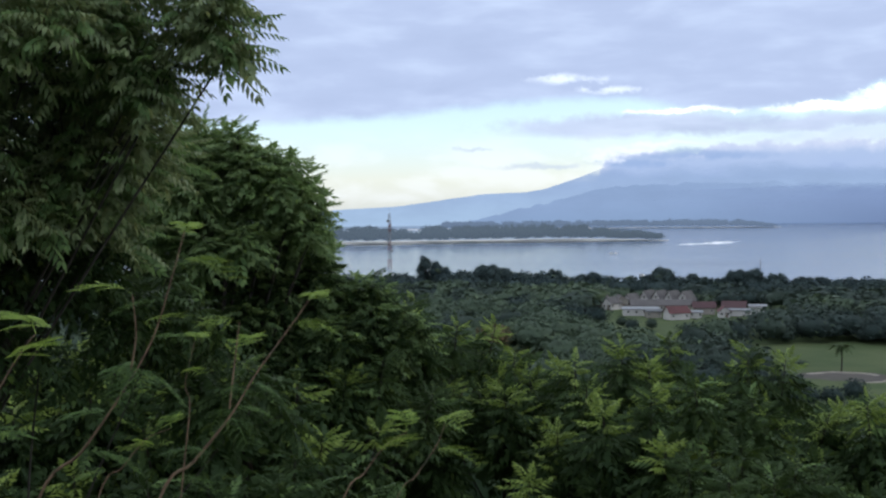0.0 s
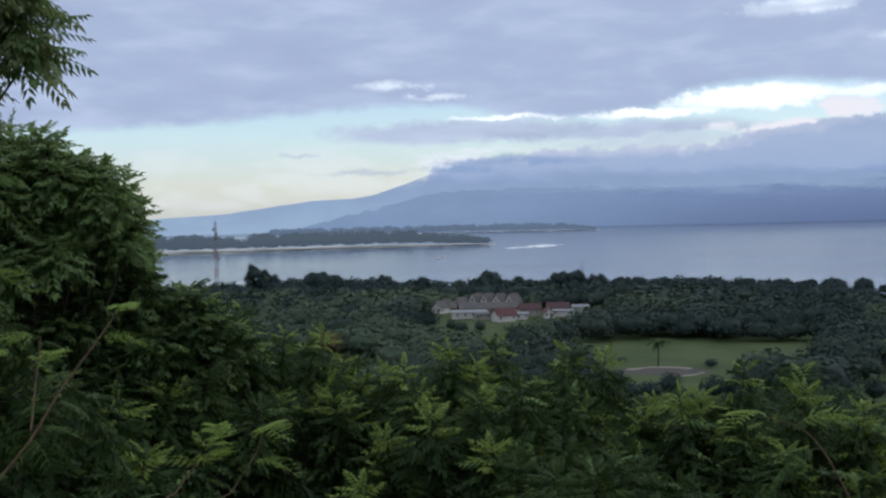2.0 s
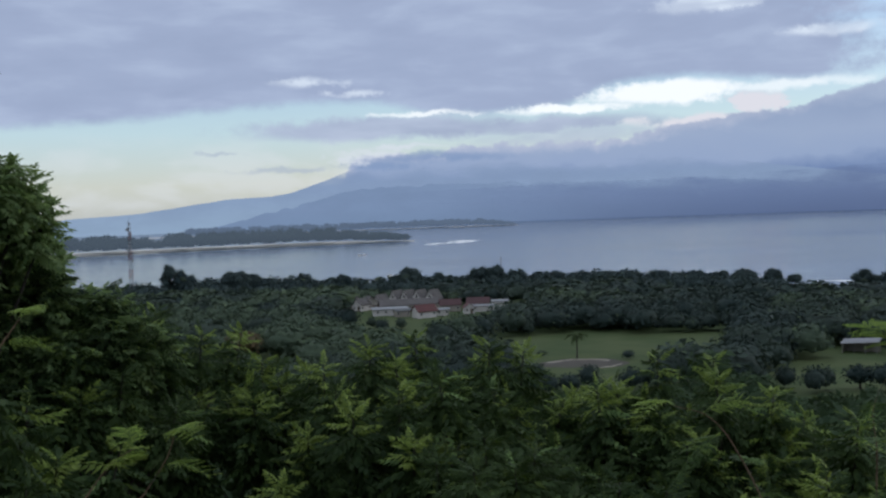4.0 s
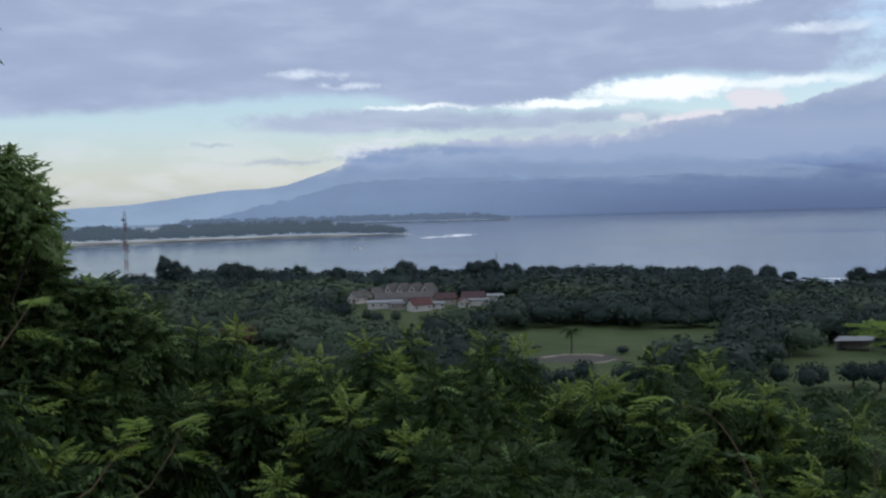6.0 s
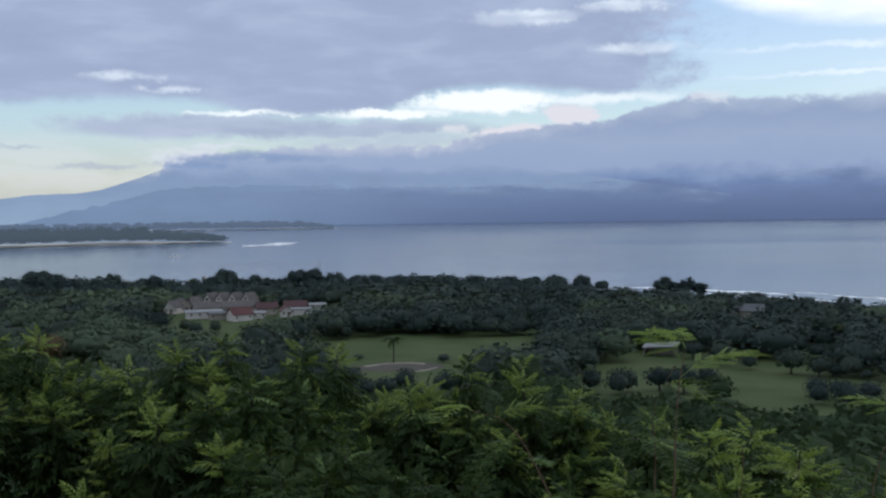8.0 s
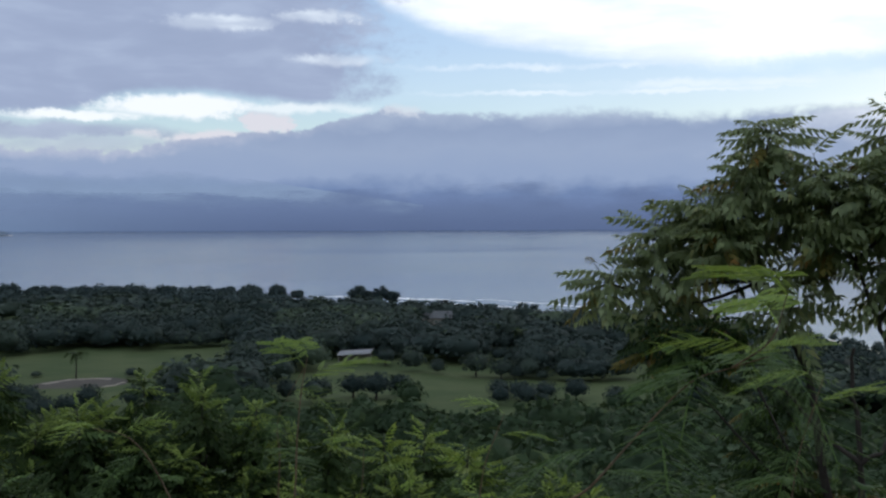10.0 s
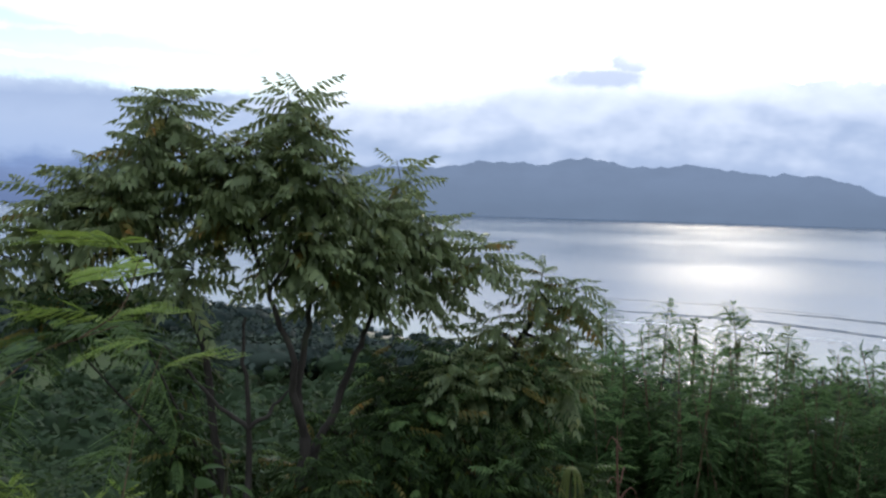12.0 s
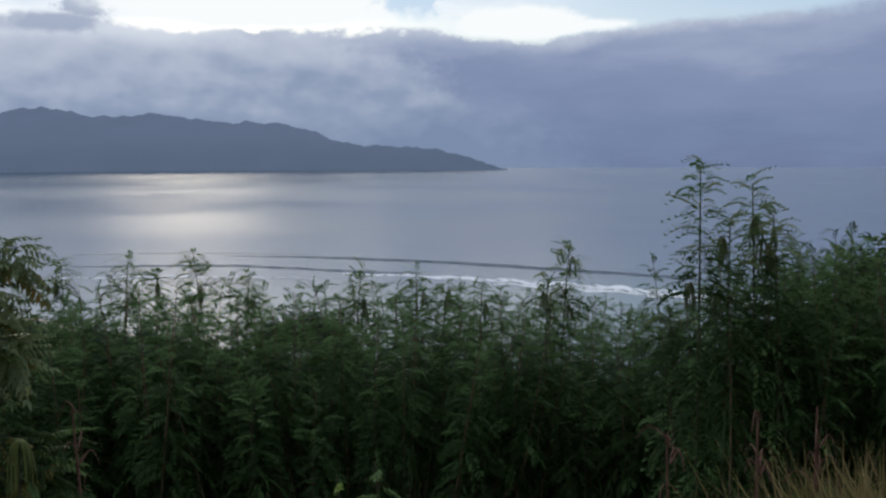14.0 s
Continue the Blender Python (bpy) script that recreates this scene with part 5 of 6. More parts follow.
def shoot(az, el, d, length, rng):
    x, y, z = *(polar(az, d)[:2] + STAND), EYE + d * math.tan(radians(el))
    t = thing("plume_shoot", (x, y, z - length), "upright shoot with pale drooping feathery leaves", "shrub", "shoots over the shrubs")
    lean = rng.normal(0, 0.05, 2)
    p = bend([(lean[0], lean[1], -0.9), (lean[0] * 0.4, lean[1] * 0.4, length * 0.4), (0, 0, length)], 6)
    v, f = tube(p, 0.010, 0.003, 5)
    part("stem", mesh_arrays("stem", v, f, STEM, smooth=True), None, t)
    fresh, old = ([], [], []), ([], [], [])
    n = int(28 + 62 * length)
    for j in range(n):
        q = (j + 0.4) / n
        h = 1.0 - 0.92 * q
        c = np.array([np.interp(h, np.linspace(0, 1, len(p)), p[:, k]) for k in range(3)]) + rng.normal(0, 0.01, 3)
        b = j * 2.4 + rng.normal(0, 0.3)
        e = radians(70 - 75 * q ** 0.5 + rng.normal(0, 12))
        to = fresh if q < 0.34 else old
        to[0].append(c)
        to[1].append(np.array([math.cos(b) * math.cos(e), math.sin(b) * math.cos(e), math.sin(e)]))
        to[2].append((0.10 + 0.08 * min(1.0, 2 * q)) * rng.uniform(0.8, 1.2))
    # the front light on the tips is put in as paler leaves
    part("upper_foliage", leaf_mesh("upper_foliage", PLUME, *map(np.array, fresh), [FERNY_PALE, NEEM], rng, [0.6, 0.4]), None, t, "pale drooping leaf tips")
    part("foliage", leaf_mesh("foliage", PLUME, *map(np.array, old), [FERNY, FERNY_PALE], rng, [0.7, 0.3]), None, t)
    for k in range(int(rng.integers(1, 4))):                    # bunches of hanging seed pods
        h = rng.uniform(0.55, 0.93)
        c = np.array([np.interp(h, np.linspace(0, 1, len(p)), p[:, q]) for q in range(3)])
        b = rng.uniform(0, 6.28)
        hub = c + np.array([math.cos(b), math.sin(b), 0.1]) * 0.05
        v, f = tube([c, (c + hub) / 2 + np.array([0, 0, 0.01]), hub], 0.003, 0.002, 4)
        part("pod_stalk", mesh_arrays("pod_stalk", v, f, POD), None, t)
        for q in range(int(rng.integers(6, 11))):
            ob = new("seed_pod", PODS[int(rng.integers(3))])
            ob.parent = t
            ob.matrix_local = Matrix.Translation(hub) @ Matrix.Rotation(rng.uniform(0, 6.28), 4, "Z") @ Matrix.Diagonal((1, 1, rng.uniform(0.7, 1.2), 1))


PLUME = [feather_strips(7, 0.30, 1.0 + 0.25 * k, 50 + k, 0.045) for k in range(3)]
POD = bark_material("green_brown_pod", (0.095, 0.110, 0.055), (0.160, 0.170, 0.090), 30.0)
PODS = []
for k in range(3):
    v, f = tube([(0, 0, 0), (0.010 + 0.008 * k, 0, -0.035), (0.016 + 0.010 * k, 0.004, -0.10), (0.014 + 0.009 * k, 0, -0.145)], 0.0065, 0.004, 4)
    PODS.append(mesh_arrays("seed_pod", v, f, POD, smooth=True))
for row in SHOOTS:
    shoot(*row, RNG)


# ---- feathery twigs close to the lens ----
TWIGS = [
    ("A", [(-0.91, 2.24, 41.37), (-0.81, 2.25, 41.49), (-0.73, 2.25, 41.60), (-0.66, 2.29, 41.73), (-0.62, 2.31, 41.86), (-0.59, 2.33, 41.98)], 0.009, [(-0.70, 2.27, 41.67), (-0.69, 2.28, 41.75), (-0.70, 2.29, 41.84)]),
    ("B", [(-0.69, 2.41, 41.32), (-0.61, 2.46, 41.42), (-0.53, 2.50, 41.52), (-0.47, 2.53, 41.62), (-0.39, 2.56, 41.73), (-0.34, 2.57, 41.80)], 0.010, [(-0.53, 2.50, 41.54), (-0.52, 2.52, 41.65), (-0.51, 2.54, 41.75)]),
    ("C", [(-0.61, 2.35, 41.40), (-0.60, 2.39, 41.57), (-0.61, 2.39, 41.62), (-0.59, 2.41, 41.72)], 0.005, None),
    ("D", [(-1.00, 2.13, 41.52), (-0.95, 2.17, 41.65), (-0.91, 2.20, 41.73), (-0.89, 2.22, 41.76)], 0.006, None),
    ("E", [(-0.79, 2.28, 41.36), (-0.74, 2.32, 41.44), (-0.69, 2.35, 41.50), (-0.64, 2.37, 41.52)], 0.005, None),
    ("F", [(-0.25, 2.34, 41.32), (-0.19, 2.37, 41.41), (-0.14, 2.39, 41.47), (-0.09, 2.40, 41.50)], 0.006, None),
    ("G", [(-0.13, 2.40, 41.30), (-0.07, 2.42, 41.39), (-0.02, 2.44, 41.46), (0.00, 2.45, 41.51)], 0.005, None),
    ("H", [(1.56, 2.43, 41.09), (1.51, 2.53, 41.31), (1.45, 2.58, 41.41), (1.37, 2.63, 41.44)], 0.007, None),
    ("I", [(1.63, 2.04, 41.21), (1.66, 2.06, 41.33), (1.68, 2.08, 41.45), (1.70, 2.09, 41.57), (1.72, 2.09, 41.66)], 0.007, None),
    ("J", [(1.82, 2.02, 41.20), (1.85, 2.03, 41.32), (1.87, 2.05, 41.41)], 0.005, None),
    ("K", [(1.97, 1.52, 41.26), (2.09, 1.45, 41.38), (2.23, 1.41, 41.50), (2.36, 1.36, 41.61), (2.42, 1.28, 41.65), (2.47, 1.21, 41.68)], 0.009, [(2.42, 1.28, 41.65), (2.48, 1.21, 41.72), (2.50, 1.18, 41.83)]),
    ("L", [(2.07, 1.83, 41.17), (2.12, 1.85, 41.34), (2.16, 1.84, 41.44), (2.18, 1.83, 41.49)], 0.006, None),
    ("M", [(1.66, 2.15, 41.21), (1.69, 2.18, 41.38), (1.70, 2.20, 41.49), (1.77, 2.18, 41.62)], 0.006, None),
    ("N", [(2.27, 1.04, 41.36), (2.31, 1.04, 41.49), (2.34, 1.02, 41.60), (2.36, 1.01, 41.66)], 0.005, None),
]
FEATHERS = {m.name: [mesh_arrays("leaf", v, f, m) for v, f in FEATHER_FULL] for m in (FERNY_NEAR, YOUNG)}


def near_twig(path, r, side, rng, big=1.0):
    base = np.array(path[0])
    g = float(ground_z(base[0], base[1]))
    step = base - np.array(path[1])
    step = step / max(0.02, -step[2]) * (base[2] - g + 0.05)
    step[:2] *= min(1.0, 0.5 / (np.linalg.norm(step[:2]) + 1e-6))
    foot = base + step
    t = thing("feathery_twig", tuple(foot), "slender reddish twig with feathery leaves and pale tips", "shrub", "feathery shrubs by the lookout")
    for k, line in enumerate([[tuple(foot), tuple(foot * 0.66 + base * 0.34), tuple(foot * 0.33 + base * 0.67)] + path] + ([side] if side else [])):
        p = bend([np.array(q) - foot for q in line], 5)
        v, f = tube(p, r * 0.62 if k == 0 else r * 0.3, r * 0.14, 6)
        part("stem", mesh_arrays("stem", v, f, TWIG, smooth=True), None, t)
        lens = np.concatenate([[0], np.cumsum(np.linalg.norm(np.diff(p, axis=0), axis=1))])
        reach = 0.55 if k == 0 else 0.35
        n = max(5, int(reach / 0.075))
        for j in range(n):
            s = lens[-1] - reach * (1 - j / (n - 1)) ** 1.1
            c = np.array([np.interp(s, lens, p[:, q]) for q in range(3)])
            a = j * 2.4 + rng.normal(0, 0.3)
            last = j >= n - 2
            w = np.array([math.cos(a), math.sin(a), rng.uniform(-0.05, 0.5) + (0.4 if last else 0)])
            size = rng.uniform(0.13, 0.20) * big
            m4 = frames_for([c], [w], [size], rng, 0.2)[0]
            mat = YOUNG if j >= n - 2 else FERNY_NEAR
            ob = new("leaf", FEATHERS[mat.name][int(rng.integers(3))])
            ob.parent = t
            ob.matrix_local = Matrix(m4.tolist())


BIG = {"A": 0.64, "B": 0.60, "C": 0.5, "D": 0.78, "E": 0.5, "F": 0.62, "G": 0.62, "H": 0.8, "I": 1.0, "J": 0.7, "K": 1.5, "L": 0.85, "M": 0.9, "N": 1.1}
for key, path, r, side in TWIGS:
    near_twig(path, r, side, RNG, BIG.get(key, 1.0))


clump_tree("rim_tree", (7.6, -5.2, float(ground_z(7.6, -5.2))), [(7.55, -5.10, 41.15, 0.40), (7.15, -5.75, 41.35, 0.55), (7.9, -4.75, 40.75, 0.40), (7.3, -5.4, 40.70, 0.50), (6.9, -6.4, 41.3, 0.6)], "dense dark green bushy tree at the edge of the path", "tree", RNG,
           120, 9, 0.22, LEAF_MID, [NEEM_DARK, HEDGE], [0.4, 0.6], 0.05)

X, Y = polar(-92.6, 42.0)[:2]
clump_tree("round_tree", (X, Y, float(ground_z(X, Y))), [(X - 0.3, Y + 0.9, 35.0, 0.7), (X, Y - 0.2, 35.2, 0.8), (X + 0.5, Y - 1.2, 34.9, 0.7), (X, Y + 1.6, 34.4, 0.6), (X, Y - 1.9, 34.3, 0.55)], "dark round-headed tree lower on the slope", "tree", RNG,
           45, 8, 0.5, LEAF_MID, [WOODS, RUSSET], [0.85, 0.15], 0.16)


# ---- village, masts and clearings on the plain ----
def box_bm(bm, size, at, turn=0.0, bevel=0.0):
    m = Matrix.Translation(at) @ Matrix.Rotation(turn, 4, "Z") @ Matrix.Diagonal((*size, 1))
    g = bmesh.ops.create_cube(bm, size=1.0, matrix=m)
    if bevel:
        es = list({e for v in g["verts"] for e in v.link_edges})
        bmesh.ops.bevel(bm, geom=es, offset=bevel, segments=1, affect="EDGES")


def box_part(name, size, at, mat, parent, label="", bevel=0.0):
    bm = bmesh.new()
    box_bm(bm, size, at, 0.0, bevel)
    return part(name, bm, mat, parent, label)


def gable_roof(w, l, h, z, over, thick):
    """Two sloping slabs with a ridge along y."""
    bm = bmesh.new()
    for s in (-1, 1):
        hw, hl = w / 2 + over, l / 2 + over
        drop = over * h / (w / 2)
        a = [(0, -hl, z + h), (s * hw, -hl, z - drop), (s * hw, hl, z - drop), (0, hl, z + h)]
        vs = [bm.verts.new(p) for p in a] + [bm.verts.new((p[0], p[1], p[2] + thick)) for p in a]
        for f in ((0, 1, 2, 3), (7, 6, 5, 4), (0, 4, 5, 1), (1, 5, 6, 2), (2, 6, 7, 3), (3, 7, 4, 0)):
            bm.faces.new([vs[i] for i in f])
    bmesh.ops.recalc_face_normals(bm, faces=bm.faces)
    return bm


def gable_walls(w, l, hw, hr):
    bm = bmesh.new()
    prof = [(-w / 2, -0.4), (w / 2, -0.4), (w / 2, hw), (0, hw + hr), (-w / 2, hw)]
    a = [bm.verts.new((x, -l / 2, z)) for x, z in prof]
    c = [bm.verts.new((x, l / 2, z)) for x, z in prof]
    bm.faces.new(a[::-1])
    bm.faces.new(c)
    for i in range(5):
        bm.faces.new((a[i], a[(i + 1) % 5], c[(i + 1) % 5], c[i]))
    bmesh.ops.recalc_face_normals(bm, faces=bm.faces)
    return bm


def house(az, r, w, l, hw, hr, turn, wall, roof, label, gable_front=True, group="village houses"):
    x, y = polar(az, r)[:2]
    t = thing("house", (x, y, float(ground_z(x, y))), label, "house", group)
    t.rotation_euler = (0, 0, radians(az + turn + (0 if gable_front else 90)))
    part("wall", gable_walls(w, l, hw, hr), wall, t)
    part("roof", gable_roof(w, l, hr, hw, 0.55, 0.14), roof, t)
    if hr > 3:
        win = box_part("attic_window", (1.1, 0.10, 1.2), (0, -l / 2 - 0.02, hw + 1.0), FRAME, t)
        box_part("pane", (0.85, 0.05, 0.95), (0, -l / 2 - 0.06, hw + 1.0), PANE, win, "dark glass")
    box_part("door", (0.95, 0.08, 2.05), (w * 0.18, -l / 2 - 0.03, 1.0), DOOR, t, "dark wooden door")
    for q in (-0.25, 0.36):
        win = box_part("window", (0.95, 0.10, 1.05), (w * q - 0.1, -l / 2 - 0.02, 1.55), FRAME, t)
        box_part("pane", (0.75, 0.05, 0.85), (w * q - 0.1, -l / 2 - 0.06, 1.55), PANE, win, "dark glass")
    for q in np.linspace(-0.35, 0.35, max(2, int(l / 3.5))):
        for s in (-1, 1):
            win = box_part("window", (0.10, 0.95, 1.05), (s * (w / 2 + 0.02), l * q, 1.55), FRAME, t)
            box_part("pane", (0.05, 0.75, 0.85), (s * (w / 2 + 0.06), l * q, 1.55), PANE, win, "dark glass")
    return t


WHITE_WALL = plain_material("weathered_white_wall", (0.52, 0.50, 0.49), 0.85, 0, 0.35, 0.8)
CREAM_WALL = plain_material("cream_wall", (0.28, 0.255, 0.23), 0.85, 0, 0.35, 0.8)
BROWN_ROOF = plain_material("brown_shingle_roof", (0.092, 0.085, 0.086), 0.9, 0, 0.6, 1.2)
RED_ROOF = plain_material("red_tile_roof", (0.082, 0.024, 0.026), 0.8, 0, 0.5, 1.2)
DARK_RED_ROOF = plain_material("old_red_tile_roof", (0.060, 0.026, 0.030), 0.85, 0, 0.5, 1.2)
METAL_ROOF = plain_material("pale_metal_roof", (0.19, 0.20, 0.22), 0.7, 0.0, 0.35, 0.6)
GREY_ROOF = plain_material("grey_roof", (0.085, 0.092, 0.102), 0.8, 0, 0.4, 0.8)
DOOR = plain_material("dark_wood_door", (0.09, 0.06, 0.04), 0.7)
FRAME = plain_material("pale_window_frame", (0.55, 0.53, 0.5), 0.6)
PANE = plain_material("dark_window_pane", (0.03, 0.035, 0.04), 0.1)
RED_PAINT = plain_material("red_mast_paint", (0.15, 0.045, 0.04), 0.6)
WHITE_PAINT = plain_material("white_mast_paint", (0.24, 0.25, 0.27), 0.6)
STEEL = plain_material("grey_steel", (0.25, 0.25, 0.26), 0.5, 0.6)
HULL = plain_material("white_boat_hull", (0.75, 0.75, 0.74), 0.4)
PALM_LEAF = leaf_material("palm_frond", (0.030, 0.055, 0.020), (0.06, 0.09, 0.03), 0.05, (0.09, 0.10, 0.04), 0.5, 0.2)

for az, tilt in ((-11.35, -34), (-12.0, -35), (-12.68, -33), (-13.4, -31)):
    house(az, 462, 5.0, 7.0, 3.4, 3.7, tilt, WHITE_WALL, BROWN_ROOF, "narrow white gabled house with a brown shingle roof")
for az, r in ((-9.0, 458), (-9.75, 452)):
    house(az, r, 5.5, 7, 3.6, 2.2, 20, CREAM_WALL, BROWN_ROOF, "small cream house with a brown roof")
house(-12.0, 441, 7.0, 25, 2.9, 2.0, 6, CREAM_WALL, BROWN_ROOF, "long low house with a brown shingle roof", False)
house(-10.9, 424, 5.0, 14, 2.7, 0.7, 4, WHITE_WALL, METAL_ROOF, "low white building with a pale metal roof", False)
house(-12.85, 411, 5.5, 8.5, 2.9, 2.2, 30, WHITE_WALL, RED_ROOF, "white house with a red tiled roof", False)
house(-14.3, 432, 6.0, 8.5, 3.0, 2.0, 5, CREAM_WALL, DARK_RED_ROOF, "house with an old dark red tiled roof", False)
house(-15.9, 436, 6.5, 9, 3.0, 2.1, -6, CREAM_WALL, DARK_RED_ROOF, "house with a faded dark red tiled roof", False)
house(-15.35, 420, 4.0, 5, 2.7, 1.5, 10, WHITE_WALL, RED_ROOF, "white gabled outhouse beside the red-roofed houses")
house(-13.9, 416, 3.2, 4.5, 2.5, 0.5, 0, WHITE_WALL, METAL_ROOF, "small white outbuilding with a flat metal roof", False)
house(-17.1, 441, 3.6, 6.5, 3.0, 0.6, 3, WHITE_WALL, METAL_ROOF, "white flat-roofed shed at the edge of the village", False)
house(-9.35, 447, 5.0, 6.5, 3.0, 2.3, -40, WHITE_WALL, BROWN_ROOF, "small white gabled house with a brown roof")
house(-10.45, 456, 4.6, 6.5, 3.2, 2.8, -38, WHITE_WALL, BROWN_ROOF, "small white gabled house with a brown roof")
house(-11.6, 417, 4.2, 6.0, 2.6, 0.6, 14, CREAM_WALL, GREY_ROOF, "low outbuilding with a blue-grey metal roof", False)
house(-16.2, 426, 2.6, 10, 2.5, 0.4, -3, WHITE_WALL, METAL_ROOF, "long open shelter with a white roof", False)
house(-40.7, 397, 7.0, 12, 3.4, 2.2, 6, CREAM_WALL, GREY_ROOF, "grey-roofed house among the trees near the shore", False, "shore houses")


def open_shed(az, r):
    x, y = polar(az, r)[:2]
    t = thing("open_shed", (x, y, float(ground_z(x, y))), "open shed with a pale sloping metal roof", "shed")
    t.rotation_euler = (0, 0, radians(az - 12))
    bm = bmesh.new()
    box_bm(bm, (9.6, 5.6, 0.12), (0, 0, 0))
    bmesh.ops.rotate(bm, verts=bm.verts, cent=(0, 0, 0), matrix=Matrix.Rotation(radians(7), 3, "X") @ Matrix.Rotation(radians(-4), 3, "Y"))
    bmesh.ops.translate(bm, verts=bm.verts, vec=(0, 0, 3.1))
    roof = part("roof", bm, METAL_ROOF, t)
    bm = bmesh.new()
    box_bm(bm, (0.12, 5.6, 0.06), (0, 0, 0))
    rib = bpy.data.meshes.new("rib")
    bm.to_mesh(rib)
    bm.free()
    rib.materials.append(METAL_ROOF)
    tilt = Matrix.Translation((0, 0, 3.1)) @ Matrix.Rotation(radians(7), 4, "X") @ Matrix.Rotation(radians(-4), 4, "Y")
    for i in range(20):
        ob = new("rib", rib)
        ob.parent = roof
        ob.matrix_local = tilt @ Matrix.Translation((-4.75 + i * 0.5, 0, 0.09))
    box_part("back_wall", (8.6, 0.18, 2.9), (0, 2.2, 1.45), CREAM_WALL, t)
    box_part("side_wall", (0.18, 4.4, 2.3), (-4.3, -0.1, 1.15), CREAM_WALL, t)
    for px in (-4.2, -1.4, 1.4, 4.2):
        box_part("post", (0.16, 0.16, 2.5), (px, -2.2, 1.25), STEEL, t)


open_shed(-36.2, 290)


def lattice_tower(x, y, height, w0, w1):
    g = float(ground_z(x, y))
    t = thing("lattice_tower", (x, y, g), "tall red and white lattice telecom tower", "tower")
    n = 9
    for k in range(n):
        z0, z1 = height * k / n, height * (k + 1) / n
        a, c = w0 + (w1 - w0) * (k / n) ** 0.7, w0 + (w1 - w0) * ((k + 1) / n) ** 0.7
        chunks = []
        corner = [(-1, -1), (1, -1), (1, 1), (-1, 1)]
        sub = 2
        for i in range(4):
            p, q = corner[i], corner[(i + 1) % 4]
            chunks.append(tube([(p[0] * a / 2, p[1] * a / 2, z0), (p[0] * c / 2, p[1] * c / 2, z1)], 0.13, 0.12, 4))
            for s in range(sub):
                u0, u1 = s / sub, (s + 1) / sub
                wa, wb = a + (c - a) * u0, a + (c - a) * u1
                za, zb = z0 + (z1 - z0) * u0, z0 + (z1 - z0) * u1
                chunks.append(tube([(p[0] * wa / 2, p[1] * wa / 2, za), (q[0] * wb / 2, q[1] * wb / 2, zb)], 0.05, 0.05, 4))
                chunks.append(tube([(q[0] * wa / 2, q[1] * wa / 2, za), (p[0] * wb / 2, p[1] * wb / 2, zb)], 0.05, 0.05, 4))
                chunks.append(tube([(p[0] * wb / 2, p[1] * wb / 2, zb), (q[0] * wb / 2, q[1] * wb / 2, zb)], 0.05, 0.05, 4))
        v, f, _ = join(chunks)
        part("section", mesh_arrays("section", v, f, WHITE_PAINT if k % 2 == 0 else RED_PAINT), None, t)
    for i, (h, a) in enumerate(((0.55, 0.4), (0.60, 2.3), (0.66, 4.0), (0.86, 1.0), (0.91, 3.4))):
        w = w0 + (w1 - w0) * h ** 0.7
        bm = bmesh.new()
        bmesh.ops.create_cone(bm, cap_ends=True, segments=14, radius1=0.85, radius2=0.7, depth=0.5)
        bmesh.ops.rotate(bm, verts=bm.verts, cent=(0, 0, 0), matrix=Matrix.Rotation(a, 3, "Z") @ Matrix.Rotation(radians(90), 3, "X"))
        bmesh.ops.translate(bm, verts=bm.verts, vec=(math.cos(a) * (w / 2 + 0.4), math.sin(a) * (w / 2 + 0.4), height * h))
        part("dish", bm, WHITE_PAINT, t, "white drum antenna")
    v, f = tube([(0, 0, height - 0.2), (0, 0, height + 2.5)], 0.06, 0.03, 6)
    part("lightning_rod", mesh_arrays("lightning_rod", v, f, STEEL), None, t)


lattice_tower(-28.3, 539.3, 43.5, 2.3, 0.9)


def pole_mast(az, r, h):
    x, y = polar(az, r)[:2]
    t = thing("radio_mast", (x, y, float(ground_z(x, y))), "thin grey radio mast rising from the trees", "mast")
    v, f = tube([(0, 0, -0.3), (0, 0, h * 0.5), (0, 0, h)], 0.22, 0.12, 6)
    part("pole", mesh_arrays("pole", v, f, STEEL), None, t)
    for z in (0.8, 0.9):
        box_part("crossarm", (1.2, 0.1, 0.1), (0, 0, h * z), STEEL, t)


pole_mast(-17.25, 530, 18.5)


def palm(x, y, h, label, group="", seed=1):
    rng = np.random.default_rng(seed)
    t = thing("palm_tree", (x, y, float(ground_z(x, y))), label, "palm", group)
    v, f = tube(bend([(0, 0, -0.3), (0.15, 0, h * 0.4), (0.1, 0.1, h)], 5), 0.22, 0.14, 8)
    part("trunk", mesh_arrays("trunk", v, f, BARK, smooth=True), None, t)
    frond = pinnate(12, 0.30, 0.075, 0.85, 3)
    m = mesh_arrays("frond", frond[0], frond[1], PALM_LEAF)
    for k in range(18):
        a = k * 2.4
        w = np.array([math.cos(a), math.sin(a), rng.uniform(-0.3, 1.1)])
        ob = new("frond", m)
        ob.parent = t
        ob.matrix_local = Matrix(frames_for([(0.1, 0.1, h)], [w], [2.5 * rng.uniform(0.8, 1.1)], rng, 0.1)[0].tolist())


palm(101, 259, 6.6, "lone palm with a ragged crown beside a sand ring")
for k, (az, r, h) in enumerate(((-10.3, 540, 9.5), (-11.1, 548, 8.5), (-9.6, 535, 8), (-44.0, 330, 7), (-45.5, 320, 6.5), (-43.2, 345, 7.5))):
    palm(*polar(az, r)[:2], h, "tall palm among the trees near the shore", "palms near the shore", 10 + k)


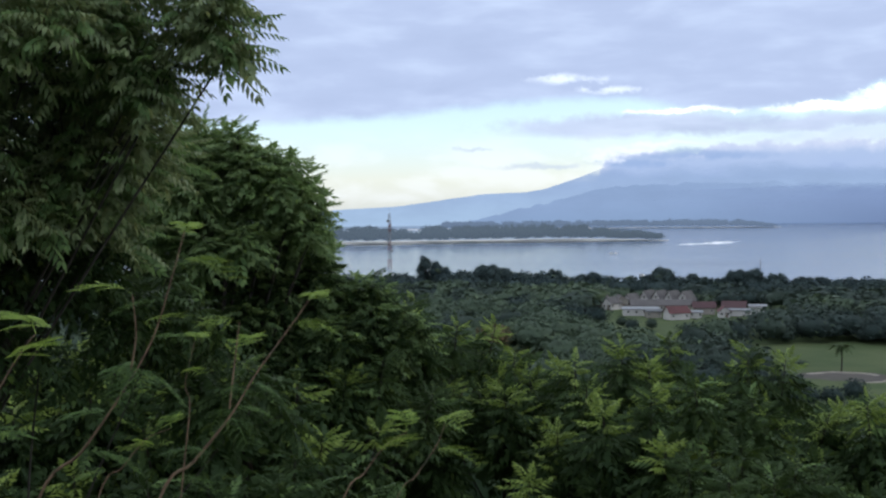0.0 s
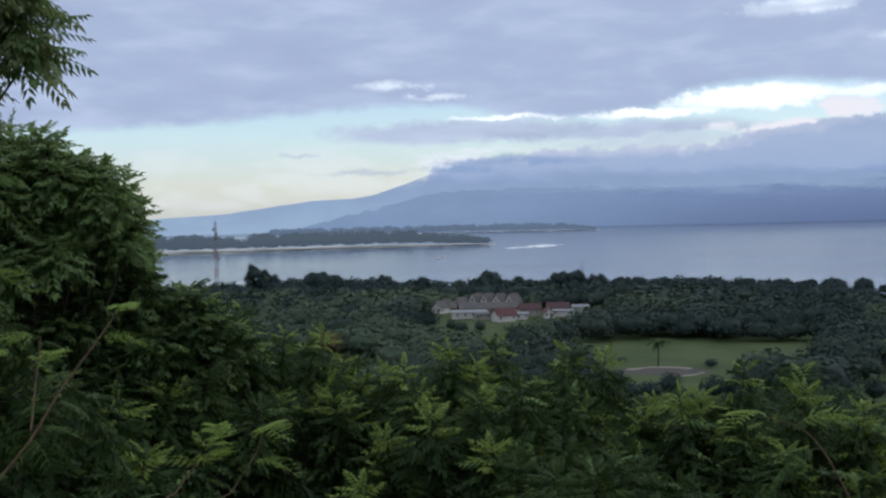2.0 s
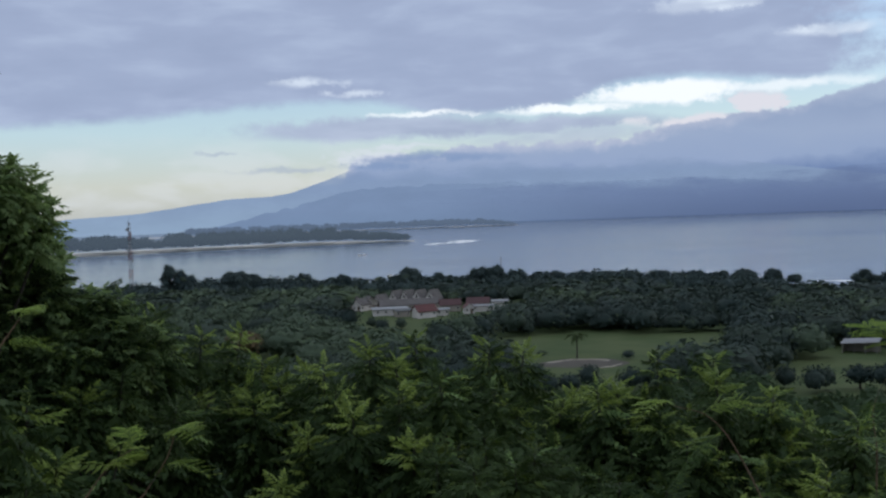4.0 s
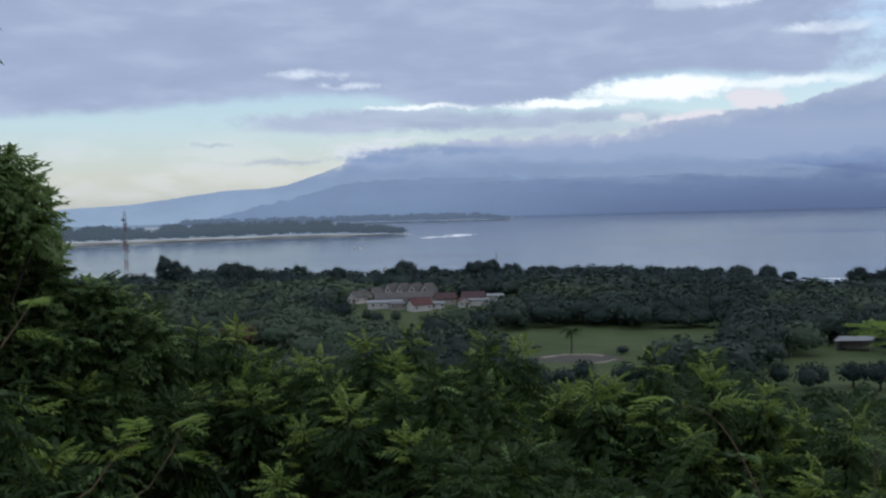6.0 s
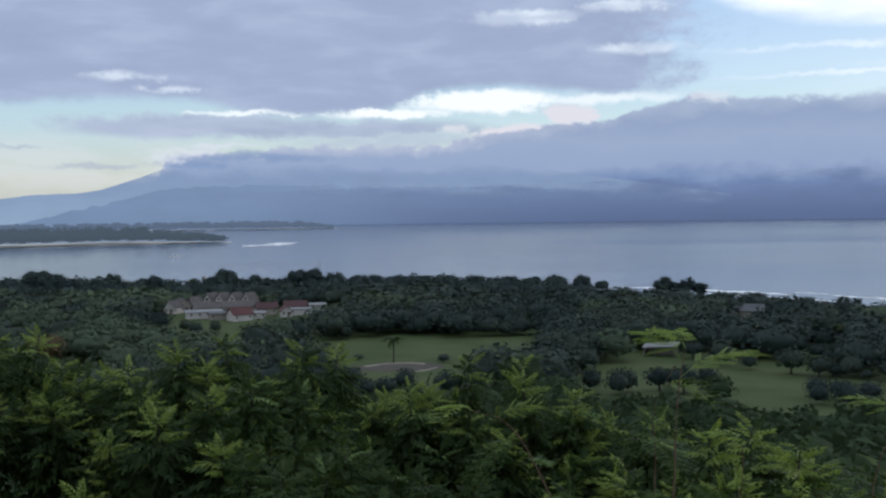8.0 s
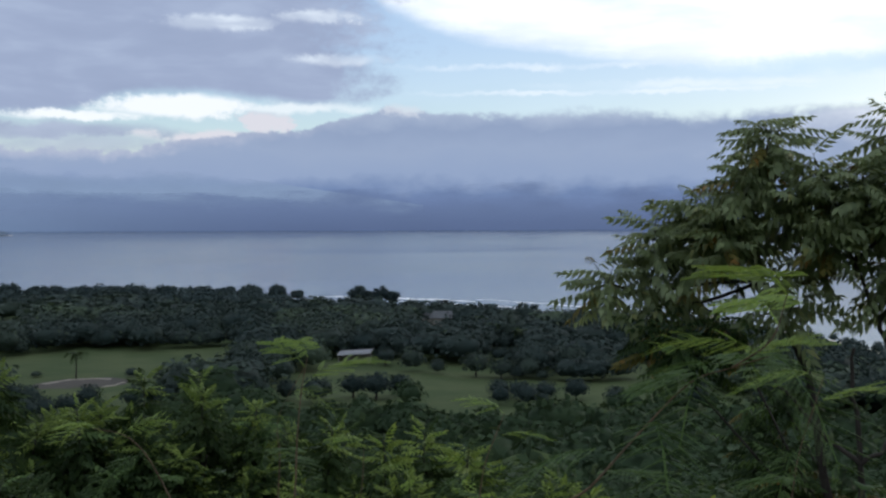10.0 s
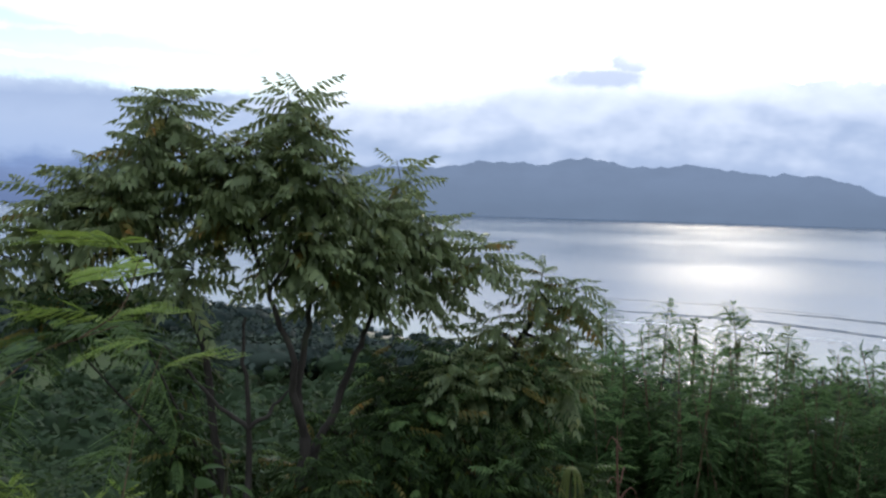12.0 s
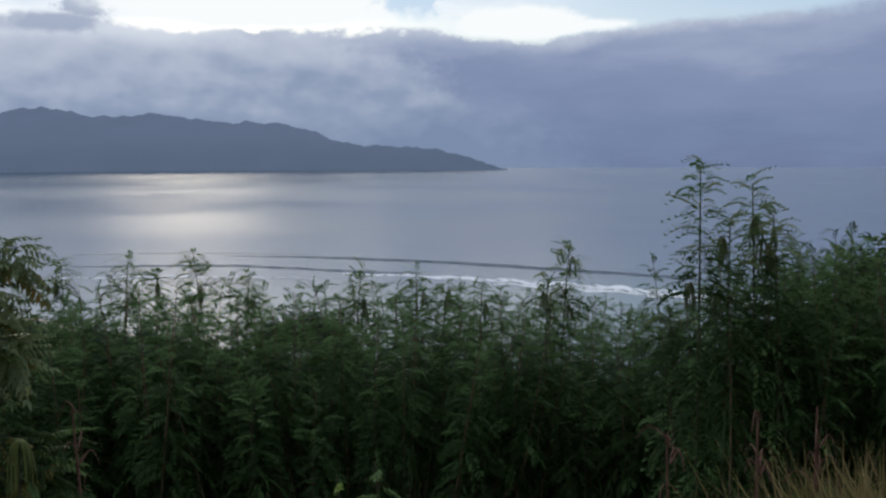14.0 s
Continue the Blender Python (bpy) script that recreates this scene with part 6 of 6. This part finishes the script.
DULL_SAND = plain_material("dull_sand", (0.22, 0.195, 0.165), 0.95, 0, 0.8, 0.5)
SOIL = plain_material("bare_brown_soil", (0.042, 0.036, 0.028), 0.95, 0, 0.6, 0.35)


def ring_sheet(name, centre, half, rows, arc, mat, label):
    """A band of earth round a centre: rows of (share of the half widths, height), over an arc in radians."""
    a = np.linspace(arc[0], arc[1], 60)
    out = []
    for q, dz in rows:
        fade = np.clip(np.minimum(a - arc[0], arc[1] - a) / 0.5, 0.05, 1)
        rr = q * (1 + 0.06 * np.sin(3 * a + 1) + 0.05 * np.sin(7 * a + q * 3)) if q > 0.01 else q + 0 * a
        x, y = centre[0] + half[0] * rr * np.cos(a), centre[1] + half[1] * rr * np.sin(a)
        out.append(np.stack([x, y, ground_z(x, y) + 0.03 + dz * fade * (0.75 + 0.25 * np.sin(5 * a + 2))], -1))
    v = np.concatenate(out)
    i = np.arange(len(rows) - 1)[:, None] * 60
    j = np.arange(59)[None]
    f = np.stack([i + j, i + 60 + j, i + 60 + j + 1, i + j + 1], -1).reshape(-1, 4)
    tagged(new(name, mesh_arrays(name, v, f, mat, smooth=True)), label, "sand", kind="stuff")


def sand_ring():
    ring_sheet("soil_patch", (99, 249), (11.5, 10.5), ((0.0, 0.02), (0.5, 0.05), (1.0, 0.01)), (0, 2 * math.pi), SOIL, "worn patch of bare brown soil on the grass")
    ring_sheet("sand_bank", (99, 250), (9.5, 8.5), ((0.80, 0.03), (0.86, 0.35), (0.94, 0.30), (1.03, 0.03)), (0.3, 2.5), DULL_SAND, "low bank of pale sand heaped on the grass")
    ring_sheet("sand_bank", (101, 247), (7.0, 5.0), ((0.86, 0.04), (0.93, 0.25), (1.02, 0.03)), (4.4, 6.2), DULL_SAND, "thin line of pale sand on bare soil")


sand_ring()


# ---- taller trees that stand out along the shore ----
def tall_trees():
    rng = np.random.default_rng(4)
    tm = [crown_template(60 + s, 110, 0.17, (7, 4), 1.0) for s in range(3)]
    airy = [crown_template(70 + s, 80, 0.18, (3, 2), 1.0) for s in range(2)]
    rows = [(1.0, 530, 21.5, 2.2), (0.3, 530, 18.5, 2.4), (-2.5, 530, 17.0, 3.0), (-3.1, 530, 14.8, 3.2), (-3.9, 530, 12.2, 2.6), (-5.4, 530, 11.7, 2.4), (-6.2, 530, 14.4, 2.0), (-8.4, 530, 13.2, 2.2), (-12.0, 530, 15.2, 4.0), (-11.5, 530, 12.2, 3.0), (-13.7, 530, 12.2, 2.6), (-14.3, 530, 9.9, 2.4), (-16.0, 530, 11.8, 3.4), (-16.9, 530, 12.3, 3.0), (-18.1, 530, 10.4, 3.2), (-19.4, 530, 9.0, 3.2), (-20.4, 530, 8.9, 3.0), (-21.6, 530, 8.3, 3.2), (-23.1, 530, 8.3, 3.0), (-24.3, 515, 8.1, 3.2)]
    rows += [(-26.0, 515, 8.1, 3.2), (-27.9, 515, 7.4, 3.0), (-29.2, 515, 7.4, 3.2), (-30.5, 515, 7.8, 3.4), (-31.9, 515, 7.7, 3.2), (-33.0, 515, 5.3, 2.6)]
    pair = [(-36.4, 455, 12.4, 2.5), (-36.9, 455, 10.2, 2.0), (-37.7, 455, 11.7, 2.7), (-38.3, 455, 10.4, 2.0), (-48.8, 400, 7.5, 1.6), (-49.4, 398, 7.0, 1.6)]
    for n, (az, r, h, s) in enumerate(rows + pair):
        s *= 2.1 * (1.3 if az > -9 else 1.0)
        h += 1.6 if -34 < az < -15.5 else 0.0
        x, y = polar(az, r)[:2]
        feath = n >= len(rows)
        t = thing("shore_tree", (x, y, float(ground_z(x, y))), "tall airy dark tree by the shore" if feath else "tall dark round-headed tree by the shore", "tree", "tall trees by the shore")
        v, f = tube([(0, 0, -0.3), (0.2, 0.1, h * 0.4), (0, 0, h - s)], 0.35, 0.16, 6)
        part("trunk", mesh_arrays("trunk", v, f, BARK, smooth=True), None, t)
        chunks = []
        for k in range(26 if h > 12 else 18):
            src = (airy if feath else tm)[int(rng.integers(2))]
            d = rng.normal(size=3)
            d /= np.linalg.norm(d)
            d *= rng.uniform(0.35, 1.0)
            rr = s * rng.uniform(0.34, 0.50)
            z = h * 0.64 + d[2] * max(0.5, h * 0.36 - rr * 0.7)
            wide = s * 0.72 * (1.0 - 0.35 * max(0.0, d[2]))
            m = np.array([scale4((d[0] * wide, d[1] * wide, z), rr, rr * rng.uniform(0.85, 1.15), rng.uniform(0, 6))])
            chunks.append(stamp(src, m))
        v, f, _ = join(chunks)
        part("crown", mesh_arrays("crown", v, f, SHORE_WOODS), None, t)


tall_trees()


def russet_trees():
    rng = np.random.default_rng(6)
    tm = crown_template(90, 420, 0.085, (12, 7), 0.7)
    for az, r, s, mat, label in ((-2.8, 305, 6.6, RUSSET, "broad tree with a russet flowering crown"), (-30.2, 285, 2.6, RUSSET, "small tree with reddish-brown leaves"), (-4.6, 255, 4.2, HEDGE, "broad light green tree on the plain"), (-8.4, 366, 6.5, WOODS_DEEP, "dark round-crowned tree in front of the village"), (-7.3, 364, 6.8, WOODS_DEEP, "dark round-crowned tree in front of the village"), (-6.0, 352, 5.4, WOODS, "broad green tree beside a small clearing"), (-18.6, 372, 4.6, WOODS_DEEP, "dark round-crowned tree at the edge of the village"), (-19.9, 365, 5.0, WOODS, "broad green tree at the edge of the field"),
                                 (-37.4, 222, 4.4, WOODS_DEEP, "dark round-crowned tree in the grass"), (-36.1, 225, 3.8, WOODS_DEEP, "dark round-crowned tree in the grass"), (-38.7, 227, 3.6, WOODS_DEEP, "dark round-crowned tree in the grass"), (-37.9, 284, 3.6, WOODS_DEEP, "dark round tree beside the open shed"), (-43.0, 262, 4.8, WOODS, "broad green tree beside a field"), (-44.4, 258, 3.8, WOODS, "broad green tree beside a field")):
        x, y = polar(az, r)[:2]
        t = thing("broad_tree", (x, y, float(ground_z(x, y))), label, "tree")
        v, f = tube([(0, 0, -0.3), (0.1, 0.1, s * 0.6)], 0.3, 0.2, 6)
        part("trunk", mesh_arrays("trunk", v, f, BARK, smooth=True), None, t)
        v, f = stamp(tm, np.array([scale4((0, 0, s * 0.75), s, s, rng.uniform(0, 6))]))
        part("crown", mesh_arrays("crown", v, f, mat), None, t)


russet_trees()


# ---- sea: surf, swell, wake and boats ----
FLAT = ((-0.5, 0.0), (-0.2, 0.0), (0.0, 0.0), (0.25, 0.0), (0.5, 0.0))
PROFILE = ((-0.30, 0.0), (-0.15, 0.6), (0.0, 1.0), (0.2, 0.55), (0.5, 0.0))


def ribbon(name, points, width, lift, mat, label, category, crest=0.0, group=""):
    """A long band on the water along (azimuth, distance) points; crest raises its middle."""
    azs = np.linspace(points[0][0], points[-1][0], 90)
    rs = along(sorted(points), azs) + (0.6 if crest else 2.0) * np.sin(azs * 2.1) + (0.2 if crest else 0.8) * np.sin(azs * 5.3)
    rows = []
    for i, (a, r) in enumerate(zip(azs, rs)):
        e = math.sin(math.pi * (0.02 + 0.96 * i / 89)) ** 0.5
        w = width * e * (0.75 + 0.25 * math.sin(a * 3.7 + 1) + 0.15 * math.sin(a * 9.1))
        rows.append([tuple(polar(a, r + w * q, lift + crest * e * c)) for q, c in (PROFILE if crest else FLAT)])
    v = np.array(rows).reshape(-1, 3)
    i = np.arange(len(rows) - 1)[:, None] * 5
    j = np.arange(4)[None]
    f = np.stack([i + j, i + 5 + j, i + 5 + j + 1, i + j + 1], -1).reshape(-1, 4)
    tagged(new(name, mesh_arrays(name, v, f, mat, smooth=True)), label, category, group, "stuff")


ribbon("surf", [(-94.5, 386), (-98, 378), (-104, 360), (-110, 342), (-118, 318), (-124, 305)], 15, 0.06, FOAM, "white line of breaking surf", "surf")
ribbon("surf", [(-103, 352), (-110, 333), (-122, 300)], 10, 0.06, FOAM, "white line of breaking surf", "surf")
ribbon("surf", [(-34, 590), (-38, 572), (-43, 545)], 13, 0.06, FOAM, "white surf over the reef", "surf")
ribbon("surf", [(-38.5, 548), (-41, 530), (-46, 500)], 10, 0.06, FOAM, "white surf over the reef", "surf")
ribbon("surf", [(-43, 560), (-48, 520), (-56, 465)], 7, 0.06, FOAM, "white surf over the reef", "surf")
ribbon("surf", [(-76, 400), (-84, 392), (-93, 372)], 5, 0.06, FOAM, "thin white surf over the shallows", "surf")
ribbon("swell", [(-88, 470), (-92, 459), (-99, 432), (-107, 398), (-118, 362)], 12, -0.03, SWELL, "dark swell rolling towards the reef", "wave", 0.75)
ribbon("swell", [(-80, 440), (-88.6, 424), (-95.5, 392), (-99, 385)], 9, -0.03, SWELL, "dark swell rolling towards the reef", "wave", 0.6)
ribbon("swell", [(-78, 500), (-86, 490), (-93, 470)], 8, -0.03, SWELL, "low swell in the evening light", "wave", 0.3)
ribbon("wake", [(-13.0, 1600), (-14.2, 1640), (-15.9, 1700)], 100, 0.10, FOAM, "white churned wake on calm water", "wake")
ribbon("wake", [(-14.3, 1740), (-16.2, 1760)], 70, 0.10, FOAM, "white churned wake on calm water", "wake")


def reef_rocks():
    rng = np.random.default_rng(8)
    rock = crown_template(3, 0 + 6, 0.2, (6, 4), 0.5)
    m = []
    for _ in range(150):
        az = rng.uniform(-122, -86)
        r = float(along([(-122, 268), (-108, 285), (-95, 352), (-86, 372)], az)) + rng.normal(0, 7)
        x, y = polar(az, r)[:2]
        s = rng.uniform(0.25, 1.0)
        m.append(scale4((x, y, -0.05), s * rng.uniform(1, 2.6), s * 0.45, rng.uniform(0, 6)))
    v, f = stamp(rock, np.array(m))
    tagged(new("reef_rocks", mesh_arrays("reef_rocks", v, f, STONE)), "dark reef rocks awash in the shallows", "rocks", kind="stuff")


STONE = plain_material("dark_reef_stone", (0.05, 0.048, 0.045), 0.6, 0, 0.5, 1.0)
reef_rocks()


def boat(az, r, length, label, turn=80):
    x, y = polar(az, r)[:2]
    t = thing("boat", (x, y, 0.0), label, "boat", "moored boats")
    t.rotation_euler = (0, 0, radians(az + turn))
    n = 9
    rows = []
    for k in range(n):
        q = k / (n - 1)
        w = length * 0.14 * math.sin(math.pi * (0.12 + 0.84 * q)) ** 0.6
        h = 0.9 + 0.5 * (2 * q - 1) ** 2
        rows.append([(length * (q - 0.5), -w, h), (length * (q - 0.5) * 0.94, -w * 0.6, -0.3), (length * (q - 0.5) * 0.94, w * 0.6, -0.3), (length * (q - 0.5), w, h)])
    v = np.array(rows).reshape(-1, 3)
    i = np.arange(n - 1)[:, None] * 4
    j = np.arange(4)[None]
    f = np.stack([i + j, i + 4 + j, i + 4 + (j + 1) % 4, i + (j + 1) % 4], -1).reshape(-1, 4)
    part("hull", mesh_arrays("hull", v, f, HULL, smooth=False), None, t)
    box_part("cabin", (length * 0.4, length * 0.2, 1.3), (-length * 0.08, 0, 1.45), HULL, t, bevel=0.08)
    box_part("canopy", (length * 0.5, length * 0.24, 0.1), (-length * 0.08, 0, 2.2), METAL_ROOF, t)


for az, r, ln in ((-6.9, 700, 11), (-5.6, 715, 8), (-9.3, 705, 12), (-8.3, 700, 10), (-11.0, 735, 13), (2.8, 760, 9), (-10.2, 690, 8)):
    boat(az, r, ln, "white boat moored off the village beach")
for az, r in ((-9.35, 1200), (-9.6, 1215)):
    boat(az, r, 5, "small open boat crossing the strait", 20)


# ---- rim of the lookout: dry grass and low plants ----
DRY = leaf_material("dry_grass", (0.16, 0.12, 0.05), (0.30, 0.23, 0.11), 0.2, (0.22, 0.20, 0.07), 0.7, 0.25, 1.5)
GREEN_GRASS = leaf_material("coarse_grass", (0.05, 0.08, 0.025), (0.10, 0.13, 0.05), 0.1, (0.15, 0.16, 0.06), 0.6, 0.25, 1.5)


def grass(name, centre, spread, count, tall, mat, label, seed):
    rng = np.random.default_rng(seed)
    blade = []
    for k in range(3):
        a, c = k / 3, (k + 1) / 3
        w0, w1 = 0.012 * (1 - a) + 0.001, 0.012 * (1 - c) + 0.001
        blade.append([(a * 1.0, -w0, 0.0 - 0.35 * a * a), (c, -w1, -0.35 * c * c), (c, w1, -0.35 * c * c), (a, w0, -0.35 * a * a)])
    tm = quads(blade)
    x = centre[0] + rng.normal(0, spread[0], count)
    y = centre[1] + rng.normal(0, spread[1], count)
    pts = np.stack([x, y, ground_z(x, y) - 0.02], -1)
    ways = np.stack([rng.normal(0, 0.35, count), rng.normal(0, 0.35, count), np.ones(count)], -1)
    v, f = stamp(tm, frames_for(pts, ways, tall * rng.uniform(0.5, 1.15, count), rng, 1.0))
    tagged(new(name, mesh_arrays(name, v, f, mat)), label, "grass", kind="stuff")


grass("dry_grass", (3.85, -2.90), (0.22, 0.28), 3400, 0.66, DRY, "patch of tall dry straw-coloured grass", 1)
grass("coarse_grass", (2.6, -0.6), (0.8, 1.0), 2500, 0.22, GREEN_GRASS, "coarse green grass on the rim", 2)


def broad_plant(x, y, h, n, size, mat, label, seed):
    rng = np.random.default_rng(seed)
    g = float(ground_z(x, y))
    t = thing("low_plant", (x, y, g), label, "plant", "low plants on the rim")
    v, f = tube(bend([(0, 0, -0.05), (0.03, 0.02, h * 0.5), (0, 0.05, h)], 4), 0.008, 0.004, 5)
    part("stem", mesh_arrays("stem", v, f, STEM), None, t)
    tm = LEAF_FULL[seed % 4]
    me = mesh_arrays("leaf", tm[0], tm[1], mat)
    for k in range(n):
        q = 0.3 + 0.7 * k / n
        w = np.array([math.cos(k * 2.4), math.sin(k * 2.4), rng.uniform(-0.1, 0.5)])
        ob = new("leaf", me)
        ob.parent = t
        ob.matrix_local = Matrix(frames_for([(0, 0.03 * q, h * q)], [w], [size * rng.uniform(0.7, 1.2)], rng, 0.3)[0].tolist())


for k, (az, d, el) in enumerate(((-77.0, 4.9, -14.4), (-98.6, 4.9, -15.6), (-100.5, 5.0, -15.0), (-95.0, 5.0, -16.4), (-88.0, 5.1, -16.8))):
    x, y = polar(az, d)[:2]
    g = float(ground_z(x, y))
    h = max(0.25, EYE + d * math.tan(radians(el)) - g)
    broad_plant(x, y, h, 10, 0.12, YOUNG if k < 2 else NEEM_DARK, "low leafy plant on the rim of the lookout", 40 + k)


def ovate_leaf(name, mat, rows=6, wide=0.36):
    """One broad leaf a unit long: folded along its midrib, with a drooping tip."""
    vs, fs = [], []
    for i in range(rows):
        q = i / (rows - 1)
        w = wide * math.sin(math.pi * min(1.0, 0.04 + 0.96 * q)) ** 0.75 * (1.08 - 0.3 * q)
        z = 0.08 * q - 0.30 * q * q
        vs += [(q, -w, z + 0.22 * w), (q, 0, z), (q, w, z + 0.22 * w)]
        if i:
            a = i * 3
            fs += [(a - 3, a - 2, a + 1, a), (a - 2, a - 1, a + 2, a + 1)]
    return mesh_arrays(name, vs, fs, mat, smooth=True)


BROAD = leaf_material("broad_shrub_leaf", (0.026, 0.056, 0.014), (0.048, 0.090, 0.022), 0.1, (0.10, 0.17, 0.04), 0.45, 0.35)
STRAP = leaf_material("yellowish_strap_leaf", (0.075, 0.100, 0.030), (0.13, 0.150, 0.048), 0.1, (0.26, 0.25, 0.09), 0.5, 0.35)
DRY_TWIG = bark_material("dry_reddish_bark", (0.10, 0.045, 0.035), (0.20, 0.11, 0.085), 30.0)


def broad_leaf_shrub(x, y, top, count, seed):
    """A tall soft shrub whose stems end in large rounded leaves."""
    rng = np.random.default_rng(seed)
    g = float(ground_z(x, y))
    t = thing("broad_leaf_shrub", (x, y, g), "soft shrub with large rounded green leaves", "shrub")
    leaf = ovate_leaf("leaf", BROAD)
    for k in range(4):
        a = k * 1.7 + rng.uniform(0, 0.6)
        head = np.array([math.cos(a) * 0.16, math.sin(a) * 0.16, top - g - rng.uniform(0.0, 0.25)])
        p = bend([(head[0] * 0.2, head[1] * 0.2, -0.05), (head[0] * 0.6, head[1] * 0.6, head[2] * 0.55), tuple(head)], 5)
        v, f = tube(p, 0.014, 0.005, 6)
        part("stem", mesh_arrays("stem", v, f, STEM, smooth=True), None, t)
        for j in range(count):
            b = j * 2.4 + rng.normal(0, 0.3)
            c = p[-1] - np.array([0, 0, 0.05 * j])
            w = np.array([math.cos(b), math.sin(b), rng.uniform(-0.25, 0.35)])
            ob = new("leaf", leaf)
            ob.parent = t
            ob.matrix_local = Matrix(frames_for([c], [w], [rng.uniform(0.07, 0.12)], rng, 0.25)[0].tolist())


def strap_tuft(x, y, top, seed):
    """A stalk with a fountain of narrow hanging leaves at its head."""
    rng = np.random.default_rng(seed)
    g = float(ground_z(x, y))
    t = thing("strap_leaf_plant", (x, y, g), "slender plant with a tuft of hanging yellow-green strap leaves", "plant")
    v, f = tube(bend([(0, 0, -0.05), (0.02, 0.01, (top - g) * 0.5), (0, 0, top - g)], 4), 0.008, 0.004, 5)
    part("stem", mesh_arrays("stem", v, f, STEM, smooth=True), None, t)
    for k in range(16):
        a = k * 2.4 + rng.normal(0, 0.2)
        r, drop = rng.uniform(0.035, 0.065), rng.uniform(0.16, 0.30)
        side = np.array([-math.sin(a), math.cos(a), 0.0])
        out = np.array([math.cos(a), math.sin(a), 0.0])
        rows = []
        for q in np.linspace(0, 1, 6):
            c = np.array([0, 0, top - g]) + out * r * math.sin(q * 1.6) + np.array([0, 0, 0.035 * math.sin(q * 2.2) - drop * q * q])
            w = 0.007 * (1.1 - q) + 0.001
            rows += [c - side * w, c + side * w]
        f = [(2 * i, 2 * i + 1, 2 * i + 3, 2 * i + 2) for i in range(5)]
        part("strap_leaf", mesh_arrays("strap_leaf", rows, f, STRAP, smooth=True), None, t)


def dry_stalk(x, y, top, seed):
    """A bare reddish stalk with a few broken side twigs."""
    rng = np.random.default_rng(seed)
    g = float(ground_z(x, y))
    h = top - g
    t = thing("dry_stalk", (x, y, g), "bare reddish dry stalk with broken twigs", "plant", "dry stalks on the rim")
    v, f = tube(bend([(0, 0, -0.05), (0.02, 0, h * 0.5), (-0.01, 0.02, h)], 5), 0.010, 0.004, 6)
    part("stem", mesh_arrays("stem", v, f, DRY_TWIG, smooth=True), None, t)
    for k in range(6):
        z, a = h * rng.uniform(0.62, 0.98), k * 2.4
        o = np.array([math.cos(a), math.sin(a), 0.0])
        ln = rng.uniform(0.06, 0.16)
        p = bend([(0, 0, z), tuple(o * ln * 0.6 + np.array([0, 0, z + 0.05])), tuple(o * ln + np.array([0, 0, z - rng.uniform(-0.03, 0.09)]))], 4)
        v, f = tube(p, 0.004, 0.0015, 4)
        part("twig", mesh_arrays("twig", v, f, DRY_TWIG, smooth=True), None, t)


broad_leaf_shrub(3.05, 1.42, 41.27, 6, 61)
strap_tuft(4.45, 0.52, 40.95, 62)
dry_stalk(5.08, 0.42, 40.92, 63)
for k, (x, y, top) in enumerate(((4.25, -2.35, 40.98), (4.15, -2.55, 41.02), (4.45, -2.05, 40.85), (4.05, -2.85, 41.05))):
    dry_stalk(x, y, top, 70 + k)
